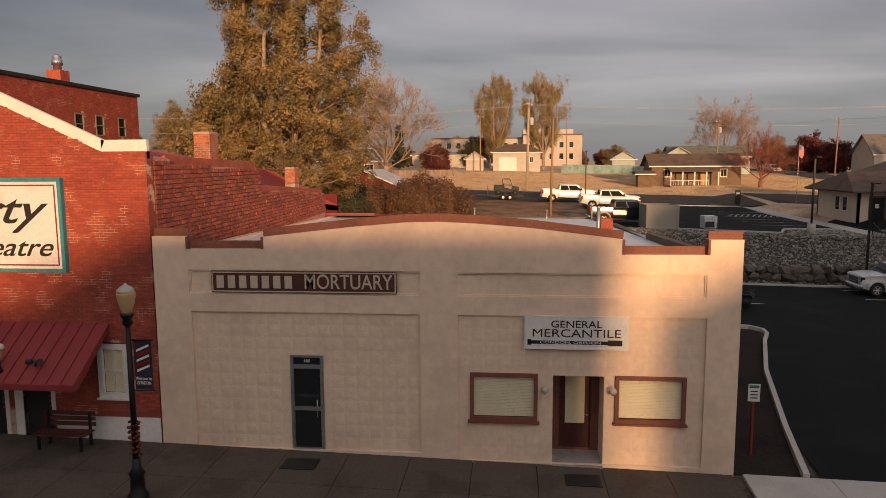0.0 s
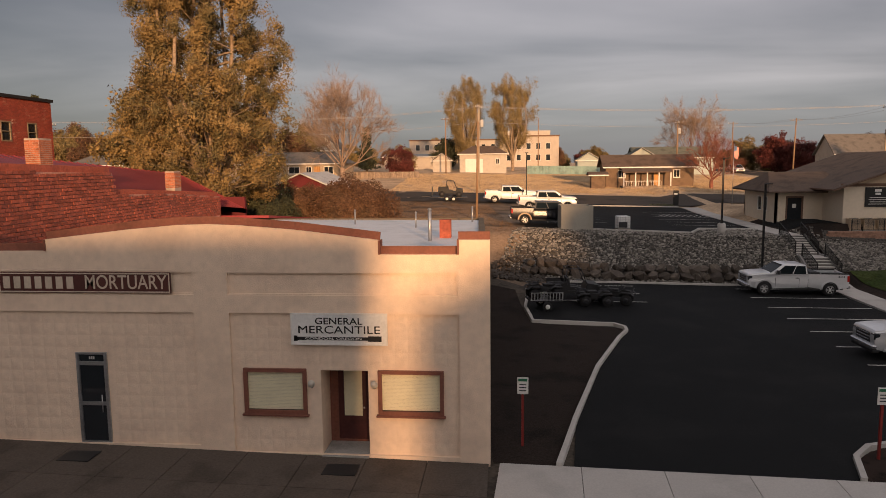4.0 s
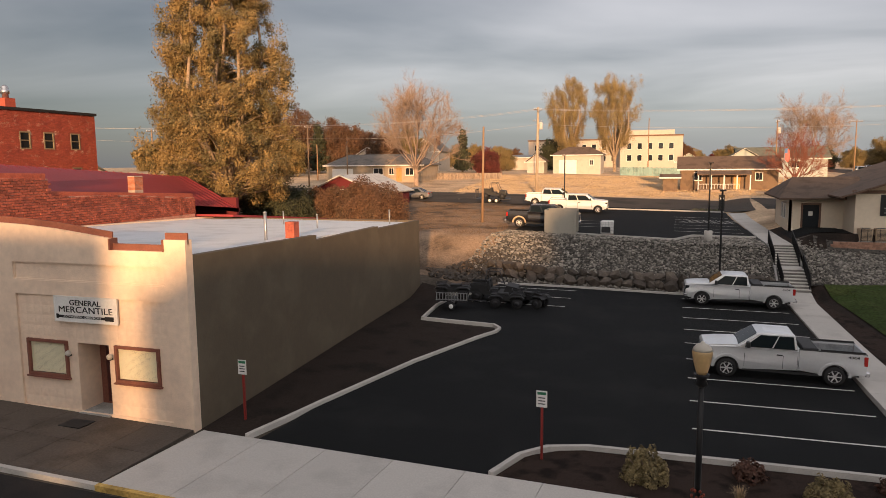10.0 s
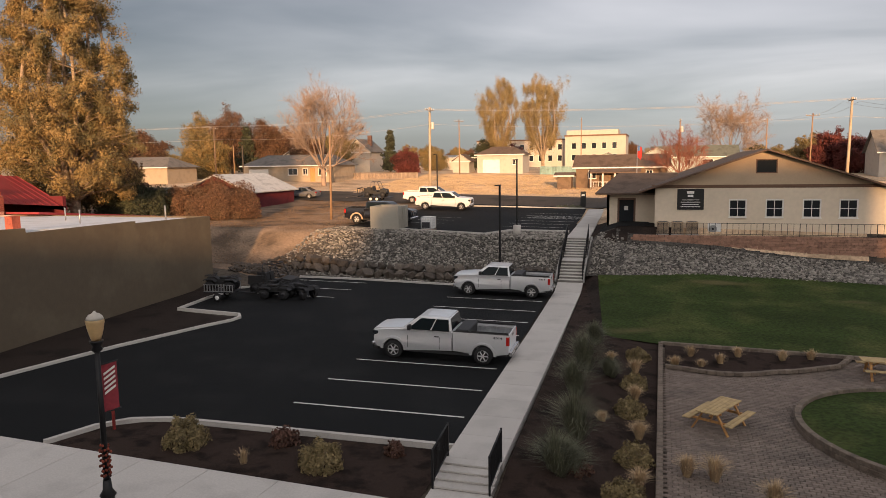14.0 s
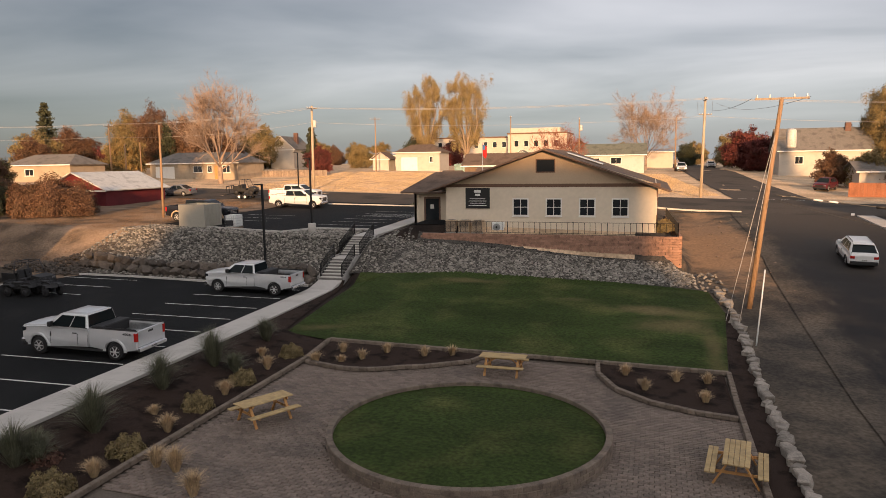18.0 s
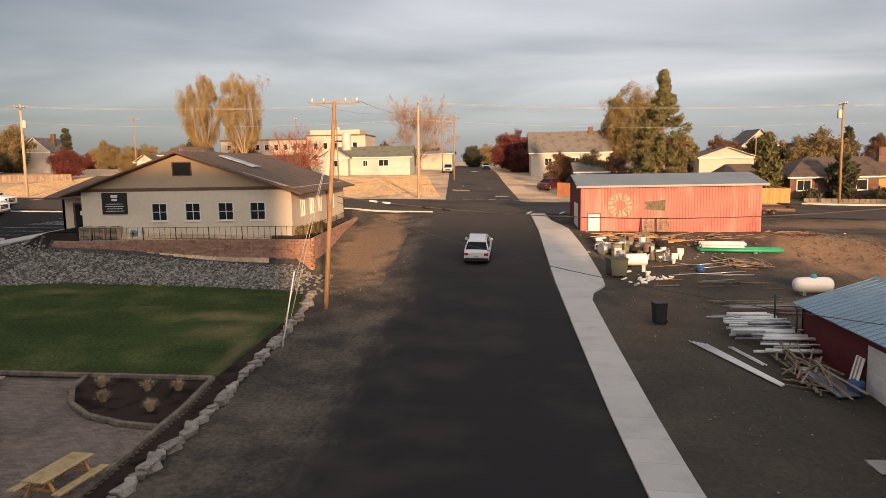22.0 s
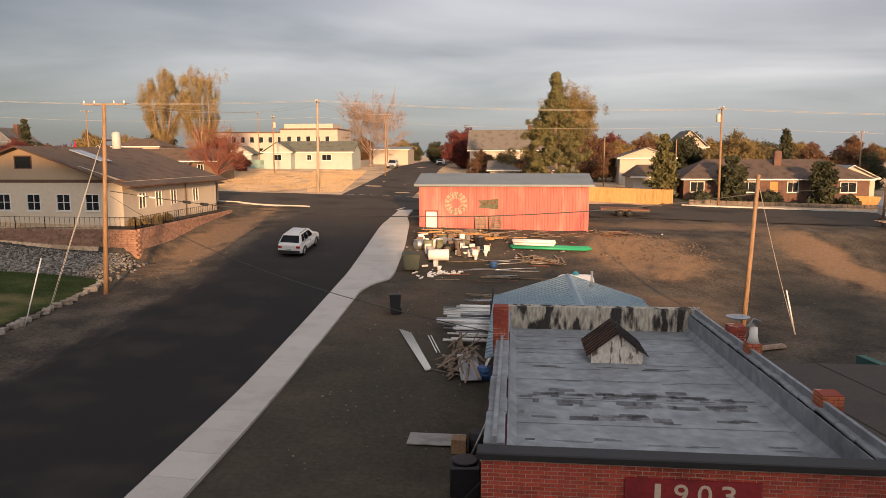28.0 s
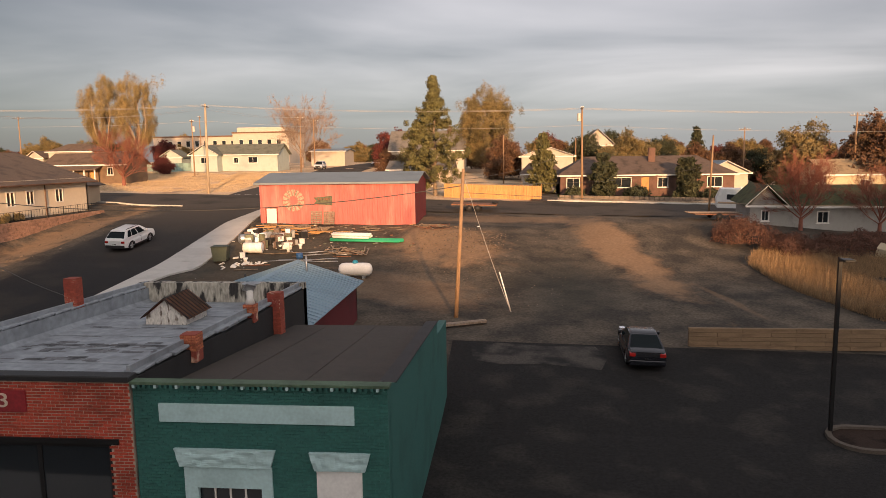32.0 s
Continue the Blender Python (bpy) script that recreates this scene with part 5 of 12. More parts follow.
s = thing("shop_sign", "white board sign with black lettering above the shop door", "sign")
part("board", box(nb(), 0.22, FY - 0.05, 3.24, 2.88, FY - 0.005, 4.12), SIGN_WHITE, s)
part("border", wall_grid(nb(), "y", FY - 0.058, 0.02, 0.22, 2.88, 3.24, 4.12, [(0.26, 2.84, 3.28, 4.08)]), TRIM_WHITE, s)
text_part("lettering", "GENERAL", 0.26, pose(1.55, FY - 0.052, 3.90, 90), LETTER_BLACK, s, width=1.30)
text_part("lettering", "MERCANTILE", 0.30, pose(1.55, FY - 0.052, 3.66, 90), LETTER_BLACK, s, width=2.25, bold=0.0)
tool = nb()
box(tool, 0.34, FY - 0.056, 3.38, 2.35, FY - 0.05, 3.47)
box(tool, 0.30, FY - 0.056, 3.35, 0.40, FY - 0.05, 3.50)
box(tool, 2.35, FY - 0.056, 3.35, 2.72, FY - 0.05, 3.50)
part("emblem", tool, LETTER_BLACK, s, "black bar emblem")
text_part("lettering", "CONDON, OREGON", 0.09, pose(1.4, FY - 0.058, 3.424, 90), SIGN_WHITE, s, width=1.55, depth=0.003)
for x in (-5.6, 1.7):
    flat_thing("door_mat", box(nb(), x - 0.45, 17.3, ground(x, 17.6) + 0.062, x + 0.45, 17.95, ground(x, 17.6) + 0.085), BLACK_PLASTIC, "dark rubber door mat on the pavement", "mat", "door mats")

# theatre: red brick with sloping parapet
thea = thing("theatre_building", "red painted brick theatre with sloping white-capped parapet", "building")
TX = -9.82
prof = [(-20.5, -0.3), (-20.5, 8.41), (-19.1, 8.41), (-15.5, 10.05), (-14.7, 10.05), (-11.1, 8.41), (TX, 8.41), (TX, -0.3)]
t_holes = [(-13.85, -13.0, 0.3, 2.35), (-11.6, -10.62, 1.55, 3.18), (-16.4, -14.4, 0.3, 2.35)]
part("front_wall", wall_grid(nb(), "y", FY + 0.0, 0.35, -20.5, TX, -0.3, 8.41, t_holes), MORTAR_RED, thea)
part("gable", prism(nb(), [(-19.1, 8.41), (-15.5, 10.05), (-14.7, 10.05), (-11.1, 8.41)], "y", FY, FY + 0.35), MORTAR_RED, thea)
slope = lambda u, z: z > 8.41 and (z > 8.41 + (u + 19.1) * 0.455 or z > 8.41 + (-11.1 - u) * 0.455)
bricks(thea, "brickwork", "y", FY, -20.5, TX, 1.2, 10.0, BRICK_RED, "red painted brickwork", holes=[(-13.85, -13.0, 0, 2.4), (-11.75, -10.5, 1.4, 3.3), (-16.4, -14.4, 0, 2.4)], skip=slope)
for a, b in (((-19.1, 8.41), (-15.5, 10.05)), ((-15.5, 10.05), (-14.7, 10.05)), ((-14.7, 10.05), (-11.1, 8.41)), ((-11.1, 8.41), (TX, 8.41)), ((-20.5, 8.41), (-19.1, 8.41))):
    part("coping", beam(nb(), (a[0], FY + 0.15, a[1] + 0.06), (b[0], FY + 0.15, b[1] + 0.06), 0.14, 0.5), TRIM_WHITE, thea, "white parapet coping")
STEP = [(18.85, -0.2), (18.85, 8.30), (20.0, 8.22), (20.0, 8.05), (28.2, 7.85), (28.2, 6.95), (34.0, 6.75), (40.4, 6.30), (40.4, 0.4)]
bm = prism(nb(), STEP, "x", 0, -0.35)
for v in bm.verts:
    v.co.x += TX - 0.02 - 0.048 * (v.co.y - 18.5)
part("side_wall", bm, MORTAR_PINK, thea)
ob = bricks(thea, "brickwork", "x", TX, 18.9, 40.4, 5.2, 8.28, BRICK_DARK, "worn red brick courses", out=1, depth=0.035, bl=0.32, bh=0.135, gap=0.020,
            skip=lambda u, z: z > np.interp(u, [18.85, 20, 28.19, 28.2, 34, 40.4], [8.28, 8.05, 7.83, 6.93, 6.72, 6.28]))
for v in ob.data.vertices:
    v.co.x -= 0.048 * (v.co.y - 18.5)
for (y0, y1, z0_, z1_) in ((20.0, 28.2, 8.10, 7.90), (28.2, 40.4, 7.0, 6.35)):
    part("coping", beam(nb(), (TX - 0.2 - 0.048 * (y0 - 18.5), y0, z0_), (TX - 0.2 - 0.048 * (y1 - 18.5), y1, z1_), 0.10, 0.42), BRICK_DARK, thea)
for (y, zt, sx) in ((24.2, 9.15, 0.55), (35.3, 7.85, 0.5)):
    x = TX - 0.3 - 0.048 * (y - 18.5)
    c = part("chimney", box(nb(), x - sx, y - 0.35, 5.5, x, y + 0.35, zt), MORTAR, thea, "square orange brick chimney")
    bricks(c, "brickwork", "y", y - 0.35, x - sx, x, 7.0, zt, BRICK_BARE)
    bricks(c, "brickwork", "x", x, y - 0.35, y + 0.35, 7.0, zt, BRICK_BARE, out=1)
bm = nb()
rp = [(-10.4, 18.9, 7.7), (-15.1, 18.9, 9.3), (-20.3, 18.9, 7.7), (-21.6, 46.5, 6.0), (-16.4, 46.5, 7.6), (-11.6, 46.5, 5.2)]
q = [bm.verts.new(p) for p in rp]
bm.faces.new((q[0], q[5], q[4], q[1])); bm.faces.new((q[1], q[4], q[3], q[2]))
part("roof", bm, RED_METAL_ROOF, thea, "red metal roof")
for i in range(40):
    a = i / 39
    p0 = Vector(rp[0]).lerp(Vector(rp[5]), a); p1 = Vector(rp[1]).lerp(Vector(rp[4]), a)
    part("roof_rib", beam(nb(), p0 + Vector((0, 0, 0.02)), p1 + Vector((0, 0, 0.02)), 0.04, 0.05), RED_METAL_ROOF, thea)
bm = nb(); box(bm, -21.4, 46.2, 0.5, -11.6, 46.5, 6.0); part("back_wall", bm, RED_WALL, thea)
bm = nb(); prism(bm, [(-11.6, 5.2), (-21.4, 5.9), (-21.4, 5.8), (-11.6, 4.9)], "y", 46.2, 46.6); part("fascia", bm, RED_WALL, thea)
bm = nb(); prism(bm, [(40.6, 5.15), (54.0, 3.9), (54.0, 3.75), (40.6, 5.0)], "x", -18.0, -8.0); part("lean_to_roof", bm, RED_METAL_ROOF, thea, "low red metal lean-to roof")
bm = nb(); box(bm, -17.8, 40.9, 1.0, -8.2, 53.6, 3.8); part("lean_to_wall", bm, RED_WALL, thea)
# awning, windows, doors
bm = nb(); prism(bm, [(FY, 3.74), (FY - 1.75, 2.52), (FY - 1.75, 2.36), (FY - 1.55, 2.36), (FY, 3.55)], "x", -20.3, -11.15)
part("awning", bm, RED_METAL_ROOF, thea, "dark red sloping awning")
for i in range(23):
    x = -20.2 + 0.395 * i
    part("awning_rib", beam(nb(), (x, FY - 0.02, 3.75), (x, FY - 1.74, 2.55), 0.03, 0.03), RED_METAL_ROOF, thea)
window(thea, "window", -11.55, -10.66, 1.6, 3.13, FY + 0.02, frame=0.14, fmat=SIGN_WHITE, gmat=BLIND, bars=(2, 2), proud=0.06)
for (a, b, c, d) in (t_holes[0], t_holes[2]):
    dd = part("door", box(nb(), a, FY + 0.12, c, b, FY + 0.2, d), BLACK_PLASTIC, thea, "dark glazed theatre door")
    part("door_frame", wall_grid(nb(), "y", FY - 0.03, 0.12, a - 0.25, b + 0.12, c - 0.1, d, [(a, b, c - 0.1, d)]), SIGN_WHITE, thea)
part("base_band", box(nb(), -13.0, FY - 0.03, -0.2, TX, FY - 0.001, 1.05), SIGN_WHITE, thea, "cream painted base")
part("base_band", box(nb(), -20.4, FY - 0.03, -0.2, -16.6, FY - 0.001, 1.05), SIGN_WHITE, thea, "cream painted base")
s = thing("theatre_sign", "white theatre sign with black script and a blue frame", "sign")
part("board", box(nb(), -17.9, FY - 0.14, 5.25, -12.26, FY - 0.03, 7.62), mat("theatre sign white", (0.66, 0.66, 0.64), 0.6, var=0.08), s)
part("border", wall_grid(nb(), "y", FY - 0.17, 0.16, -18.0, -12.18, 5.15, 7.72, [(-17.9, -12.28, 5.25, 7.62)]), mat("blue sign edge", (0.04, 0.22, 0.28), 0.5), s)
part("inner_line", wall_grid(nb(), "y", FY - 0.146, 0.006, -17.8, -12.36, 5.33, 7.54, [(-17.76, -12.40, 5.37, 7.50)]), RED_PAINT, s)
text_part("lettering", "erty", 1.15, pose(-14.15, FY - 0.145, 6.85, 90), LETTER_BLACK, s, width=2.7, slant=0.4)
text_part("lettering", "Theatre", 0.72, pose(-14.0, FY - 0.145, 5.82, 90), LETTER_BLACK, s, width=2.7, slant=0.4)
al = thing("awning_lamp", "old lantern with a white cap standing on the red awning", "lantern", pose(-13.35, FY - 1.45, 2.74))
part("stem", lathe(nb(), [(0.09, 0), (0.05, 0.10), (0.04, 0.28), (0.08, 0.32)], seg=10), DARK_METAL, al)
part("lantern_glass", lathe(nb(), [(0.08, 0.32), (0.13, 0.52), (0.12, 0.60)], seg=8), AMBER_GLOBE, al)
part("cap", lathe(nb(), [(0.17, 0.60), (0.14, 0.70), (0.05, 0.76), (0.02, 0.84)], seg=10), TRIM_WHITE, al)
fl = thing("flood_lamp", "small twin flood lamp on the red awning", "flood lamp", pose(-12.45, FY - 1.3, 2.86))
part("stem", rod(nb(), (0, 0, 0), (0, 0, 0.12), 0.03, seg=8), DARK_METAL, fl)
for sx in (-1, 1):
    part("lamp_head", rod(nb(), (sx * 0.05, 0, 0.12), (sx * 0.20, -0.1, 0.16), 0.05, 0.08, 10), DARK_METAL, fl)
bench = thing("street_bench", "dark brown slatted bench against the theatre wall", "bench", pose(-12.2, 17.75, ground(-12.2, 17.75) + 0.06))
for i in range(4):
    part("seat_slat", box(nb(), -0.75, -0.25 + 0.13 * i, 0.43, 0.75, -0.15 + 0.13 * i, 0.46), SIGN_BROWN, bench)
for i in range(3):
    part("back_slat", box(nb(), -0.75, 0.27, 0.55 + 0.15 * i, 0.75, 0.30, 0.66 + 0.15 * i), SIGN_BROWN, bench)
for x in (-0.6, 0.6):
    part("leg", box(nb(), x - 0.03, -0.22, 0, x + 0.03, -0.16, 0.45), BLACK_METAL, bench)
    part("leg", box(nb(), x - 0.03, 0.24, 0, x + 0.03, 0.30, 0.95), BLACK_METAL, bench)

# tall red building behind the theatre
tall = thing("brick_block", "tall red painted brick building with dark parapet and small windows", "building")
TR = -25.7
tw = [(8.0, 9.2), (12.0, 13.4)]
whole = []
for y in (31.4, 36.2, 40.1, 42.2, 44.7):
    whole += [(y, y + 0.95, 9.8, 11.1), (y, y + 0.95, 7.1, 8.4)]
part("side_wall", wall_grid(nb(), "x", TR, -0.3, 19.0, 47.3, 0.3, 12.6, whole), MORTAR_RED, tall)
bricks(tall, "brickwork", "x", TR, 28.0, 47.3, 6.0, 12.6, BRICK_RED, "red painted brickwork", holes=[(a - 0.1, b + 0.1, c - 0.1, d + 0.1) for a, b, c, d in whole], out=1, bl=0.25, bh=0.09)
for (a, b, c, d) in whole:
    w = part("window", wall_grid(nb(), "x", TR + 0.03, -0.12, a, b, c, d, [(a + 0.09, b - 0.09, c + 0.09, (c + d) / 2 - 0.03), (a + 0.09, b - 0.09, (c + d) / 2 + 0.03, d - 0.09)]), mat("olive window frame", (0.24, 0.19, 0.12), 0.7), tall, "tan framed sash window")
    part("pane", box(nb(), TR - 0.06, a + 0.08, c + 0.08, TR - 0.05, b - 0.08, d - 0.08), GLASS, w)
part("parapet_cap", beam(nb(), (TR - 0.1, 19.0, 12.70), (TR - 0.1, 47.4, 12.70), 0.5, 0.2), BLACK_PLASTIC, tall, "black parapet cap")
bm = nb(); box(bm, -48, 47.0, 0.3, TR - 0.3, 47.3, 12.6); part("back_wall", bm, BRICK_RED, tall)
bm = nb(); box(bm, -48, 19.0, 0.3, TR - 0.3, 19.3, 12.6); part("front_wall", bm, BRICK_RED, tall)
bm = nb(); box(bm, -48, 19.0, 12.2, TR - 0.3, 47, 12.3); part("roof", bm, TAR, tall)
c = part("chimney", box(nb(), TR - 1.0, 39.3, 12.3, TR - 0.15, 40.15, 13.45), BRICK_RED, tall)
part("chimney_cowl", lathe(nb(), [(0.22, 0), (0.22, 0.3), (0.30, 0.32), (0.30, 0.6), (0.24, 0.62), (0.26, 0.8), (0.1, 0.95)], (TR - 0.58, 39.72, 13.45)), CHROME, c, "bright metal cowl")

# 1903 brick shop
shop = thing("brick_shop", "single-storey red brick shop with silver tar roof", "building")
SY, SX0, SX1 = 19.3, 77.6, 84.62
sh = [(78.2, 84.1, -1.75, 1.38)]
part("front_wall", wall_grid(nb(), "y", SY, 0.3, SX0, SX1, -2.3, 2.82, sh), MORTAR, shop)
bricks(shop, "brickwork", "y", SY, SX0, SX1, -1.9, 2.8, mat("deep red brick", (0.355, 0.052, 0.029), 0.8, var=0.2, scale=1.2, fine=14, bump=0.5, bscale=60, island=0.25), "deep red brickwork", holes=[(78.2, 84.1, -2, 1.40)], depth=0.014, gap=0.013)
part("cornice", box(nb(), SX0 - 0.08, SY - 0.08, 2.82, SX1 + 0.03, SY + 0.3, 2.95, bevel=0.02), BLACK_PLASTIC, shop, "black metal cornice")
part("lintel", box(nb(), 78.0, SY - 0.05, 1.38, 84.3, SY + 0.2, 1.50), BLACK_METAL, shop)
win = part("shop_window", wall_grid(nb(), "y", SY + 0.05, 0.08, 78.2, 84.1, -1.75, 1.38, [(78.3, 79.9, -1.6, 1.28), (80.0, 82.3, -0.9, 1.28), (82.4, 84.0, -0.9, 1.28)]), BLACK_METAL, shop, "dark shop window frame")
for (a, b, c_) in ((78.3, 79.9, -1.6), (80.0, 82.3, -0.9), (82.4, 84.0, -0.9)):
    part("pane", box(nb(), a, SY + 0.08, c_, b, SY + 0.09, 1.28), GLASS, win)
s = thing("date_sign", "red painted panel with pale year numerals on the brick shop", "sign")
part("board", box(nb(), 80.0, SY - 0.06, 2.10, 82.2, SY - 0.016, 2.60), mat("red sign panel", (0.24, 0.02, 0.025), 0.6), s)
for i, c in enumerate("1903"):
    text_part("numeral", c, 0.46, pose(80.53 + 0.38 * i, SY - 0.062, 2.35, 90), LETTER_CREAM, s, width=0.10 if c == "1" else 0.225, bold=0.004)
part("numeral_foot", box(nb(), 80.46, SY - 0.072, 2.19, 80.63, SY - 0.058, 2.215), LETTER_CREAM, s)
# side and back parapets, roof
for x0, x1, sgn in ((SX0, SX0 + 0.42, -1), (SX1 - 0.42, SX1, 1)):
    prof = [(19.6, -2.4), (19.6, 2.82), (24.5, 2.62), (24.5, 2.56), (32.8, 2.38), (32.8, -2.4)]
    part("side_wall", prism(nb(), prof, "x", x0, x1), RED_WALL if sgn < 0 else TAR, shop, "dark red painted side wall" if sgn < 0 else "black tarred side wall")
    part("coping", beam(nb(), ((x0 + x1) / 2, 19.66, 2.86), ((x0 + x1) / 2, 32.8, 2.42), 0.08, 0.42), ROOF_TAR, shop, "silver coated coping")
    rngc = random.Random(4)
    for i in range(15):
        y = 19.8 + 0.84 * i
        j = rngc.uniform(-0.02, 0.02)
        part("coping_tile", box(nb(), x0 + 0.02 + j, y, 2.855 - 0.0335 * (y - 19.66) - 0.02, x1 - 0.02 + j, y + rngc.uniform(0.74, 0.81), 2.915 - 0.0335 * (y - 19.66) + rngc.uniform(-0.012, 0.012), bevel=0.02), ROOF_TAR, shop)
    xa, xb = (x1 + 0.035, x1 + 0.20) if sgn < 0 else (x0 - 0.035, x0 - 0.20)
    bm = prism(nb(), [(xa, 0), (xa, 0.14), (xb, 0)], "y", 19.65, 32.38)
    for v in bm.verts:
        v.co.z += 2.303 - 0.0369 * (v.co.y - 19.5)
    part("roof_fillet", bm, ROOF_TAR, shop, "silver tar fillet along the parapet")
    xi = x1 + 0.004 if sgn < 0 else x0 - 0.004
    part("parapet_inner", prism(nb(), [(19.62, 1.9), (19.62, 2.84), (32.4, 2.42), (32.4, 1.7)], "x", min(xi, xi - sgn * 0.03), max(xi, xi - sgn * 0.03)), ROOF_TAR, shop, "silver coated parapet face")
bm = nb(); box(bm, SX0, 32.4, -2.2, SX1, 32.8, 2.62); part("back_wall", bm, PARAPET_OLD, shop, "back parapet with peeling plaster and tar stains")
bm = nb()
rf = [bm.verts.new(p) for p in ((SX0 + 0.3, 19.5, 2.30), (SX1 - 0.3, 19.5, 2.30), (SX1 - 0.3, 32.5, 1.82), (SX0 + 0.3, 32.5, 1.82))]
bm.faces.new(rf)
part("roof", bm, ROOF_TAR, shop, "flat roof with silver coating")
rngt = random.Random(8)
for i in range(110):
    x, y = rngt.uniform(SX0 + 0.5, SX1 - 1.2), rngt.choice([21.6, 22.9, 23.1, 23.9, 24.0, 24.4, 24.5, 24.6, 24.7, 24.8, 25.9, 27.2, 28.9, 30.4]) + rngt.uniform(-0.15, 0.15)
    w, h = rngt.uniform(0.15, 0.70), rngt.uniform(0.05, 0.30) if 22.7 < y < 25.2 else rngt.uniform(0.03, 0.10)
    z = 2.30 - 0.0369 * (y - 19.5)
    bm = nb(); q = [bm.verts.new((x + a * w, y + b * h, z + 0.006 - 0.0369 * b * h)) for a, b in ((0, 0), (0.6, -0.04), (1, 0.02), (0.98, 1), (0.4, 0.96), (0.03, 1))]
    bm.faces.new(q)
    part("tar_patch", bm, mat("tar patch", (0.15, 0.155, 0.165), 0.7, var=0.35, scale=2, rand=0.35), shop)
for i in range(7):
    y = 20.9 + 1.7 * i
    part("roof_seam", beam(nb(), (SX0 + 0.4, y, 2.31 - 0.0369 * (y - 19.5)), (SX1 - 0.4, y, 2.31 - 0.0369 * (y - 19.5)), 0.05, 0.015), ROOF_TAR, shop)
# skylight
sk = part("skylight", prism(nb(), [(-0.85, 0), (-0.85, 0.30), (0, 0.82), (0.85, 0.30), (0.85, 0)], "y", 0, 1.9), mat("flaking white boards", (0.64, 0.60, 0.54), 0.85, var=0.2, scale=3.5, fine=12, stretch=(2, 2, 0.7), col2=(0.16, 0.12, 0.09), mix2=(0.54, 0.62)), shop, "gabled skylight with rusty sheet roof", pose(81.1, 27.85, 1.95) @ Matrix.Diagonal((0.86, 0.86, 1.12, 1)))
for sx in (-1, 1):
    bm = nb(); q = [bm.verts.new(p) for p in ((0, -0.18, 0.86), (0, 2.05, 0.86), (sx * 1.02, 2.05, 0.24), (sx * 1.02, -0.18, 0.24))]
    bm.faces.new(q if sx < 0 else q[::-1])
    bmesh.ops.solidify(bm, geom=bm.faces[:], thickness=0.03)
    part("skylight_roof", bm, RUSTY, sk, "rusty sheet metal")
    for i in range(8):
        y = -0.1 + 0.28 * i
        part("glazing_rib", beam(nb(), (0, y, 0.885), (sx * 1.0, y, 0.27), 0.025, 0.025), DARK_METAL, sk)
# chimneys
for (x, y, w, z0_, zt, lab) in ((77.76, 27.9, 0.42, 2.25, 3.62, "tall narrow red brick chimney"), (84.50, 26.9, 0.36, 2.35, 2.95, "short brick chimney with a white collar"), (84.56, 22.5, 0.42, 2.35, 3.10, "short square orange brick chimney"), (84.66, 28.9, 0.46, 0.5, 2.95, "stubby red brick chimney")):
    c = part("chimney", box(nb(), x - w / 2, y - w / 2, z0_, x + w / 2, y + w / 2, zt), MORTAR_RED, shop, lab)
    bm_ = BRICK_BARE if "orange" in lab or "white" in lab else BRICK_RED
    bricks(c, "brickwork", "y", y - w / 2, x - w / 2, x + w / 2, z0_ + 0.3, zt, bm_)
    bricks(c, "brickwork", "x", x - w / 2, y - w / 2, y + w / 2, z0_ + 0.3, zt, bm_)
    bricks(c, "brickwork", "x", x + w / 2, y - w / 2, y + w / 2, z0_ + 0.3, zt, bm_, out=1)
    if "white" in lab:
        part("flue_collar", lathe(nb(), [(0.16, 0), (0.11, 0.18), (0.10, 0.42), (0.04, 0.44)], (x, y, zt)), TRIM_WHITE, c, "white plaster flue")
        part("flue_hood", box(nb(), -0.18, -0.02, -0.14, 0.18, 0.02, 0.14, pose(x, y, zt + 0.52, 30, 20, 40)), GALV, c)
part("gable_mural", prism(nb(), [(20.2, -0.9), (21.6, -1.2), (21.7, 0.9), (21.2, 1.9), (20.8, 2.0), (20.5, 1.1)], "x", SX0 - 0.012, SX0), GALV, shop, "grey sheet leaning against the red wall")

# teal shop
teal = thing("teal_shop", "single-storey shop with teal painted brick and dark rolled roof", "building")
AX0, AX1 = 84.66, 90.35
th = [(86.0, 87.7, -1.9, 0.42), (88.75, 89.75, -1.9, 0.92)]
part("front_wall", wall_grid(nb(), "y", SY + 0.05, 0.3, AX0, AX1, -2.4, 2.78, th), TEAL_PAINT, teal)
bricks(teal, "brickwork", "y", SY + 0.05, AX0, AX1, -2.2, 2.76, TEAL_PAINT, "teal painted brickwork", holes=[(a - 0.1, b + 0.1, c, d + 0.05) for a, b, c, d in th], depth=0.014)
part("cornice", box(nb(), AX0, SY - 0.07, 2.78, AX1 + 0.06, SY + 0.22, 2.84), mat("dull yellow green paint", (0.085, 0.135, 0.085), 0.7), teal)
for i in range(46):
    x = AX0 + 0.05 + 0.123 * i
    part("cornice_tooth", box(nb(), x, SY - 0.06, 2.70, x + 0.06, SY + 0.06, 2.78), TEAL_PALE if i % 4 == 0 else TEAL_PAINT, teal)
part("sign_panel", box(nb(), 85.25, SY + 0.0, 1.92, 89.62, SY + 0.06, 2.34, bevel=0.01), TEAL_PALE, teal, "blank pale teal sign panel")
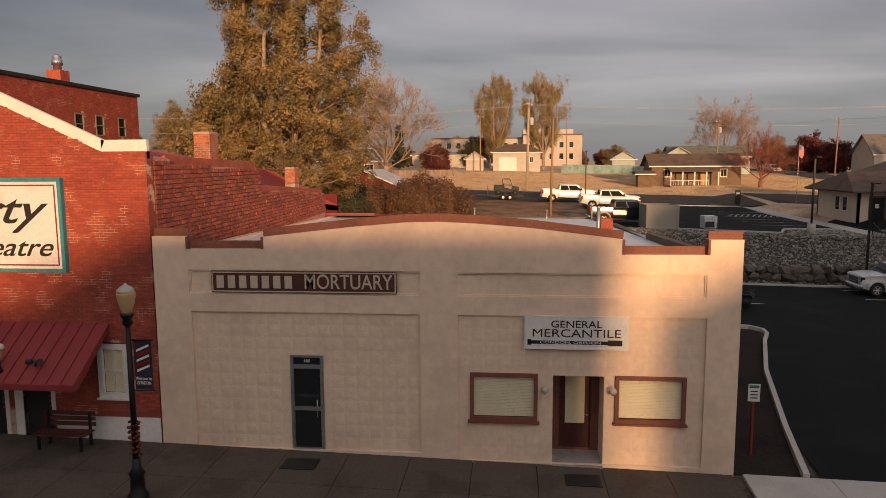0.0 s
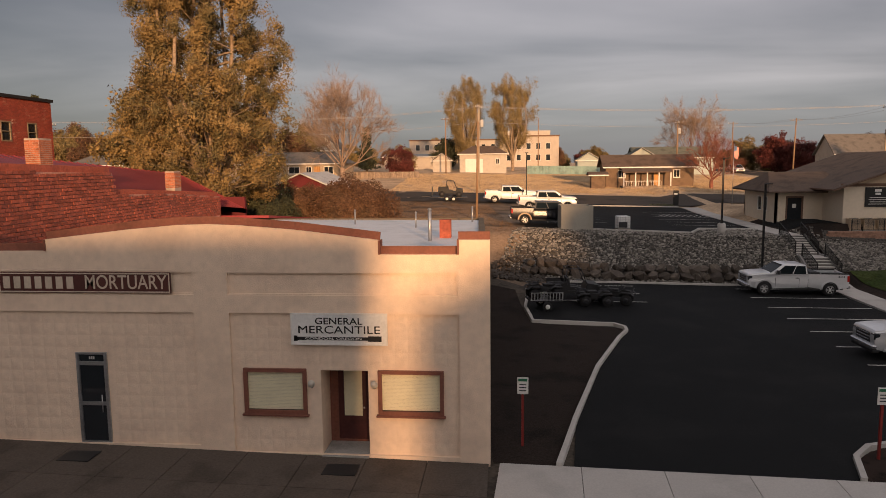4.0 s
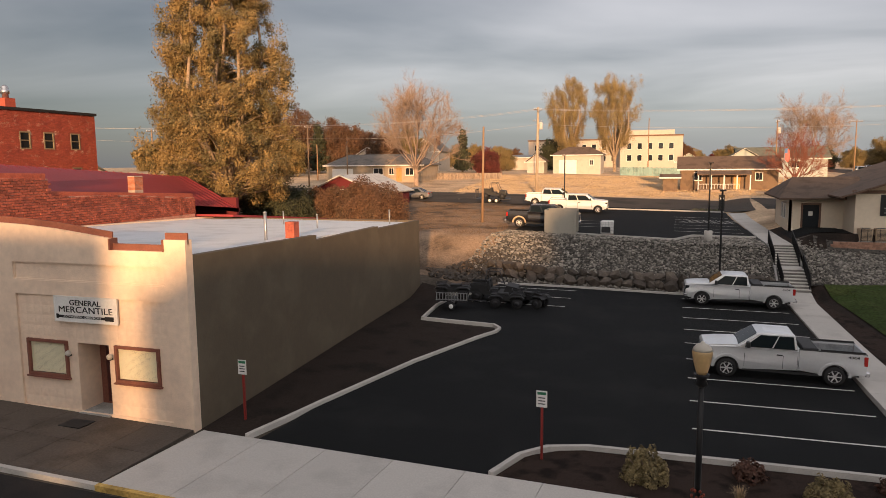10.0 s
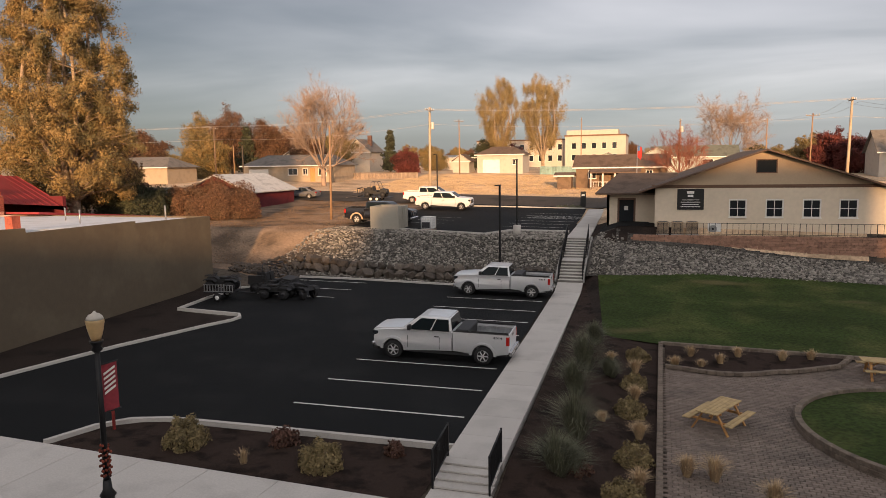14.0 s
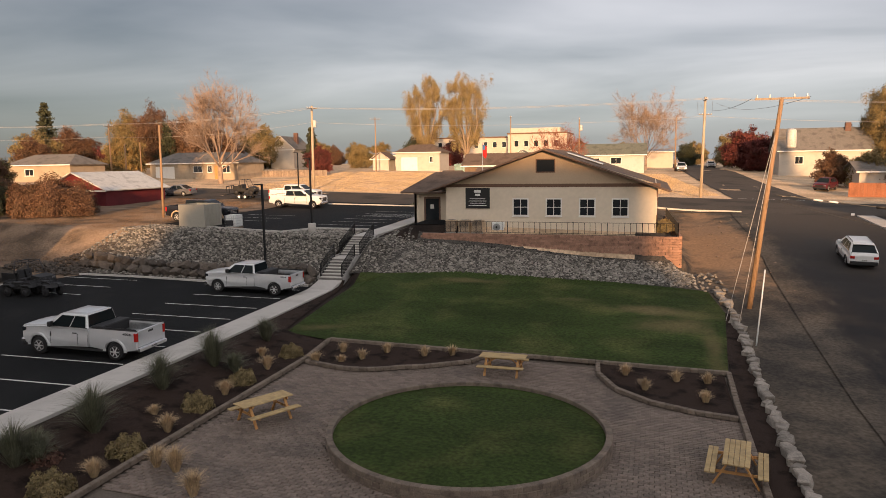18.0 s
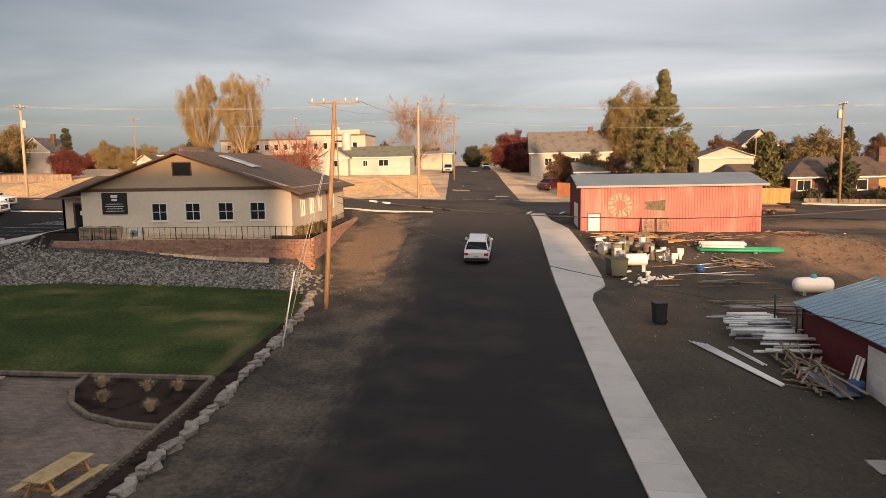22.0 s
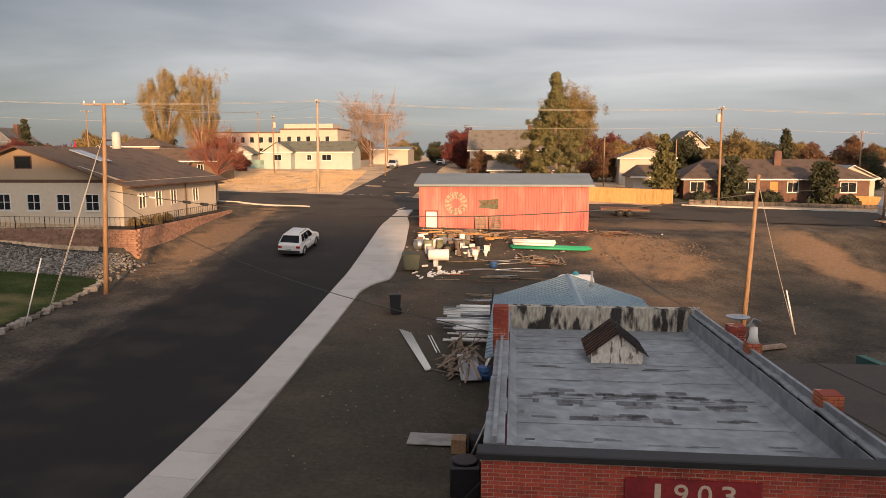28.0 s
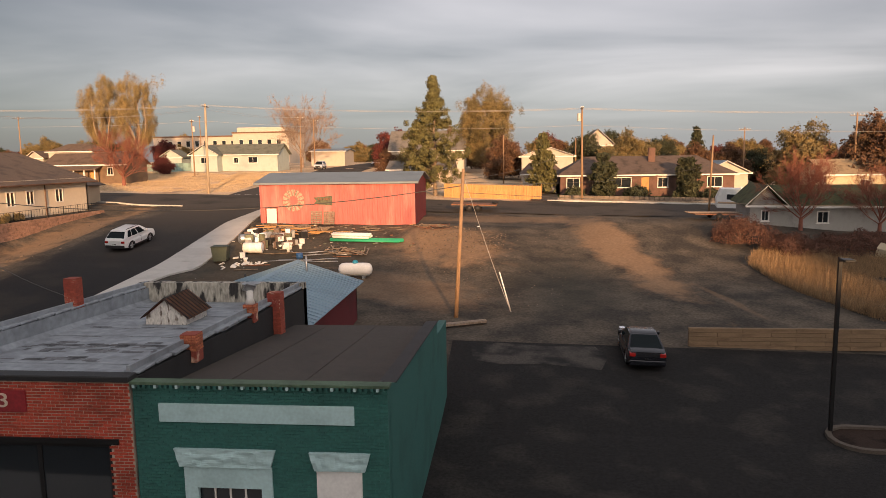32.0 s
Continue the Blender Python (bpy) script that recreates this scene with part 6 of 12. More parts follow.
for (a, b, z0_) in ((85.55, 87.85, 0.92), (88.6, 89.95, 0.90)):
    bm = prism(nb(), [(a + 0.12, z0_), (b - 0.12, z0_), (b, z0_ + 0.40), (a, z0_ + 0.40)], "y", SY - 0.05, SY + 0.1)
    bmesh.ops.subdivide_edges(bm, edges=bm.edges[:], cuts=11, use_grid_fill=True)
    for v in bm.verts:
        if v.co.y < SY - 0.02:
            v.co.y += 0.05 * noise.noise((v.co.x * 6, v.co.z * 9, a))
    part("lintel", bm, TEAL_PALE, teal, "pale teal rough stone lintel")
fr = part("window", wall_grid(nb(), "y", SY + 0.005, 0.1, 85.75, 87.75, -1.7, 0.92, [(86.05, 87.5, -1.2, 0.42)]), TEAL_PALE, teal, "pale window surround")
part("pane", box(nb(), 86.05, SY + 0.13, -1.2, 87.5, SY + 0.14, 0.42), GLASS, fr)
for x in (86.4, 86.75, 87.1):
    part("glazing_bar", box(nb(), x - 0.02, SY + 0.09, 0.1, x + 0.02, SY + 0.12, 0.42), TRIM_WHITE, fr)
fr = part("door", wall_grid(nb(), "y", SY + 0.005, 0.1, 88.75, 89.75, -2.0, 0.92, [(88.9, 89.6, -1.7, 0.22)]), SIGN_WHITE, teal, "white door with dark glass")
part("pane", box(nb(), 88.9, SY + 0.13, -1.7, 89.6, SY + 0.14, 0.22), GLASS, fr)
for i in range(3):
    part("number_bar", box(nb(), 89.32 + 0.07 * i, SY + 0.045, 0.42, 89.36 + 0.07 * i, SY + 0.058, 0.54), LETTER_BLACK, fr)
part("side_wall", prism(nb(), [(19.6, -2.6), (19.6, 2.78), (20.6, 2.48), (29.5, 1.74), (29.5, 1.3), (33.0, 1.0), (33.0, -2.6)], "x", AX1 - 0.3, AX1), TEAL_PAINT, teal)
part("parapet_inner", prism(nb(), [(19.6, 1.5), (19.6, 2.74), (20.6, 2.52), (29.52, 1.78), (29.52, 0.9)], "x", AX1 - 0.40, AX1 - 0.302), TAR, teal)
part("parapet_cap", beam(nb(), (AX1 - 0.16, 20.4, 2.535), (AX1 - 0.16, 29.55, 1.775), 0.34, 0.03), TAR, teal, "black tarred parapet cap")
bm = nb()
rf = [bm.verts.new(p) for p in ((AX0, 19.6, 2.35), (AX1 - 0.3, 19.6, 2.35), (AX1 - 0.3, 31.0, 1.25), (AX0, 31.0, 1.25))]
bm.faces.new(rf); part("roof", bm, ROLL_ROOF, teal, "brown rolled roof")
bm = nb(); box(bm, AX0, 30.8, -2.4, AX1 - 0.3, 31.0, 1.25); part("back_wall", bm, TEAL_PAINT, teal)
for i in range(2):
    x = AX0 + 1.9 * (i + 0.7)
    part("roof_seam", beam(nb(), (x, 19.7, 2.35), (x, 30.9, 1.27), 0.04, 0.012), ROLL_ROOF, teal)

# red garage with hipped metal roof behind the shop
gar = thing("red_garage", "dark red garage with blue grey metal hip roof", "garage")
GX0, GX1, GY0, GY1, GE = 77.45, 84.3, 32.9, 43.5, 0.66
gz = -2.0
part("west_wall", wall_grid(nb(), "x", GX0, 0.15, GY0, GY1, gz, GE, [(33.4, 34.2, gz, 0.25), (35.0, 37.6, gz, 0.25)]), RED_WALL, gar, "dark red board wall")
for (a, b) in ((33.4, 34.2), (35.0, 37.6)):
    d = part("garage_door", box(nb(), GX0 + 0.03, a, gz, GX0 + 0.09, b, 0.25), TRIM_WHITE, gar, "white panelled garage door")
    for k in range(4):
        part("door_panel", box(nb(), GX0 + 0.012, a + 0.08, gz + 0.35 + 0.5 * k, GX0 + 0.03, b - 0.08, gz + 0.72 + 0.5 * k, bevel=0.006), TRIM_WHITE, d)
for (x0, y0, x1, y1) in ((GX0, GY1 - 0.15, GX1, GY1), (GX1 - 0.15, GY0, GX1, GY1), (GX0, GY0, GX1, GY0 + 0.15)):
    part("wall", box(nb(), x0, y0, gz, x1, y1, GE), RED_WALL, gar)
bm = nb()
o = 0.35
e = [bm.verts.new(p) for p in ((GX0 - o, GY0 - o, GE), (GX1 + o, GY0 - o, GE), (GX1 + o, GY1 + o, GE), (GX0 - o, GY1 + o, GE))]
rr = [bm.verts.new(p) for p in ((80.87, GY0 - o, 1.86), (80.87, GY1 + o, 1.86))]
for f in ((e[1], e[2], rr[1], rr[0]), (e[3], e[0], rr[0], rr[1])):
    bm.faces.new(f)
bmesh.ops.recalc_face_normals(bm, faces=bm.faces[:])
bmesh.ops.solidify(bm, geom=bm.faces[:], thickness=0.05)
part("roof", bm, TEAL_METAL, gar, "blue grey ribbed metal roof")
for i in range(30):
    y = GY0 - 0.2 + 0.48 * i
    t = 1.0
    k = 0.985
    if y > GY1 + 0.3:
        continue
    for xe in (GX0 - o, GX1 + o):
        xm, zm2 = xe + (80.87 - xe) * k, GE + 1.2 * k
        if abs(xm - xe) > 0.1:
            part("roof_rib", beam(nb(), (xe, y, GE + 0.03), (xm, y, zm2 + 0.03), 0.03, 0.03), TEAL_METAL, gar)
part("ridge_cap", prism(nb(), [(80.67, 1.82), (80.87, 1.93), (81.07, 1.82)], "y", GY0 - 0.36, GY1 + 0.37), TEAL_METAL, gar, "folded metal ridge cap")
for yy in (GY0, GY1 - 0.15):
    part("gable", prism(nb(), [(GX0, GE), (GX1, GE), (80.87, 1.80)], "y", yy, yy + 0.15), RED_WALL, gar)
part("stove_pipe", rod(nb(), (81.9, 42.0, 1.3), (81.9, 42.0, 2.35), 0.06), GALV, gar)

# red metal shed with a wheel of blades on its wall
shed = thing("metal_shed", "long red corrugated metal shed with grey roof", "shed")
HX0, HX1, HY0, HY1 = 69.9, 84.4, 68.1, 76.5
hz, he = 0.6, 5.42
part("front_wall", wall_grid(nb(), "y", HY0, 0.12, HX0, HX1, 1.2, he, [(70.45, 71.5, 1.55, 3.15)]), RED_SIDING, shed)
part("base_strip", box(nb(), HX0, HY0 - 0.02, 0.8, HX1, HY0 + 0.1, 1.55 - 0.0), CONCRETE_GREY, shed)
ribm = nb(); prism(ribm, [(0, 0), (0.03, -0.028), (0.07, -0.028), (0.10, 0)], "z", 1.6, he)
rib_me = mesh_of("wall_rib", ribm, RED_SIDING)
for i in range(62):
    x = HX0 + 0.05 + 0.2335 * i
    if 70.35 < x < 71.55:
        continue
    ob = new("wall_rib", rib_me); ob.parent = shed; ob.matrix_basis = pose(x, HY0, 0)
d = part("door", box(nb(), 70.5, HY0 - 0.02, 1.55, 71.45, HY0 + 0.05, 3.12), TRIM_WHITE, shed, "plain white door")
part("door_frame", wall_grid(nb(), "y", HY0 - 0.04, 0.06, 70.4, 71.55, 1.5, 3.22, [(70.5, 71.45, 1.5, 3.12)]), RED_PAINT, d)
for x0, x1 in ((HX0, HX0 + 0.12), (HX1 - 0.12, HX1)):
    part("end_wall", prism(nb(), [(HY0 + 0.12, 0.4), (HY0 + 0.12, he), ((HY0 + HY1) / 2, he + 0.78), (HY1, he), (HY1, 0.4)], "x", x0, x1), RED_WALL, shed)
part("roller_door", box(nb(), HX0 - 0.02, 70.0, 1.0, HX0 + 0.0, 72.8, 3.9), TRIM_WHITE, shed, "white roller door")
part("back_wall", box(nb(), HX0, HY1 - 0.12, 0.6, HX1, HY1, he), RED_SIDING, shed)
bm = nb()
for y0, y1 in ((HY0 - 0.45, (HY0 + HY1) / 2), (HY1 + 0.45, (HY0 + HY1) / 2)):
    q = [bm.verts.new(p) for p in ((HX0 - 0.4, y0, he + 0.02), (HX1 + 0.4, y0, he + 0.02), (HX1 + 0.4, y1, he + 0.85), (HX0 - 0.4, y1, he + 0.85))]
    bm.faces.new(q)
bmesh.ops.recalc_face_normals(bm, faces=bm.faces[:]); bmesh.ops.solidify(bm, geom=bm.faces[:], thickness=0.06)
part("roof", bm, GREY_METAL, shed, "pale grey metal roof")
part("fascia", box(nb(), HX0 - 0.4, HY0 - 0.5, he - 0.10, HX1 + 0.4, HY0 - 0.44, he + 0.08), GREY_METAL, shed)
for i in range(30):
    x = HX0 - 0.3 + 0.51 * i
    part("roof_rib", beam(nb(), (x, HY0 - 0.45, he + 0.06), (x, (HY0 + HY1) / 2, he + 0.89), 0.04, 0.035), GREY_METAL, shed)
wheel = thing("wheel_ornament", "round ornament of flat windmill blades on the shed wall", "ornament")
for i in range(14):
    a = 2 * math.pi * i / 14
    bm = nb(); prism(bm, [(-0.07, 0.42), (0.07, 0.42), (0.17, 1.0), (-0.17, 1.0)], "y", -0.03, -0.01)
    part("blade", bm, mat("bleached blade paint", (0.36, 0.31, 0.23), 0.8, var=0.3, scale=4), wheel, m=pose(73.1, HY0 - 0.03, 3.85, 0, math.degrees(a), 0))
for r_ in (0.5, 0.9):
    bm = nb()
    for i in range(28):
        a, b = 2 * math.pi * i / 28, 2 * math.pi * (i + 1) / 28
        rod(bm, (73.1 + r_ * math.cos(a), HY0 - 0.04, 3.85 + r_ * math.sin(a)), (73.1 + r_ * math.cos(b), HY0 - 0.04, 3.85 + r_ * math.sin(b)), 0.012, seg=4)
    part("ring", bm, WOOD_GREY, wheel)
vane = thing("vane_ornament", "weathered metal windmill tail vane with illegible lettering on the shed wall", "ornament")
part("vane", prism(nb(), [(75.0, 3.5), (76.75, 3.35), (76.75, 4.25), (75.0, 4.1), (75.25, 3.8)], "y", HY0 - 0.05, HY0 - 0.03), SAGE, vane)
for i in range(6):
    part("letter_bar", box(nb(), 75.4 + 0.2 * i, HY0 - 0.056, 3.85, 75.52 + 0.2 * i, HY0 - 0.05, 4.05), RUSTY, vane)

# office building on its terrace
off = thing("office_building", "single-storey office with cream lap siding, tan gable and brown shingle roof", "building")
OX0, OX1, OY0, OY1, OZ, OE, RZ, RX = 32.75, 48.4, 58.55, 75.5, 2.55, 6.02, 8.75, 40.4
wins = [(38.0, 39.22), (40.5, 41.7), (42.95, 44.15), (45.3, 46.5)]
wh = [(a, b, 3.74, 5.08) for a, b in wins]
part("front_wall", wall_grid(nb(), "y", OY0, 0.2, OX0, OX1, OZ - 0.3, OE, wh), CREAM, off)
for k in range(24):
    z = OZ + 0.02 + 0.147 * k
    segs = [(OX0, OX1)]
    if 3.62 < z < 5.08:
        xs = [OX0] + [v for a, b in wins for v in (a - 0.02, b + 0.02)] + [OX1]
        segs = list(zip(xs[::2], xs[1::2]))
    for a, b in segs:
        bm = nb(); prism(bm, [(OY0 - 0.004, z + 0.150), (OY0 - 0.028, z), (OY0, z)], "x", a, b)
        part("lap_board", bm, CREAM, off)
bm = nb(); prism(bm, [(OX0 - 0.3, OE), (RX, RZ - 0.15), (OX1 + 0.3, OE)], "y", OY0 - 0.02, OY0 + 0.2); part("gable", bm, TAN, off, "tan gable")
part("gable_band", box(nb(), OX0 - 0.25, OY0 - 0.045, OE - 0.10, OX1 + 0.25, OY0 - 0.02, OE + 0.14), TRIM_BROWN, off, "brown band")
vent = part("gable_vent", wall_grid(nb(), "y", OY0 - 0.06, 0.06, 39.75, 41.2, 6.98, 8.0, [(39.83, 41.12, 7.06, 7.92)]), TRIM_BROWN, off)
part("pane", box(nb(), 39.83, OY0 - 0.04, 7.06, 41.12, OY0 - 0.03, 7.92), GLASS, vent)
for a, b in wins:
    window(off, "window", a, b, 3.74, 5.08, OY0, frame=0.08, bars=(2, 2), proud=0.05)
# side walls with windows towards the street
sw = [(60.8, 61.9), (63.4, 64.5), (66.0, 67.1), (70.2, 71.4)]
part("side_wall", wall_grid(nb(), "x", OX1, -0.2, OY0 + 0.2, OY1, OZ - 0.2, OE, [(a, b, 3.74, 5.08) for a, b in sw]), CREAM, off)
for a, b in sw:
    w = part("window", wall_grid(nb(), "x", OX1 + 0.04, -0.1, a, b, 3.74, 5.08, [(a + 0.08, (a + b) / 2 - 0.025, 3.82, 5.0), ((a + b) / 2 + 0.025, b - 0.08, 3.82, 5.0)]), TRIM_WHITE, off)
    part("pane", box(nb(), OX1 - 0.06, a + 0.07, 3.81, OX1 - 0.05, b - 0.07, 5.01), GLASS, w)
part("side_wall", box(nb(), OX0, OY0 + 0.2, OZ - 0.2, OX0 + 0.2, OY1, OE), CREAM, off)
part("back_wall", box(nb(), OX0, OY1 - 0.2, OZ - 0.2, OX1, OY1, OE), CREAM, off)
bm = nb()
for sx, xe in ((-1, 31.6), (1, 49.35)):
    ze = RZ - abs(xe - RX) * (RZ - OE + 0.05) / abs(OX1 - RX) * 0.99
    q = [bm.verts.new(p) for p in ((xe, OY0 - 0.75, ze), (xe, OY1 + 0.6, ze), (RX, OY1 + 0.6, RZ), (RX, OY0 - 0.75, RZ))]
    bm.faces.new(q)
bmesh.ops.recalc_face_normals(bm, faces=bm.faces[:]); bmesh.ops.solidify(bm, geom=bm.faces[:], thickness=0.14)
part("roof", bm, SHINGLE, off, "brown shingle roof")
for sx, xe in ((-1, 31.6), (1, 49.35)):
    ze = RZ - abs(xe - RX) * (RZ - OE + 0.05) / abs(OX1 - RX) * 0.99
    part("barge_board", beam(nb(), (xe, OY0 - 0.78, ze - 0.1), (RX, OY0 - 0.78, RZ - 0.1), 0.2, 0.05), TRIM_BROWN, off)
    part("gutter", beam(nb(), (xe, OY0 - 0.7, ze - 0.05), (xe, OY1 + 0.5, ze - 0.05), 0.10, 0.12), TRIM_BROWN, off)
part("downpipe", rod(nb(), (48.5, 68.6, 2.6), (48.5, 68.6, 5.9), 0.05), TRIM_BROWN, off)
# the sky's reflection is put into the panel's pale blue-grey
part("skylight", box(nb(), 0, 0, 0, 2.9, 1.5, 0.08, pose(41.6, 62.6, 8.42, 0, 18.6, 0)), mat("roof panel with painted sky", (0.42, 0.48, 0.54), 0.25, 0.3, bump=0), off, "pale blue-grey roof panel")
# west entrance wing
part("wing_wall", wall_grid(nb(), "y", 62.2, 0.2, 28.9, 32.75, OZ - 0.2, 5.4, [(29.75, 31.2, OZ, 5.0)]), CREAM, off)
d = part("door", wall_grid(nb(), "y", 62.22, 0.06, 29.75, 31.2, OZ, 5.0, [(29.9, 31.05, OZ + 0.3, 4.85)]), TRIM_BROWN, off, "dark glazed entrance door")
part("pane", box(nb(), 29.9, 62.24, OZ + 0.3, 31.05, 62.25, 4.85), GLASS, d)
part("notice", box(nb(), 30.3, 62.225, 4.0, 30.6, 62.235, 4.35), TRIM_WHITE, d)
part("wing_wall", wall_grid(nb(), "x", 28.9, 0.2, 62.2, 70.0, OZ - 0.2, 5.4, [(64, 65, 3.6, 4.9), (65.4, 66.4, 3.6, 4.9)]), CREAM, off)
for a in (64, 65.4):
    w = part("window", wall_grid(nb(), "x", 28.86, 0.1, a, a + 1, 3.6, 4.9, [(a + 0.07, a + 0.93, 3.67, 4.83)]), TRIM_WHITE, off)
    part("pane", box(nb(), 28.93, a + 0.07, 3.67, 28.94, a + 0.93, 4.83), GLASS, w)
part("wing_wall", box(nb(), 28.9, 69.8, OZ - 0.2, 32.75, 70, 5.4), CREAM, off)
bm = nb()
q = [bm.verts.new(p) for p in ((28.0, 61.2, 5.45), (34.5, 61.2, 5.45), (34.5, 66.1, 7.0), (29.6, 66.1, 7.0), (28.0, 71.0, 5.45), (34.5, 71.0, 5.45))]
bm.faces.new((q[0], q[1], q[2], q[3])); bm.faces.new((q[3], q[2], q[5], q[4])); bm.faces.new((q[0], q[3], q[4]))
bmesh.ops.recalc_face_normals(bm, faces=bm.faces[:]); bmesh.ops.solidify(bm, geom=bm.faces[:], thickness=0.14)
part("wing_roof", bm, SHINGLE, off, "brown shingle roof")
s = thing("office_sign", "black notice board with white lines on the office wall", "sign")
part("board", box(nb(), 34.35, OY0 - 0.09, 4.30, 36.25, OY0 - 0.03, 5.86), SIGN_BLACK, s)
part("number_bar", box(nb(), 35.05, OY0 - 0.1, 5.50, 35.55, OY0 - 0.09, 5.70), SIGN_WHITE, s)
part("emblem", box(nb(), 35.1, OY0 - 0.1, 5.26, 35.5, OY0 - 0.09, 5.42), SIGN_WHITE, s)
for i in range(4):
    part("text_bar", box(nb(), 34.7 - 0.1 * (i % 2), OY0 - 0.1, 5.02 - 0.17 * i, 35.9 + 0.1 * (i % 2), OY0 - 0.09, 5.06 - 0.17 * i), SIGN_WHITE, s)
for i in range(3):
    ac = thing("air_conditioner", "grey beige outdoor air conditioning unit by the wall", "air conditioner", pose(33.35 + 1.05 * i, OY0 - 0.55, OZ - 0.1), "air conditioners")
    part("casing", box(nb(), -0.42, -0.38, 0.08, 0.42, 0.38, 0.98, bevel=0.03), TAN, ac)
    part("base", box(nb(), -0.46, -0.42, 0, 0.46, 0.42, 0.08), CONCRETE_GREY, ac)
    for k in range(9):
        part("grille_bar", box(nb(), -0.36, -0.395, 0.16 + 0.085 * k, 0.36, -0.38, 0.19 + 0.085 * k), DARK_METAL, ac)
    part("top_grille", rod(nb(), (0, 0, 0.98), (0, 0, 1.0), 0.34, seg=16), DARK_METAL, ac)
hp = thing("heat_pump", "white heat pump with a round fan by the wall", "heat pump", pose(37.0, OY0 - 0.5, OZ - 0.1))
part("casing", box(nb(), -0.45, -0.16, 0.1, 0.45, 0.16, 0.85, bevel=0.02), WHITE_PLASTIC, hp)
part("fan_grille", rod(nb(), (-0.1, -0.16, 0.48), (-0.1, -0.185, 0.48), 0.28, seg=20), GALV, hp)
part("fan_hub", rod(nb(), (-0.1, -0.185, 0.48), (-0.1, -0.2, 0.48), 0.08, seg=12), DARK_METAL, hp)

# block retaining wall, one object a block
ret = thing("wall_retaining", "tan split-face block retaining wall", "retaining wall", kind="structure")
bm = nb(); box(bm, -0.222, -0.12, -0.088, 0.222, 0.12, 0.088, bevel=0.018); blk = mesh_of("block", bm, BLOCK)
RT = 2.48
rngr = random.Random(3)
def lay_wall(x0, y0, x1, y1, ztop, zbase):
    d = Vector((x1 - x0, y1 - y0)); n = int(d.length / 0.455)
    ang = math.degrees(math.atan2(d.y, d.x))
    for c in range(15):
        z = ztop - 0.09 - 0.182 * c
        for i in range(n + (c % 2)):
            u = min(max((i + 0.5 - 0.5 * (c % 2)) / n, 0.004), 0.996)
            x, y = x0 + d.x * u, y0 + d.y * u
            if z + 0.09 < zbase(x, y):
                continue
            ob = new("block", blk); ob.parent = ret
            ob.matrix_basis = pose(x + rngr.uniform(-.006, .006), y + rngr.uniform(-.01, .01), z, 0, 0, ang)
lay_wall(31.2, 57.35, 50.0, 57.35, RT, lambda x, y: ground(x, 56.6) - 0.5)
lay_wall(50.05, 57.5, 49.4, 76.5, RT + 0.02, lambda x, y: ground(x + 0.8, y) - 0.3)
part("backfill", box(nb(), 31.2, 57.5, 0.3, 49.85, 58.5, RT - 0.02), SOIL, ret)
part("backfill", box(nb(), 48.4, 58.4, 0.3, 49.45, 76, RT - 0.02), SOIL, ret)
for a, b in (((33.0, 57.45), (49.9, 57.45)), ((49.9, 57.45), (49.35, 74.5))):
    n = 7
    pts = [(a[0] + (b[0] - a[0]) * i / n, a[1] + (b[1] - a[1]) * i / n, RT) for i in range(n + 1)]
    railing("terrace_fence", pts, "black steel mesh fence on the retaining wall", gap=0.40, rails=(0.1, 0.9), r=0.018, group="terrace fences")

# unseen row of buildings added across the main street, heights set to shade the lower ground
row = thing("wall_row_south", "unseen shade-casting buildings across the main street", "building", kind="structure")
# the low block from x 14 to 18 lets a sun patch reach the mercantile
for (a, b, h) in ((-90, -9, 10.6), (-9, 1.4, 10.2), (1.4, 14.1, 12.4), (14.1, 18.1, 5.2), (18.1, 35, 11.9), (35, 53, 17.6), (53, 71, 20.0), (71, 82, 10.0), (82, 92.5, 15.0), (92.5, 107, 11.5), (107, 116, 8.9), (116, 121, 10.9), (121, 128, 10.1), (128, 134, 10.6), (134, 141, 10.0), (141, 170, 18.5)):
    part("block_front", box(nb(), a, -34, -3, b - 0.02, -22, h), TAN, row)

# ---- vehicles: local x runs from nose (-) to tail (+) ----
def arch_outline(top, zb, wheels, r):
    """Side outline: the top line from nose to tail, then back along the sill with wheel arches cut out."""
    pts = list(top)
    x1, x0 = top[-1][0], top[0][0]
    pts.append((x1, zb + 0.12))
    for wx in sorted(wheels, reverse=True):
        if not x0 < wx < x1:
            continue
        pts.append((wx + r, zb))
        for i in range(1, 8):
            a = math.pi * i / 8
            pts.append((wx + r * math.cos(a), zb + r * 1.02 * math.sin(a)))
        pts.append((wx - r, zb))
    pts.append((x0, zb + 0.10))
    return pts


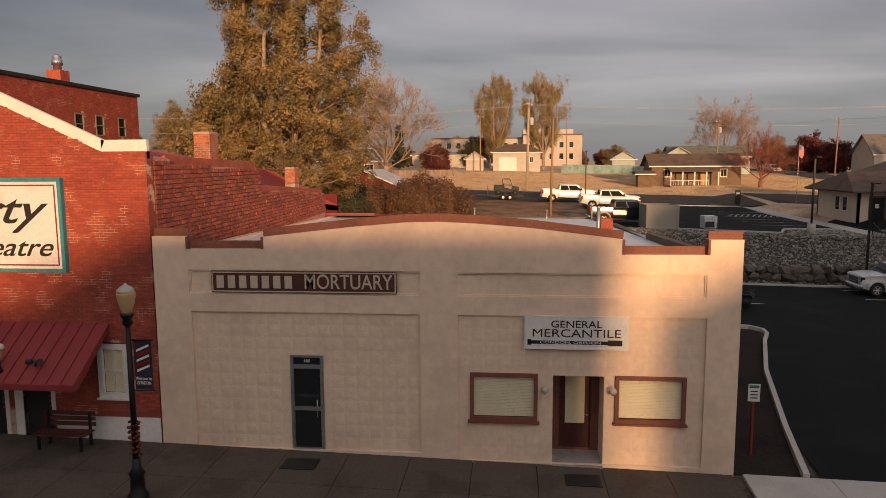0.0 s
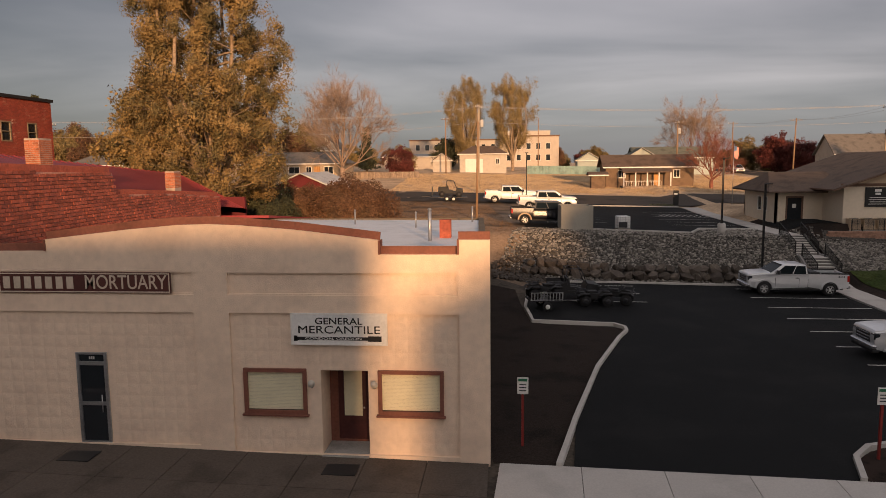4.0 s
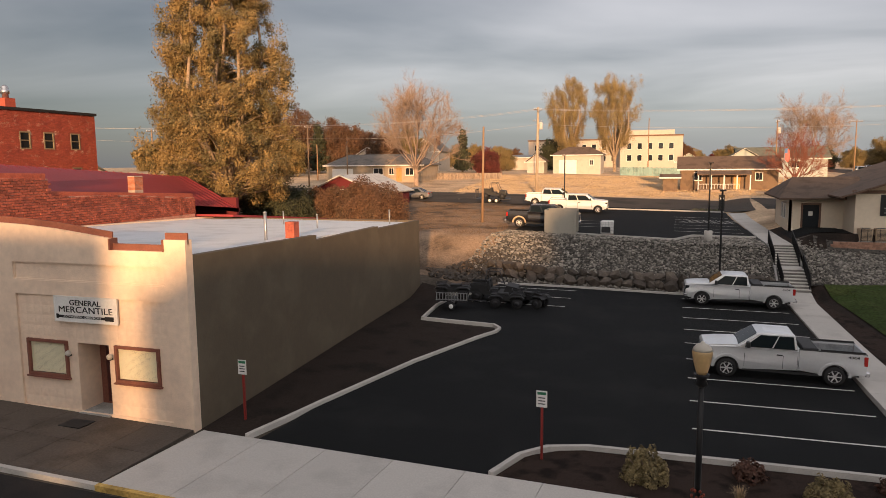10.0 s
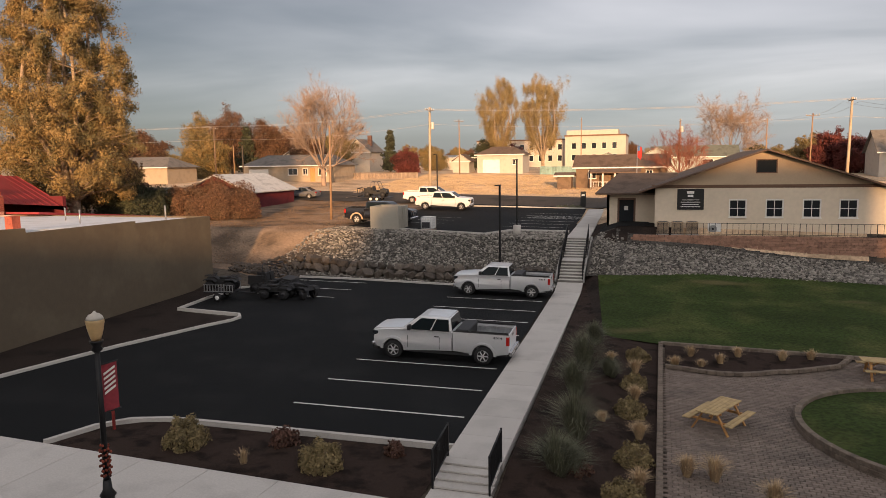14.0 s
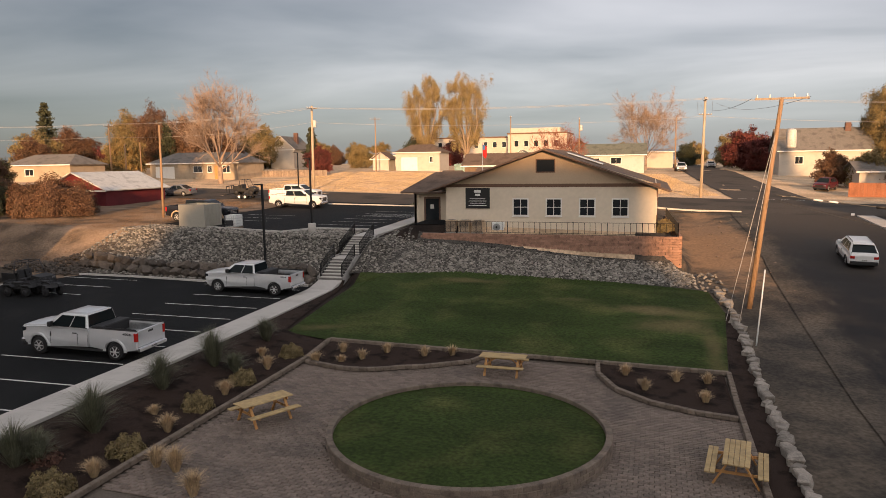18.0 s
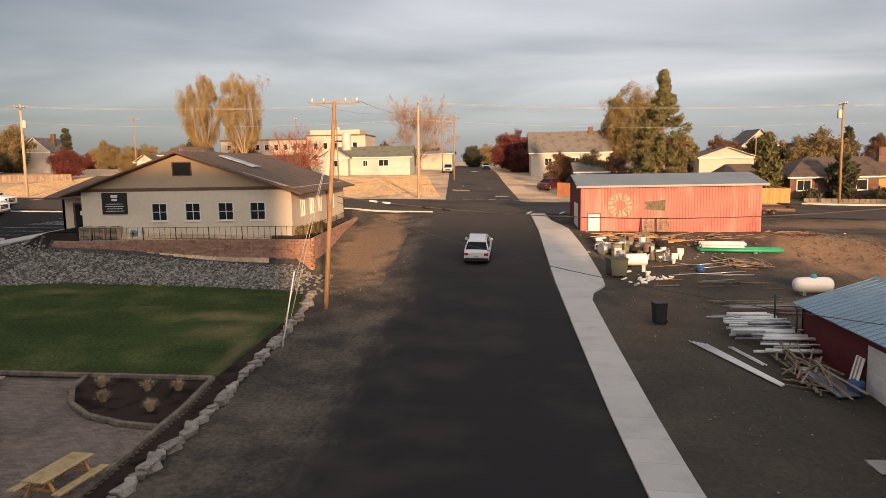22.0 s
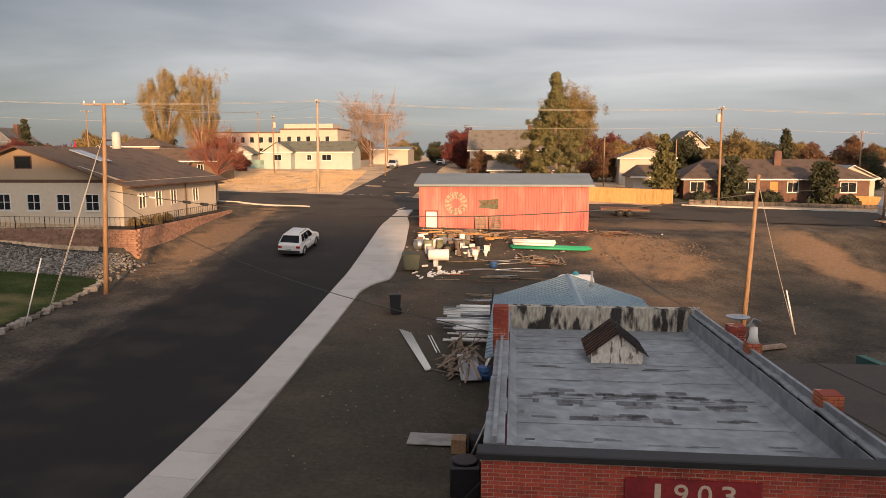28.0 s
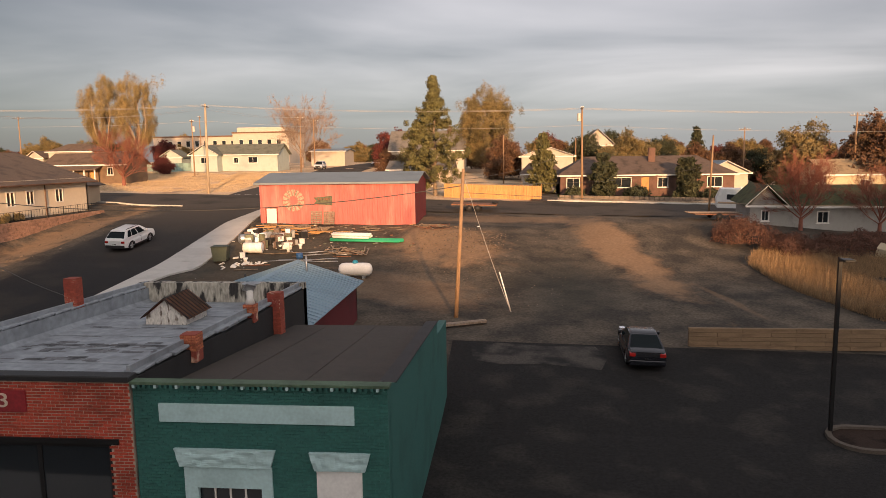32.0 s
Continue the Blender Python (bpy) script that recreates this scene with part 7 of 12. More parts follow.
def wheel_part(root, x, y, r, w, rim=ALLOY):
    s = 1 if y > 0 else -1
    t = part("wheel", lathe(nb(), [(r * 0.62, 0), (r * 0.94, 0.01), (r, 0.05), (r, w - 0.05), (r * 0.94, w - 0.01), (r * 0.62, w)], seg=20), RUBBER, root, "black tyre on alloy wheel", Matrix.Translation((x, y if s < 0 else y - w, r)) @ Matrix.Rotation(radians(-90), 4, "X"))
    zf = 0.012 if s < 0 else w - 0.012
    ring = [(q * r * math.cos(0.3142 * k), q * r * math.sin(0.3142 * k)) for q, ks in ((0.63, range(21)), (0.55, range(20, -1, -1))) for k in ks]
    part("rim", prism(nb(), ring, "z", zf - 0.012, zf + 0.012), rim, t)
    for k in range(6):
        a = k * math.pi / 3
        part("spoke", beam(nb(), (0, 0, zf), (r * 0.56 * math.cos(a), r * 0.56 * math.sin(a), zf), 0.055, 0.03), rim, t)
    zb = zf + 0.06 if s < 0 else zf - 0.06
    part("brake_disc", rod(nb(), (0, 0, zb - 0.01), (0, 0, zb + 0.01), r * 0.6, seg=16), BLACK_METAL, t)
    part("hub", rod(nb(), (0, 0, zf - 0.03), (0, 0, zf + 0.02), r * 0.16, seg=10), rim, t)
    return t


def greenhouse(root, xs, z0, z1, hw0, hw1, paint, rows, glass=CAR_GLASS):
    """Cabin: xs = (windscreen foot, roof front, roof rear, rear foot). rows: side window spans along the belt."""
    a, b, c, d = xs
    bm = nb()
    lo = [bm.verts.new(p) for p in ((a, -hw0, z0), (d, -hw0, z0), (d, hw0, z0), (a, hw0, z0))]
    hi = [bm.verts.new(p) for p in ((b, -hw1, z1), (c, -hw1, z1), (c, hw1, z1), (b, hw1, z1))]
    bm.faces.new(hi)
    for k in range(4):
        bm.faces.new((lo[k], lo[(k + 1) % 4], hi[(k + 1) % 4], hi[k]))
    bmesh.ops.recalc_face_normals(bm, faces=bm.faces[:])
    bmesh.ops.bevel(bm, geom=bm.edges[:], offset=0.055, segments=3, affect="EDGES")
    cab = soften(part("cabin", bm, paint, root))
    def at(u, v, s):
        x0, x1 = a + (b - a) * v, d + (c - d) * v
        hw = hw0 + (hw1 - hw0) * v
        return Vector((x0 + (x1 - x0) * u, s * (hw + 0.006), z0 + (z1 - z0) * v))
    for s in (-1, 1):
        for u0, u1 in rows:
            bm = nb()
            q = [bm.verts.new(at(u, v, s)) for u, v in ((u0, 0.06), (u1, 0.06), (u1, 0.86), (u0, 0.86))]
            bm.faces.new(q if s < 0 else q[::-1])
            part("side_window", bm, glass, cab)
    for (x0, x1, nm) in ((a, b, "windscreen"), (d, c, "rear_window")):
        e = -0.006 if nm == "windscreen" else 0.006
        bm = nb()
        q = []
        for v in (0.03, 0.93):
            x = x0 + (x1 - x0) * v + e
            hw = (hw0 + (hw1 - hw0) * v) * 0.91
            q.append((x, -hw, z0 + (z1 - z0) * v)); q.append((x, hw, z0 + (z1 - z0) * v))
        f = [bm.verts.new(p) for p in (q[0], q[1], q[3], q[2])]
        bm.faces.new(f)
        part(nm, bm, glass, cab)
    return cab


def curve_sides(bm, zs, ks):
    """Cuts a slab-sided body into courses and gives its flanks the swell of pressed steel."""
    for z in zs[1:-1]:
        bmesh.ops.bisect_plane(bm, geom=bm.verts[:] + bm.edges[:] + bm.faces[:], plane_co=(0, 0, z), plane_no=(0, 0, 1))
    for v in bm.verts:
        v.co.y *= float(np.interp(v.co.z, zs, ks))
    return bm


def soft_body(outline, hw, belt, nose=1.9, crown=0.035):
    bm = nb(); prism(bm, outline, "y", -hw, hw)
    es = [e for e in bm.edges if all(v.co.z > belt - 0.45 for v in e.verts) and abs(e.verts[0].co.y - e.verts[1].co.y) < 0.01]
    bmesh.ops.bevel(bm, geom=es, offset=0.07, segments=3, affect="EDGES")
    for y in (-0.62 * hw, -0.3 * hw, 0.0, 0.3 * hw, 0.62 * hw):
        bmesh.ops.bisect_plane(bm, geom=bm.verts[:] + bm.edges[:] + bm.faces[:], plane_co=(0, y, 0), plane_no=(0, 1, 0))
    k = belt / 1.36
    curve_sides(bm, [0.2, 0.50 * k, 0.62 * k, 0.80 * k, 0.98 * k, 1.12 * k, 1.24 * k, 1.40 * k], [0.955, 0.965, 0.985, 1.0, 1.0, 0.985, 0.965, 0.93])
    for v in bm.verts:
        if v.co.z > belt - 0.12:
            v.co.z += crown * (1 - (v.co.y / hw) ** 2)
        v.co.y *= 1 - 0.085 * max(0, (abs(v.co.x) - nose)) ** 1.4
    return bm


def pickup(paint, label, at, group="pickups", toolbox=False, crew=False, flare=None):
    root = thing("pickup_truck", label, "pickup truck", at, group)
    fw, rw, r = -2.08, 1.98, 0.50
    xe = 1.25 if crew else 0.62
    top = [(-3.02, 0.64), (-3.08, 0.98), (-3.07, 1.20), (-2.99, 1.285), (-2.5, 1.345), (-1.62, 1.40), (-1.40, 1.385), (xe, 1.385)]
    soften(part("front_body", soft_body(arch_outline(top, 0.42, [fw], r), 1.0, 1.36), paint, root), 32)
    cab = greenhouse(root, (-1.76, -0.90, xe - 0.14, xe - 0.03), 1.345, 1.96, 0.95, 0.82, paint, ((0.13, 0.575), (0.60, 0.95)))
    part("roof_panel", soft_dome(-0.80, xe - 0.22, 0.66, 1.93, 1.93), paint, cab)
    for s in (-1, 1):
        bm = nb(); prism(bm, arch_outline([(xe + 0.025, 1.385), (3.1, 1.385)], 0.45, [rw], r), "y", s * 0.985, s * 0.87)
        zs, ks = [0.3, 0.50, 0.62, 0.80, 0.98, 1.12, 1.24, 1.40], [0.955, 0.965, 0.985, 1.0, 1.0, 0.99, 0.975, 0.955]
        soften(part("bed_side", curve_sides(bm, zs, ks), paint, root), 32)
        part("bed_rail", box(nb(), xe + 0.03, min(s * 0.95, s * 0.84), 1.385, 3.1, max(s * 0.95, s * 0.84), 1.41, bevel=0.008), BLACK_PLASTIC, root)
        part("bed_inner", box(nb(), xe + 0.08, min(s * 0.80, s * 0.83), 0.76, 3.03, max(s * 0.80, s * 0.83), 1.30), GALV if toolbox else paint, root)
        part("wheel_box", box(nb(), rw - 0.55, min(s * 0.55, s * 0.80), 0.76, rw + 0.55, max(s * 0.55, s * 0.80), 1.0, bevel=0.06), GALV if toolbox else BLACK_PLASTIC, root)
        part("tail_lamp", box(nb(), 2.98, min(s * 0.99, s * 0.84), 0.93, 3.125, max(s * 0.99, s * 0.84), 1.31, bevel=0.015), RED_LAMP, root, "red tail lamp")
        part("head_lamp", box(nb(), -3.06, min(s * 0.90, s * 0.56), 0.90, -2.80, max(s * 0.90, s * 0.56), 1.20, bevel=0.03), GLASS, root, "dark headlight")
        part("lamp_bracket", box(nb(), -3.075, min(s * 0.88, s * 0.60), 1.10, -2.98, max(s * 0.88, s * 0.60), 1.18, bevel=0.01), CHROME, root)
        part("mirror", box(nb(), -1.38, min(s * 0.95, s * 1.20), 1.37, -1.22, max(s * 0.95, s * 1.20), 1.60, bevel=0.03), BLACK_PLASTIC, root)
        part("mirror_arm", box(nb(), -1.33, min(s * 0.92, s * 1.0), 1.38, -1.27, max(s * 0.92, s * 1.0), 1.44), BLACK_PLASTIC, root)
        part("door_handle", box(nb(), -0.20, min(s * 0.985, s * 1.012), 1.10, 0.02, max(s * 0.985, s * 1.012), 1.15, bevel=0.008), BLACK_PLASTIC, root)
        part("belt_strip", box(nb(), -1.40, min(s * 0.925, s * 0.952), 1.36, xe - 0.06, max(s * 0.925, s * 0.952), 1.385), BLACK_PLASTIC, root)
        for dx in (-1.42, 0.04, xe - 0.04):
            part("door_seam", box(nb(), dx, min(s * 0.96, s * 1.0025), 0.56, dx + 0.014, max(s * 0.96, s * 1.0025), 1.10), BLACK_PLASTIC, root)
        part("sill_trim", box(nb(), -1.5, min(s * 0.85, s * 0.962), 0.36, 1.42, max(s * 0.85, s * 0.962), 0.45, bevel=0.01), BLACK_PLASTIC, root)
        for wx in (fw, rw):
            out_ = [(wx + (r + 0.10) * math.cos(math.pi * i / 14), 0.42 + (r + 0.10) * math.sin(math.pi * i / 14)) for i in range(15)]
            inn = [(wx + (r - 0.02) * math.cos(math.pi * i / 14), 0.42 + (r - 0.02) * math.sin(math.pi * i / 14)) for i in range(14, -1, -1)]
            deep = [(wx + (r - 0.06) * math.cos(math.pi * i / 10), 0.42 + (r - 0.06) * math.sin(math.pi * i / 10)) for i in range(11)]
            mid = [(wx + (r - 0.01) * math.cos(math.pi * i / 10), 0.42 + (r - 0.01) * math.sin(math.pi * i / 10)) for i in range(10, -1, -1)]
            part("arch_liner", prism(nb(), deep + mid, "y", min(s * 0.5, s * 0.97), max(s * 0.5, s * 0.97)), BLACK_PLASTIC, root)
            bm = prism(nb(), out_ + inn, "y", min(s * 0.96, s * 1.03), max(s * 0.96, s * 1.03))
            bmesh.ops.bevel(bm, geom=[e for e in bm.edges if all(abs(v.co.y) > 1.0 for v in e.verts)], offset=0.028, segments=2, affect="EDGES")
            soften(part("wheel_arch", bm, flare or paint, root), 50)
    part("hood_dome", soft_dome(-2.86, -1.74, 0.46, 1.30, 1.375), paint, root)
    part("tailgate", box(nb(), 3.04, -0.84, 0.66, 3.11, 0.84, 1.395, bevel=0.02), paint, root)
    part("tailgate_handle", box(nb(), 3.105, -0.16, 1.20, 3.125, 0.16, 1.29, bevel=0.006), BLACK_PLASTIC, root)
    part("bed_floor", box(nb(), xe + 0.03, -0.87, 0.70, 3.04, 0.87, 0.76), GALV if toolbox else BLACK_PLASTIC, root)
    part("bed_front", box(nb(), xe + 0.03, -0.87, 0.76, xe + 0.08, 0.87, 1.38), paint, root)
    part("rear_bumper", box(nb(), 3.08, -0.92, 0.48, 3.26, 0.92, 0.66, bevel=0.03), CHROME, root)
    part("front_bumper", box(nb(), -3.14, -0.93, 0.46, -2.9, 0.93, 0.68, bevel=0.05), CHROME, root)
    part("lower_lip", box(nb(), -3.08, -0.88, 0.34, -2.8, 0.88, 0.46, bevel=0.02), BLACK_PLASTIC, root)
    gr = part("grille", box(nb(), -3.09, -0.56, 0.74, -2.96, 0.56, 1.18, bevel=0.03), BLACK_PLASTIC, root)
    for k in range(3):
        part("grille_bar", box(nb(), -3.105, -0.54, 0.82 + 0.13 * k, -3.085, 0.54, 0.87 + 0.13 * k, bevel=0.006), CHROME, gr)
    part("chassis", box(nb(), -2.7, -0.62, 0.36, 2.95, 0.62, 0.60), BLACK_PLASTIC, root)
    for i in range(3):
        part("plate_bar", box(nb(), 3.262, -0.16 + 0.12 * i, 0.54, 3.27, -0.08 + 0.12 * i, 0.60), DARK_METAL, root)
    if toolbox:
        part("tool_box", box(nb(), xe + 0.12, -0.93, 1.02, xe + 0.72, 0.93, 1.50, bevel=0.04), BLACK_PLASTIC, root, "black bed tool box")
        text_part("badge", "4X4", 0.15, pose(2.62, -0.972, 1.24, 90), DARK_METAL, root, "dark badge", width=0.42)
        for s in (-1, 1):
            part("rack_rail", box(nb(), xe + 0.8, min(s * 0.86, s * 0.90), 1.41, 3.05, max(s * 0.86, s * 0.90), 1.47), BLACK_PLASTIC, root)
    for wx in (fw, rw):
        for s in (-1, 1):
            wheel_part(root, wx, s * 1.0, 0.41, 0.28)
    return root


def soft_dome(x0, x1, hw, z0, z1):
    """A low raised panel that falls off to its sides."""
    bm = nb(); rows = []
    for i in range(7):
        u = i / 6
        x, z = x0 + (x1 - x0) * u, z0 + (z1 - z0) * u ** 0.8 + 0.035
        h = 0.035 * min(1.0, 6 * u, 6 * (1 - u) + 0.3)
        rows.append([bm.verts.new((x, hw * k / 5, z - 0.03 + h * (1 - (abs(k) / 5) ** 4))) for k in range(-5, 6)])
    for a, b in zip(rows, rows[1:]):
        for k in range(10):
            bm.faces.new((a[k], b[k], b[k + 1], a[k + 1])).smooth = True
    bmesh.ops.recalc_face_normals(bm, faces=bm.faces[:])
    return bm


def car(name, paint, label, category, at, L=4.6, H=1.65, suv=True, group=""):
    root = thing(name, label, category, at, group)
    f, b = -L / 2, L / 2
    fw, rw, r = f + 0.9, b - 0.95, 0.37 if suv else 0.34
    belt = 1.05 if suv else 0.92
    if suv:
        top = [(f, 0.55), (f - 0.01, 0.75), (f + 0.08, 0.92), (f + 0.35, 1.00), (f + 1.1, belt + 0.03), (b - 0.35, belt + 0.09), (b - 0.10, belt + 0.04), (b, 0.92), (b - 0.02, 0.6)]
        gh = (f + 0.92, f + 1.82, b - 0.75, b - 0.10)
        rows = ((0.15, 0.42), (0.44, 0.69), (0.71, 0.88))
    else:
        top = [(f, 0.5), (f + 0.04, 0.66), (f + 0.18, 0.76), (f + 0.6, 0.83), (f + 1.35, belt), (b - 0.75, belt + 0.04), (b - 0.18, 0.97), (b - 0.04, 0.92), (b, 0.7)]
        gh = (f + 1.15, f + 2.0, b - 1.45, b - 0.50)
        rows = ((0.14, 0.48), (0.51, 0.84))
    soften(part("body", soft_body(arch_outline(top, 0.26, [fw, rw], r + 0.05), 0.92, belt, L / 2 - 0.9, 0.02), paint, root), 32)
    greenhouse(root, gh, belt + 0.01, H, 0.85, 0.64, paint, rows)
    for s in (-1, 1):
        part("tail_lamp", box(nb(), b - 0.22, min(s * 0.55, s * 0.83), 0.72, b + 0.015, max(s * 0.55, s * 0.83), 0.90, bevel=0.02), RED_LAMP, root, "red tail lamp")
        part("head_lamp", box(nb(), f - 0.01, min(s * 0.5, s * 0.80), 0.66, f + 0.3, max(s * 0.5, s * 0.80), 0.80, bevel=0.02), CHROME, root, "headlight")
        part("mirror", box(nb(), gh[0] + 0.35, min(s * 0.86, s * 1.02), belt - 0.02, gh[0] + 0.5, max(s * 0.86, s * 1.02), belt + 0.16, bevel=0.03), paint, root)
        part("sill_trim", box(nb(), fw + r + 0.08, min(s * 0.84, s * 0.905), 0.24, rw - r - 0.08, max(s * 0.84, s * 0.905), 0.36), BLACK_PLASTIC, root)
        if suv:
            for wx in (fw, rw):
                ring_ = [(wx + (r + 0.11) * math.cos(math.pi * i / 12), 0.28 + (r + 0.11) * math.sin(math.pi * i / 12)) for i in range(13)]
                ring_ += [(wx + (r + 0.035) * math.cos(math.pi * i / 12), 0.28 + (r + 0.035) * math.sin(math.pi * i / 12)) for i in range(12, -1, -1)]
                part("arch_trim", prism(nb(), ring_, "y", min(s * 0.86, s * 0.925), max(s * 0.86, s * 0.925)), BLACK_PLASTIC, root)
            part("door_seam", box(nb(), -0.05, min(s * 0.88, s * 0.923), 0.42, -0.035, max(s * 0.88, s * 0.923), 0.9), BLACK_PLASTIC, root)
            part("door_handle", box(nb(), 0.0, min(s * 0.90, s * 0.94), 0.88, 0.2, max(s * 0.90, s * 0.94), 0.92), paint, root)
            part("roof_rail", rod(nb(), (gh[1] + 0.1, s * 0.6, H + 0.04), (gh[2] - 0.1, s * 0.6, H + 0.04), 0.02, seg=6), DARK_METAL, root)
        for wx in (fw, rw):
            wheel_part(root, wx, s * 0.89, r, 0.22)
    part("rear_bumper", box(nb(), b - 0.1, -0.82, 0.30, b + 0.04, 0.82, 0.55, bevel=0.03), BLACK_PLASTIC if suv else paint, root)
    part("front_bumper", box(nb(), f - 0.05, -0.82, 0.28, f + 0.1, 0.82, 0.5, bevel=0.03), BLACK_PLASTIC, root)
    part("chassis", box(nb(), f + 0.3, -0.6, 0.2, b - 0.3, 0.6, 0.4), BLACK_PLASTIC, root)
    part("grille", box(nb(), f - 0.03, -0.5, 0.55, f + 0.1, 0.5, 0.78, bevel=0.02), BLACK_PLASTIC, root)
    if suv:
        part("roof_spoiler", prism(nb(), [(gh[2] - 0.1, H - 0.02), (gh[2] + 0.22, H - 0.06), (gh[2] + 0.2, H - 0.10), (gh[2] - 0.02, H - 0.08)], "y", -0.60, 0.60), paint, root)
    for i in range(3):
        part("plate_bar", box(nb(), b + 0.042, -0.14 + 0.11 * i, 0.62, b + 0.05, -0.07 + 0.11 * i, 0.68), DARK_METAL, root)
    return root


def on(x, y, yaw=0.0, dz=0.03):
    """A pose on the ground, tilted with its slope along x and y."""
    e = 1.0
    sx = (ground(x + e, y) - ground(x - e, y)) / (2 * e)
    sy = (ground(x, y + e) - ground(x, y - e)) / (2 * e)
    n = Vector((-sx, -sy, 1)).normalized()
    return Matrix.Translation((x, y, ground(x, y) + dz)) @ Vector((0, 0, 1)).rotation_difference(n).to_matrix().to_4x4() @ Matrix.Rotation(radians(yaw), 4, "Z")


pickup(SILVER, "silver extended-cab pickup truck with black tool box on asphalt", on(24.25, 31.2, 2.0) @ Matrix.Scale(0.97, 4), toolbox=True)
pickup(SILVER, "silver pickup truck parked below the stone bank", on(23.8, 45.2, 2.0) @ Matrix.Scale(0.97, 4), toolbox=True)
pickup(WHITE_PAINT, "white pickup truck in the upper car park", on(10.4, 76.4, 183), crew=True)
pickup(WHITE_PAINT, "white pickup truck parked along the upper street", on(6.6, 82.8, 183), crew=True)
pickup(BLACK_PAINT, "black pickup truck with tan wheel arches beside the grey cabinets", on(9.5, 60.2, 183), crew=True, flare=TAN)
car("suv_car", WHITE_PAINT, "white compact suv on the side street", "car", on(61.6, 60.2, -92), suv=True)
car("sedan_car", BLACK_PAINT, "black sedan parked on asphalt", "car", on(99.2, 38.8, -92) @ Matrix.Scale(0.97, 4), L=4.6, H=1.42, suv=False)
car("sedan_car", mat("grey car paint", (0.20, 0.20, 0.21), 0.3, 0.5, bump=0), "grey car beside the red barn", "car", on(-11.6, 84.6, 5), L=4.5, H=1.42, suv=False)
car("suv_car", mat("grey car paint", (0.20, 0.20, 0.21), 0.3, 0.5, bump=0), "grey suv in the driveway of the brick house", "car", on(98.6, 104, 80), suv=True)
car("suv_car", mat("maroon car paint", (0.10, 0.015, 0.02), 0.3, 0.3, bump=0), "maroon suv under the carport", "car", on(70.5, 112, 60), suv=True)
car("suv_car", SILVER, "silver car parked on the northern street", "car", on(53.3, 150, 92), suv=True)
car("sedan_car", WHITE_PAINT, "white car parked on the northern street", "car", on(60.5, 175, 92), L=4.6, H=1.42, suv=False)

# ---- plants ----
def quads(name, centres, normals, sizes, material, parent, label="", aspect=1.6):
    """Leaves: one small kinked quad for each centre."""
    n = len(centres)
    c = np.asarray(centres); d = np.asarray(normals)
    d = d / np.maximum(np.linalg.norm(d, axis=1, keepdims=True), 1e-6)
    ref = np.where(np.abs(d[:, 2:3]) > 0.9, [[1.0, 0, 0]], [[0, 0, 1.0]])
    u = np.cross(d, ref); u /= np.maximum(np.linalg.norm(u, axis=1, keepdims=True), 1e-6)
    v = np.cross(d, u)
    a = np.random.default_rng(n).random((n, 1)) * 6.283
    u, v = u * np.cos(a) + v * np.sin(a), v * np.cos(a) - u * np.sin(a)
    s = np.asarray(sizes).reshape(-1, 1)
    p = np.stack([c - u * s * aspect * 0.5, c + v * s * 0.5 + d * s * 0.15, c + u * s * aspect * 0.5, c - v * s * 0.5 + d * s * 0.15], 1).reshape(-1, 3)
    me = bpy.data.meshes.new(name)
    me.from_pydata(p.tolist(), [], np.arange(4 * n).reshape(-1, 4).tolist())
    me.materials.append(material)
    ob = new(name, me)
    ob.parent = parent
    return tagged(ob, label)


def branch(bm, p, d, length, r, depth, rng, tips, spread=0.55, up=0.12, kids=3, seg=6):
    p, d = Vector(p), Vector(d).normalized()
    mid = p + d * length * 0.55 + Vector(rng.normal(0, 0.05 * length, 3).tolist())
    end = mid + (d + Vector((0, 0, up))).normalized() * length * 0.5
    rod(bm, p, mid, r, r * 0.8, seg, cap=False); rod(bm, mid, end, r * 0.8, r * 0.55, seg, cap=False)
    if depth == 0:
        tips.append((end, (end - mid).normalized())); return
    for k in range(kids):
        a = Vector(rng.normal(0, spread, 3).tolist())
        nd = (d + a + Vector((0, 0, up))).normalized()
        st = mid.lerp(end, rng.random()) if k else end
        branch(bm, st, nd, length * (0.58 + 0.22 * rng.random()), r * 0.5, depth - 1, rng, tips, spread, up, kids, max(4, seg - 1))


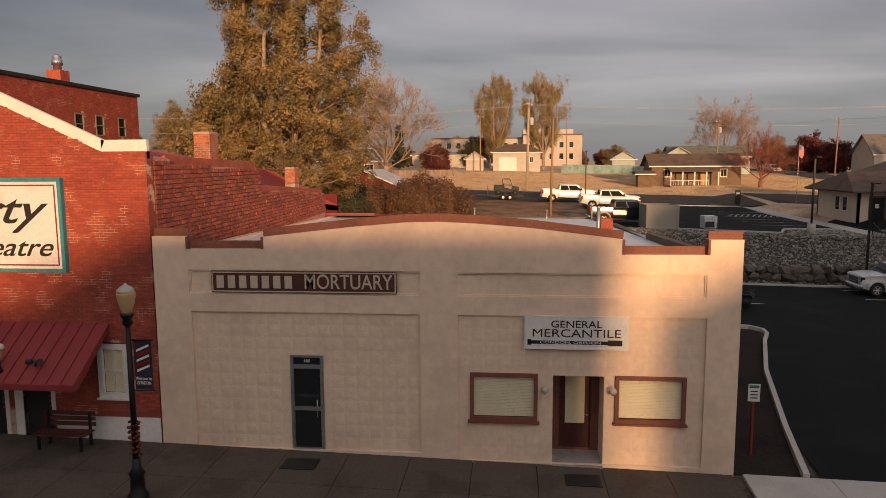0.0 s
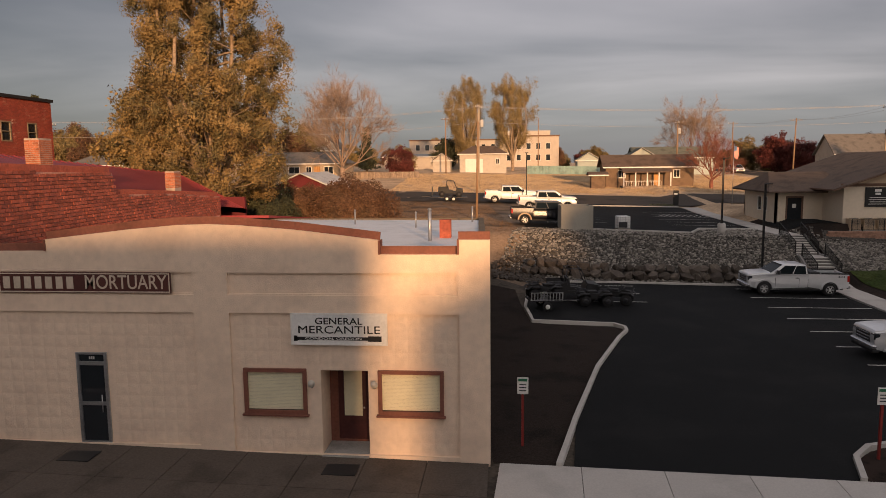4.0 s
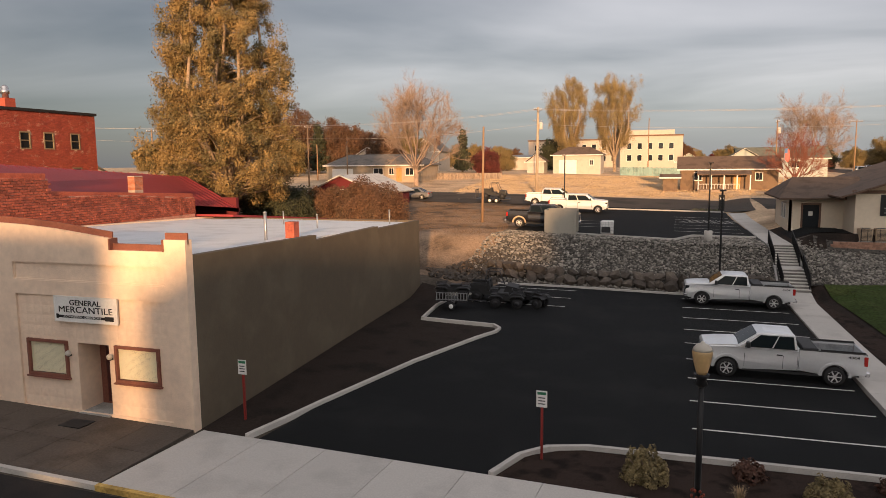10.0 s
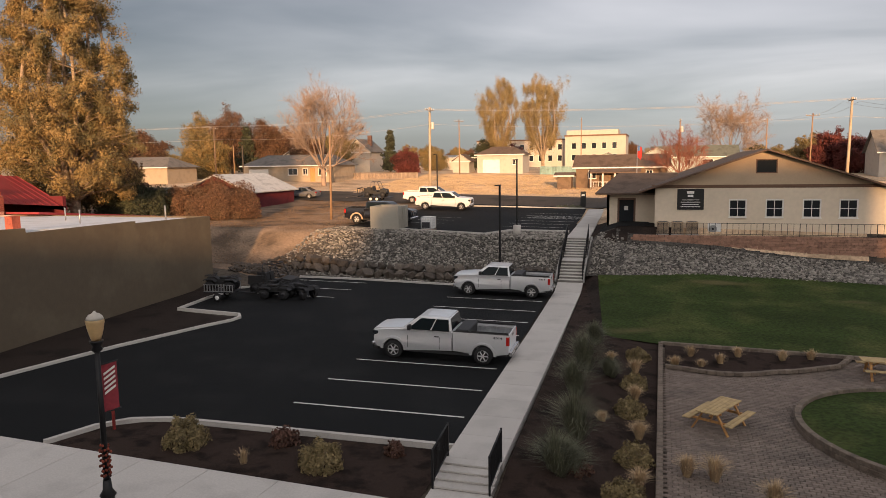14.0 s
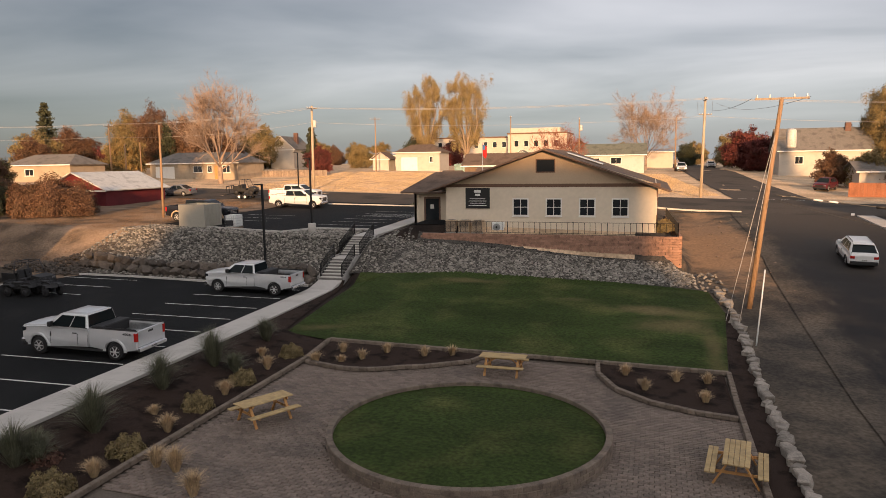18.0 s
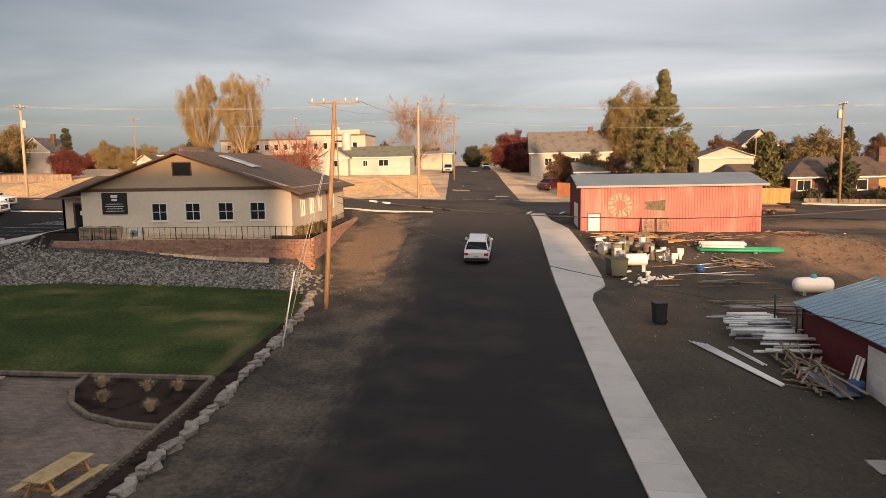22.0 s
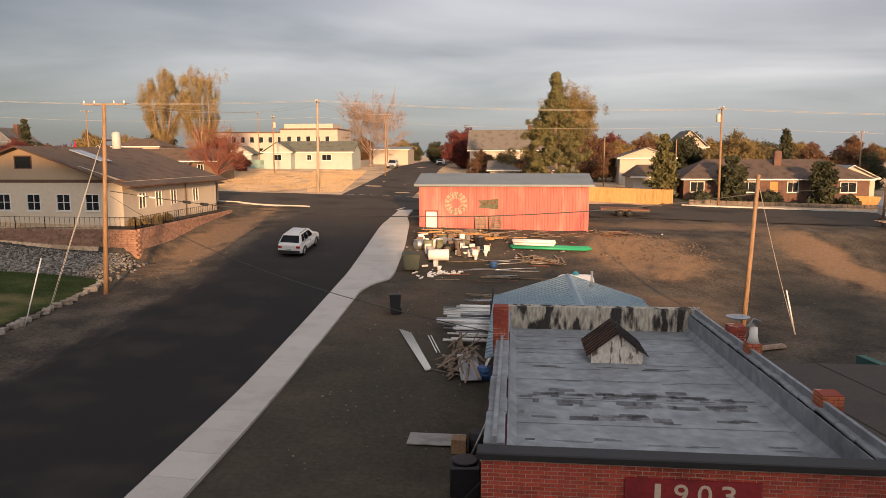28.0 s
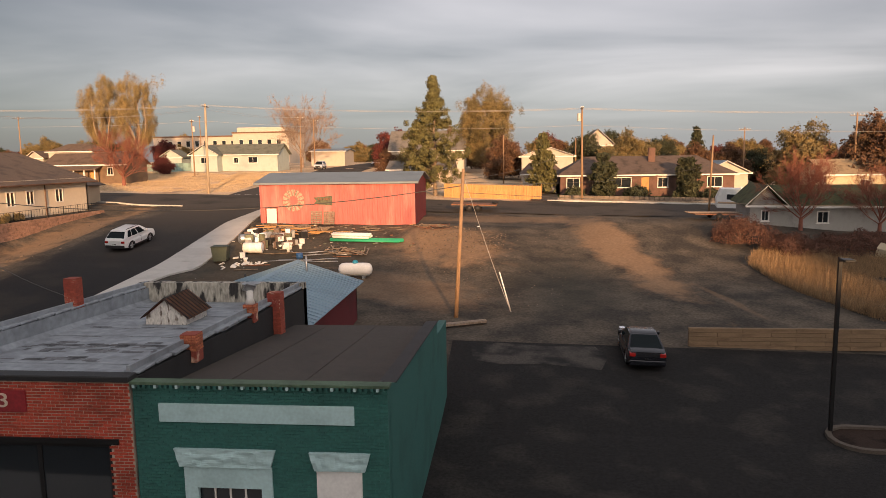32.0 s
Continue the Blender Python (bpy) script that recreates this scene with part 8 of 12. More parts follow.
def leafy_tree(name, label, x, y, h, w, material, nleaf, seed, size=0.28, lobes=9, low=0.18, lean=0.0, trunk_r=0.35, shape="oval", z=None, brush=1.15):
    rng = np.random.default_rng(seed)
    z = ground(x, y) - 0.05 if z is None else z
    root = thing(name, label, "tree", Matrix.Translation((x, y, z)))
    bm = nb(); tips = []
    rod(bm, (0, 0, 0), (0.02 * h * lean, 0, h * 0.32), trunk_r, trunk_r * 0.75, 10, cap=False)
    for k in range(6):
        a = 6.283 * (k + rng.random() * 0.6) / 6
        t = 0.24 + 0.22 * rng.random()
        branch(bm, (0, 0, h * min(t, 0.31)), (math.cos(a) * w / h * 1.1, math.sin(a) * w / h * 1.1, 1.0), h * (0.17 + 0.06 * rng.random()), trunk_r * 0.55, 2, rng, tips, 0.4, 0.25, 3)
    part("trunk", bm, BARK, root, "pale grey-brown trunk and limbs")
    # lobes of the crown
    cs = []
    for k in range(lobes):
        f = (k + 0.5) / lobes
        zz = low + (0.93 - low) * f
        if shape == "oval":
            rad = math.sin(math.pi * min(0.96, 0.20 + 0.76 * f)) ** 0.7
        else:
            rad = (1 - f) ** 0.55 * 0.95 + 0.12 if shape == "spire" else (1.0 if f < 0.7 else 1.0 - (f - 0.7) * 1.5)
        if shape == "broad":
            rad = 0.85 + f if f < 0.25 else 1.1 - (f - 0.25) * 0.7
        a = k * 2.399 + rng.random()
        o = 0.26 * w * rad * (0.5 + rng.random() * 0.7)
        cs.append((o * math.cos(a), o * math.sin(a), zz * h, w * 0.30 * rad * (0.8 + 0.4 * rng.random()) + 0.2, h / lobes * (1.0 + 0.5 * rng.random())))
    tw = np.array([max(0.05, c[3] ** 2 * c[4]) for c in cs]); tw /= tw.sum()
    cen, nor, siz = [], [], []
    per = 26
    for k in rng.choice(len(cs), nleaf // per, p=tw):
        cx, cy, cz, rr, rz = cs[k]
        d = rng.normal(0, 1, 3); d /= np.linalg.norm(d)
        q = (0.55 + 0.55 * rng.random()) if rng.random() < 0.8 else rng.random() * 0.6
        c0 = np.array([cx, cy, cz]) + d * np.array([rr, rr, rz]) * q
        pts = c0 + rng.normal(0, 0.32 * (h / 18) ** 0.5 * (0.7 + 0.6 * rng.random()), (per, 3)) * np.array([min(1, 1.3 / brush), min(1, 1.3 / brush), brush])
        cen.append(pts); nor.append(d * 0.6 + rng.normal(0, 0.7, (per, 3)) + np.array([0, 0, 0.3])); siz.append(size * (0.6 + 0.8 * rng.random(per)))
    quads("crown", np.concatenate(cen), np.concatenate(nor), np.concatenate(siz), material, root, "many small leaves")
    return root


def plume_tree(name, label, x, y, h, env, material, seed, leaders=7, clumps=7, per=60, size=0.15, lean=(0.0, 0.0), trunk_r=0.6, low=0.08, extra=(), step=0.9, puff=0.42, rise=(0.15, 0.6), tall=1.15, bark=None, leaf_label="many small leaves", aspect=1.6):
    """A tree of several ascending limbs, with side branches that carry leaf clumps out to an outline.
    env: crown radius at even steps of height; extra: (height, reach, bearing) of limbs that stand out of it."""
    rng = np.random.default_rng(seed)
    root = thing(name, label, "tree", Matrix.Translation((x, y, ground(x, y) - 0.05)))
    bm = nb()
    cen, nor, siz = [], [], []
    fs = np.linspace(0, 1, len(env))

    def leaf_clump(c, out, k):
        m = int(per * k)
        v = rng.normal(0, 1, (m, 3)); v /= np.linalg.norm(v, axis=1, keepdims=True)
        q = v * rng.random((m, 1)) ** 0.42 * 1.55 * (0.75 + 0.45 * rng.random((m, 1)))
        cen.append(c + q * np.array([puff, puff, puff * tall]) * (0.65 + 0.7 * rng.random()))
        nor.append(v * 0.9 + out * 0.3 + rng.normal(0, 0.35, (m, 3))); siz.append(size * (0.6 + 0.8 * rng.random(m)))

    def side(p, a, reach, rise, r):
        d = np.array([math.cos(a), math.sin(a), 0.0])
        mid = p + d * reach * 0.5 + np.array([0, 0, rise * 0.62]) + rng.normal(0, 0.05 * reach, 3)
        end = p + d * reach + np.array([0, 0, rise])
        end[2] = min(end[2], h * (0.90 + 0.09 * rng.random()))
        rod(bm, p.tolist(), mid.tolist(), r, r * 0.6, 5, cap=False); rod(bm, mid.tolist(), end.tolist(), r * 0.6, 0.012, 4, cap=False)
        for k in range(clumps):
            t = 0.38 + 0.66 * (k + rng.random()) / clumps
            c = (p * (1 - 2 * t) + mid * 2 * t) if t < 0.5 else (mid * (2 - 2 * t) + end * (2 * t - 1))
            leaf_clump(c + rng.normal(0, 0.16 * reach ** 0.7, 3), d, 0.6 + 0.8 * rng.random())

    rod(bm, (0, 0, 0), (0, 0, h * 0.10), trunk_r, trunk_r * 0.85, 10, cap=False)
    for q in range(leaders):
        a0 = 6.283 * (q + 0.5 * rng.random()) / leaders
        hk = h * (1.0 if q == 0 else 0.72 + 0.26 * rng.random())
        p, r = np.array([0, 0, h * 0.08]), trunk_r * 0.62
        n = max(5, int(hk / 2.2))
        out = 0.0 if q == 0 else 0.45 + 0.2 * rng.random()
        for i in range(n):
            f = (i + 1) / n
            R = float(np.interp(f * hk / h, fs, env))
            e = np.array([math.cos(a0) * R * out * min(1, 1.8 * f) + lean[0] * f, math.sin(a0) * R * out * min(1, 1.8 * f) + lean[1] * f, h * 0.08 + (hk - h * 0.08) * f]) + rng.normal(0, 0.14, 3)
            rod(bm, p.tolist(), e.tolist(), r, r * 0.86, 7, cap=False)
            for k in range(max(1, int(np.linalg.norm(e - p) / (step if q else step * 0.55)))):
                u = rng.random()
                b0 = p * (1 - u) + e * u
                if b0[2] < low * h:
                    continue
                a = a0 + rng.normal(0, 1.25) if q else rng.random() * 6.283
                R = float(np.interp(b0[2] / h, fs, env))
                c0 = math.hypot(b0[0] + 0.6 * math.cos(a), b0[1] + 0.6 * math.sin(a))
                reach = max(0.3, (R * (0.82 + 0.28 * rng.random()) - c0))
                side(b0, a, reach, reach * (rise[0] + (rise[1] - rise[0]) * rng.random()), max(0.03, min(0.12, r * 0.3)))
            p, r = e, r * 0.86
        leaf_clump(p - np.array([0, 0, puff * tall]), np.array([0, 0, 1.0]), 1.0)
    for (fz, reach, a) in extra:
        p = np.array([lean[0] * fz, lean[1] * fz, fz * h])
        for k in range(3):
            side(p + np.array([0, 0, 0.7 * k - 0.7]), a + rng.normal(0, 0.12), reach * (1 - 0.12 * k), reach * 0.22, 0.12)
    part("trunk", bm, bark or BARK_PALE, root, "trunk and rising limbs")
    quads("crown", np.concatenate(cen), np.concatenate(nor), np.concatenate(siz), material, root, leaf_label, aspect=aspect)
    return root


def bare_tree(name, label, x, y, h, w, seed, material=TWIG, trunk_r=0.3, fill=9, twig=0.011):
    """A leafless tree: limbs fan out of a short trunk into a round, see-through crown of fine twigs."""
    rng = np.random.default_rng(seed)
    root = thing(name, label, "tree", Matrix.Translation((x, y, ground(x, y) - 0.05)))
    bm = nb()
    rod(bm, (0, 0, 0), (0, 0, h * 0.16), trunk_r, trunk_r * 0.8, 8, cap=False)
    verts, faces = [], []

    def sprout(p, d, L, r, depth):
        d = d / np.linalg.norm(d)
        e = p + d * L * 0.5 + rng.normal(0, 0.04 * L, 3)
        d2 = d + np.array([0, 0, 0.10]) + rng.normal(0, 0.16, 3); d2 /= np.linalg.norm(d2)
        g = e + d2 * L * 0.5
        rod(bm, p.tolist(), e.tolist(), r, r * 0.75, 5 if depth > 1 else 4, cap=False); rod(bm, e.tolist(), g.tolist(), r * 0.75, r * 0.5, 4, cap=False)
        if depth <= 1:
            for k in range(fill):
                o = (e * (1 - k / fill) + g * (k / fill))
                t = d2 * 0.8 + rng.normal(0, 0.5, 3) + np.array([0, 0, 0.2]); t *= h * 0.085 * (0.5 + rng.random()) / np.linalg.norm(t)
                n = np.cross(rng.normal(0, 1, 3), t); n *= twig * (h / 12) / max(1e-6, np.linalg.norm(n))
                i = len(verts)
                verts.extend([tuple(o - n), tuple(o + n), tuple(o + t)]); faces.append((i, i + 1, i + 2))
        if depth == 0:
            return
        for k in range(4):
            u = 0.35 + 0.65 * (k + rng.random()) / 4
            st = p + (e - p) * 2 * u if u < 0.5 else e + (g - e) * (2 * u - 1)
            nd = d2 + rng.normal(0, 0.42, 3) + np.array([0, 0, 0.06])
            sprout(st, nd, L * (0.50 + 0.18 * rng.random()), r * 0.5, depth - 1)

    for k in range(12):
        a = 2.4 * k + 0.5 * rng.random()
        f = (k + 0.5) / 12
        tilt = 0.20 + 0.95 * (1 - f)
        d = np.array([math.cos(a) * tilt * w / h * 1.25, math.sin(a) * tilt * w / h * 1.25, 0.85])
        reach = h * (0.34 + 0.10 * f)
        sprout(np.array([0, 0, h * (0.12 + 0.14 * f)]), d, reach, trunk_r * 0.28, 3)
    part("trunk", bm, material, root, "bare pale branches")
    tagged(from_arrays("twig_spray", verts, faces, material, root, "fine bare twigs"), kind="stuff")
    return root


def conifer(name, label, x, y, h, w, seed, material=NEEDLE, n=9000, trunk_r=0.25, taper=0.9):
    rng = np.random.default_rng(seed)
    root = thing(name, label, "tree", Matrix.Translation((x, y, ground(x, y) - 0.05)))
    part("trunk", rod(nb(), (0, 0, 0), (0, 0, h * 0.96), trunk_r, 0.03, 8), BARK, root)
    cen, nor, siz = [], [], []
    tiers = int(h * 1.35)
    bm = nb()
    for k in range(tiers):
        f = (k + 0.5 * rng.random()) / tiers
        zz = h * (0.08 + 0.92 * f)
        R = w / 2 * (1 - f) ** taper * (0.8 + 0.4 * rng.random()) + 0.12
        nbr = int(5 + 4 * (1 - f))
        for j in range(nbr):
            a = 6.283 * (j + rng.random()) / nbr
            L = R * (0.5 + 0.7 * rng.random())
            end = np.array([math.cos(a) * L, math.sin(a) * L, zz + (0.22 * rng.random() - 0.10) * L + 0.1])
            rod(bm, (0, 0, zz), end.tolist(), 0.03, 0.008, 4, cap=False)
            m = max(4, int(n / tiers / nbr))
            t = np.round(rng.random((m, 1)) ** 0.6 * 4 + rng.normal(0, 0.28, (m, 1))) / 4
            base = np.array([[0, 0, zz]]) * (1 - t) + end * t
            cen.append(base + rng.normal(0, 0.20, (m, 3)) * np.array([1, 1, 0.75])); nor.append(rng.normal(0, 1, (m, 3))); siz.append((0.20 + 0.16 * rng.random(m)) * (9000 / max(9000, n)) ** 0.4)
    tagged(part("branchwork", bm, BARK, root), kind="stuff")
    quads("crown", np.concatenate(cen), np.concatenate(nor), np.concatenate(siz), material, root, "dense needle sprays", aspect=2.4)
    return root


def shrub(name, label, x, y, r, h, material, n, seed, size=0.10, category="shrub", group="", twigs=True):
    rng = np.random.default_rng(seed)
    root = thing(name, label, category, Matrix.Translation((x, y, ground(x, y))), group)
    d = rng.normal(0, 1, (n, 3)); d /= np.linalg.norm(d, axis=1, keepdims=True); d[:, 2] = np.abs(d[:, 2])
    lump = 1 + 0.22 * np.sin(d[:, 0:1] * 7 + seed) * np.cos(d[:, 1:2] * 6 + seed * 2)
    q = (0.72 + 0.32 * rng.random((n, 1))) * lump
    c = d * q * np.array([r, r, h])
    if twigs:
        bm = nb()
        for k in range(14):
            a = 6.283 * k / 14 + rng.random()
            rod(bm, (0, 0, 0), (math.cos(a) * r * 0.7, math.sin(a) * r * 0.7, h * (0.5 + 0.4 * rng.random())), 0.02, 0.006, 4, cap=False)
        part("stems", bm, TWIG, root)
    quads("foliage", c, d + rng.normal(0, 0.6, (n, 3)), size * (0.6 + 0.8 * rng.random(n)), material, root)
    return root


def grass_clump(name, label, x, y, h, spread, material, n, seed, group=""):
    rng = np.random.default_rng(seed)
    root = thing(name, label, "grass clump", Matrix.Translation((x, y, ground(x, y))), group)
    verts, faces = [], []
    for k in range(n):
        a = rng.random() * 6.283
        b = np.array([math.cos(a), math.sin(a), 0])
        o = b * 0.05 * rng.random() * 2
        L = h * (0.6 + 0.5 * rng.random())
        s = spread * rng.random()
        side = np.array([-b[1], b[0], 0]) * 0.007
        m = o + b * s * 0.35 + np.array([0, 0, L * 0.65]); t = o + b * s + np.array([0, 0, L * (1.0 - 0.25 * s / max(spread, 0.01))])
        i = len(verts)
        verts += [tuple(o - side), tuple(o + side), tuple(m + side * 0.8), tuple(m - side * 0.8), tuple(t)]
        faces += [(i, i + 1, i + 2, i + 3), (i + 3, i + 2, i + 4)]
    from_arrays("blades", verts, faces, material, root)
    return root


plume_tree("cottonwood_tree", "tall cottonwood with yellowing autumn leaves behind the theatre", -16.2, 52.0, 25.5, (4.2, 6.3, 6.5, 6.2, 5.6, 5.4, 5.0, 4.2, 2.2), LEAF_GOLD, 27, leaders=9, clumps=6, per=150, size=0.10, trunk_r=0.52, low=0.07, extra=((0.50, 7.2, 0.05), (0.30, 6.6, 0.0), (0.36, 6.4, 3.3)), step=0.80, puff=0.42)
leafy_tree("cottonwood_tree", "smaller cottonwood with yellowing leaves behind the theatre", -22.5, 56.0, 11.5, 9, LEAF_GOLD, 34000, 22, size=0.17, lobes=9, low=0.12, trunk_r=0.35)
plume_tree("poplar_tree", "tall upright poplar with olive yellow leaves", -3.6, 166.0, 19.4, (1.4, 3.0, 4.4, 5.4, 5.8, 5.6, 4.6, 2.6), LEAF_POPLAR, 23, leaders=10, clumps=4, per=120, size=0.13, trunk_r=0.4, low=0.14, step=1.25, puff=0.46, rise=(0.9, 1.9), tall=2.3)
plume_tree("poplar_tree", "tall upright poplar with olive yellow leaves", 7.4, 162.0, 19.2, (1.6, 3.4, 4.8, 5.8, 6.2, 5.8, 4.8, 2.8), LEAF_POPLAR, 24, leaders=10, clumps=4, per=120, size=0.13, trunk_r=0.4, low=0.14, step=1.25, puff=0.46, rise=(0.9, 1.9), tall=2.3)
bare_tree("bare_tree", "broad bare tree with pale twigs beside the tan house", -18.6, 104.5, 16.5, 12.5, 25, trunk_r=0.45, fill=11)
bare_tree("bare_tree", "bare tree with pale twigs beside the mint house", 46.6, 160, 16.0, 13.0, 26, fill=11)
plume_tree("pine_tree", "large dense pine with uneven boughs behind the red shed", 83.2, 97.0, 15.2, (3.8, 4.8, 5.2, 4.4, 4.6, 3.4, 3.1, 2.3, 1.5, 0.9, 0.3), NEEDLE, 41, leaders=1, clumps=5, per=95, size=0.13, trunk_r=0.3, low=0.05, step=0.26, puff=0.34, rise=(0.05, 0.6), tall=0.9, bark=BARK, leaf_label="dense needle sprays", aspect=2.2)
plume_tree("poplar_tree", "broad olive tree behind the red shed", 88.3, 146, 14.8, (3.5, 5.2, 5.8, 6.0, 5.8, 4.8, 2.6), LEAF_OLIVE, 28, leaders=11, clumps=5, per=110, size=0.14, trunk_r=0.35, low=0.03, step=1.0, puff=0.55, rise=(0.5, 1.3), tall=1.7)
conifer("spruce_tree", "blue-green spruce by the wooden fence", 97.5, 102.5, 8.2, 4.2, 29, NEEDLE, 6000)
shrub("bramble_bush", "large rust-brown bush behind the mercantile", -7.6, 60.8, 3.9, 3.4, LEAF_RUST, 34000, 30, 0.10)
shrub("bramble_bush", "dark rust-brown bush beside the red barn", -12.6, 62.5, 2.8, 2.6, LEAF_RUST, 20000, 31, 0.10)
shrub("dark_bush", "dark bush under the cottonwood", -15.5, 58.5, 3.6, 3.2, NEEDLE_DARK, 20000, 32, 0.11)
bare_tree("bare_tree", "small bare tree with red berries beside the office", 35.6, 105, 8.6, 8, 33, mat("red twigs", (0.24, 0.09, 0.06), 0.9, bump=0))
conifer("juniper_tree", "dark upright juniper by the brick house", 115.9, 98.6, 5.2, 3.0, 34, NEEDLE_DARK, 6000, taper=0.35)
conifer("juniper_tree", "dark upright juniper by the brick house", 105.2, 99.2, 5.6, 3.4, 35, NEEDLE_DARK, 6000, taper=0.35)
shrub("clipped_shrub", "dark clipped shrub in front of the brick house", 109.5, 98.4, 1.6, 1.5, NEEDLE_DARK, 3000, 36, 0.16)
shrub("clipped_shrub", "dark clipped shrub in front of the brick house", 101.5, 98.8, 1.3, 1.2, NEEDLE_DARK, 2400, 37, 0.16)
shrub("clipped_shrub", "dark clipped shrub in front of the brick house", 118.6, 97.6, 1.2, 1.3, NEEDLE_DARK, 2400, 38, 0.16)
bare_tree("bare_tree", "reddish bare tree in front of the grey house", 118.2, 68.5, 7.2, 5.5, 39, mat("red twigs", (0.24, 0.09, 0.06), 0.9, bump=0), trunk_r=0.2)
bare_tree("bare_tree", "reddish bare tree beside the grey house", 124.5, 68.0, 6.5, 5.5, 40, mat("red twigs", (0.24, 0.09, 0.06), 0.9, bump=0), trunk_r=0.18)
for i, (x, y, r, h) in enumerate(((112.0, 64.5, 2.6, 1.9), (114.8, 62.0, 2.2, 1.5), (118.5, 62.5, 2.4, 1.4), (121.5, 64, 2.0, 1.3))):
    shrub("thicket", "tangled red-brown thicket by the grey house", x, y, r, h, mat("red thicket", (0.13, 0.062, 0.042), 0.9, var=0.3, bump=0, island=0.4), 9000, 50 + i, 0.07, group="thickets")

for i, (x, y, h, w, m_, lab) in enumerate(((-60, 141, 15.5, 12, LEAF_RUST, "large rust brown autumn tree behind the houses"), (-71, 146, 14.5, 12, LEAF_GOLD, "broad tan autumn tree behind the houses"), (-50, 139, 12, 9, LEAF_RUST, "rust brown autumn tree behind the houses"), (-83, 140, 10.5, 11, LEAF_RUST, "low rust brown autumn tree behind the houses"))):
    leafy_tree("autumn_tree", lab, x, y, h, w, m_, 36000, 130 + i, size=0.155, lobes=13, low=0.10, trunk_r=0.3)
conifer("spruce_tree", "tall dark spruce behind the houses", -96, 146, 17.0, 9, 140, NEEDLE_DARK, 9000)
tagged(drape("lawn_brick_house", [(99.5, 96.6), (124, 95.8), (124, 100.8), (99.5, 100.8)], 0.05, LAWN), "clipped green lawn before the brick house", "lawn", kind="structure")
# far trees along the horizon
rngf = random.Random(77)
kinds = [(LEAF_RUST, "rust brown autumn tree"), (LEAF_OLIVE, "olive green autumn tree"), (LEAF_GOLD, "golden autumn tree"), (LEAF_WINE, "wine red autumn tree"), (NEEDLE_DARK, "dark evergreen tree")]
protos = []
for i, (m_, lab) in enumerate(kinds):
    protos.append(leafy_tree("autumn_tree", lab + " in the distance", -80 - 14 * i, 190, 7.5, 8.0, m_, 30000, 90 + i, size=0.165, lobes=9, low=0.08, trunk_r=0.2))
for i in range(150):
    x = rngf.uniform(-170, 260)
    y = rngf.uniform(150, 330)
    if 44 < x < 66 or (-8 < x < 48 and y < 250):
        continue
    k = rngf.choice([0, 0, 1, 1, 2, 3, 4])
    s = rngf.uniform(0.75, 1.25)
    copy_thing(protos[k], pose(x, y, ground(x, y) - 0.1, 0, 0, rngf.uniform(0, 360)) @ Matrix.Diagonal((s, s, s * rngf.uniform(0.8, 1.1), 1)))
for (x, y, k, s) in ((-34, 128, 0, 1.1), (-45, 140, 0, 1.3), (-52, 122, 2, 1.1), (-62, 110, 0, 1.0), (-70, 118, 1, 1.2), (-38, 150, 1, 1.3), (-13.5, 130, 3, 0.75), (66.5, 165, 3, 1.2), (69, 158, 3, 1.0), (66, 185, 1, 1.1), (73, 120, 0, 0.7), (77, 116, 1, 0.75), (80, 113, 0, 0.7), (70, 176, 2, 1.0), (112, 120, 1, 1.15), (106, 128, 4, 1.1), (122, 118, 0, 0.9), (128, 122, 0, 0.9), (134, 108, 1, 1.3), (140, 100, 0, 1.4), (146, 92, 1, 1.3), (119, 130, 4, 1.0), (134, 126, 4, 0.8), (100, 130, 0, 1.0), (92, 130, 0, 1.0), (56.5, 200, 4, 0.8), (60, 230, 1, 0.9), (-28, 70, 0, 0.9), (-33, 76, 2, 0.8), (28, 132, 3, 0.5), (118, 104, 0, 0.6)):
    copy_thing(protos[k], pose(x, y, ground(x, y) - 0.1, 0, 0, x * 37) @ Matrix.Diagonal((s, s, s, 1)))
conifer("fir_tree", "dark fir on the skyline", -52, 135, 10.5, 5.0, 60, NEEDLE_DARK, 4000)
conifer("fir_tree", "dark fir on the skyline", -23, 145, 9, 4.5, 61, NEEDLE_DARK, 4000)
conifer("fir_tree", "dark fir on the skyline", 130, 150, 9, 4, 63, NEEDLE_DARK, 4000)

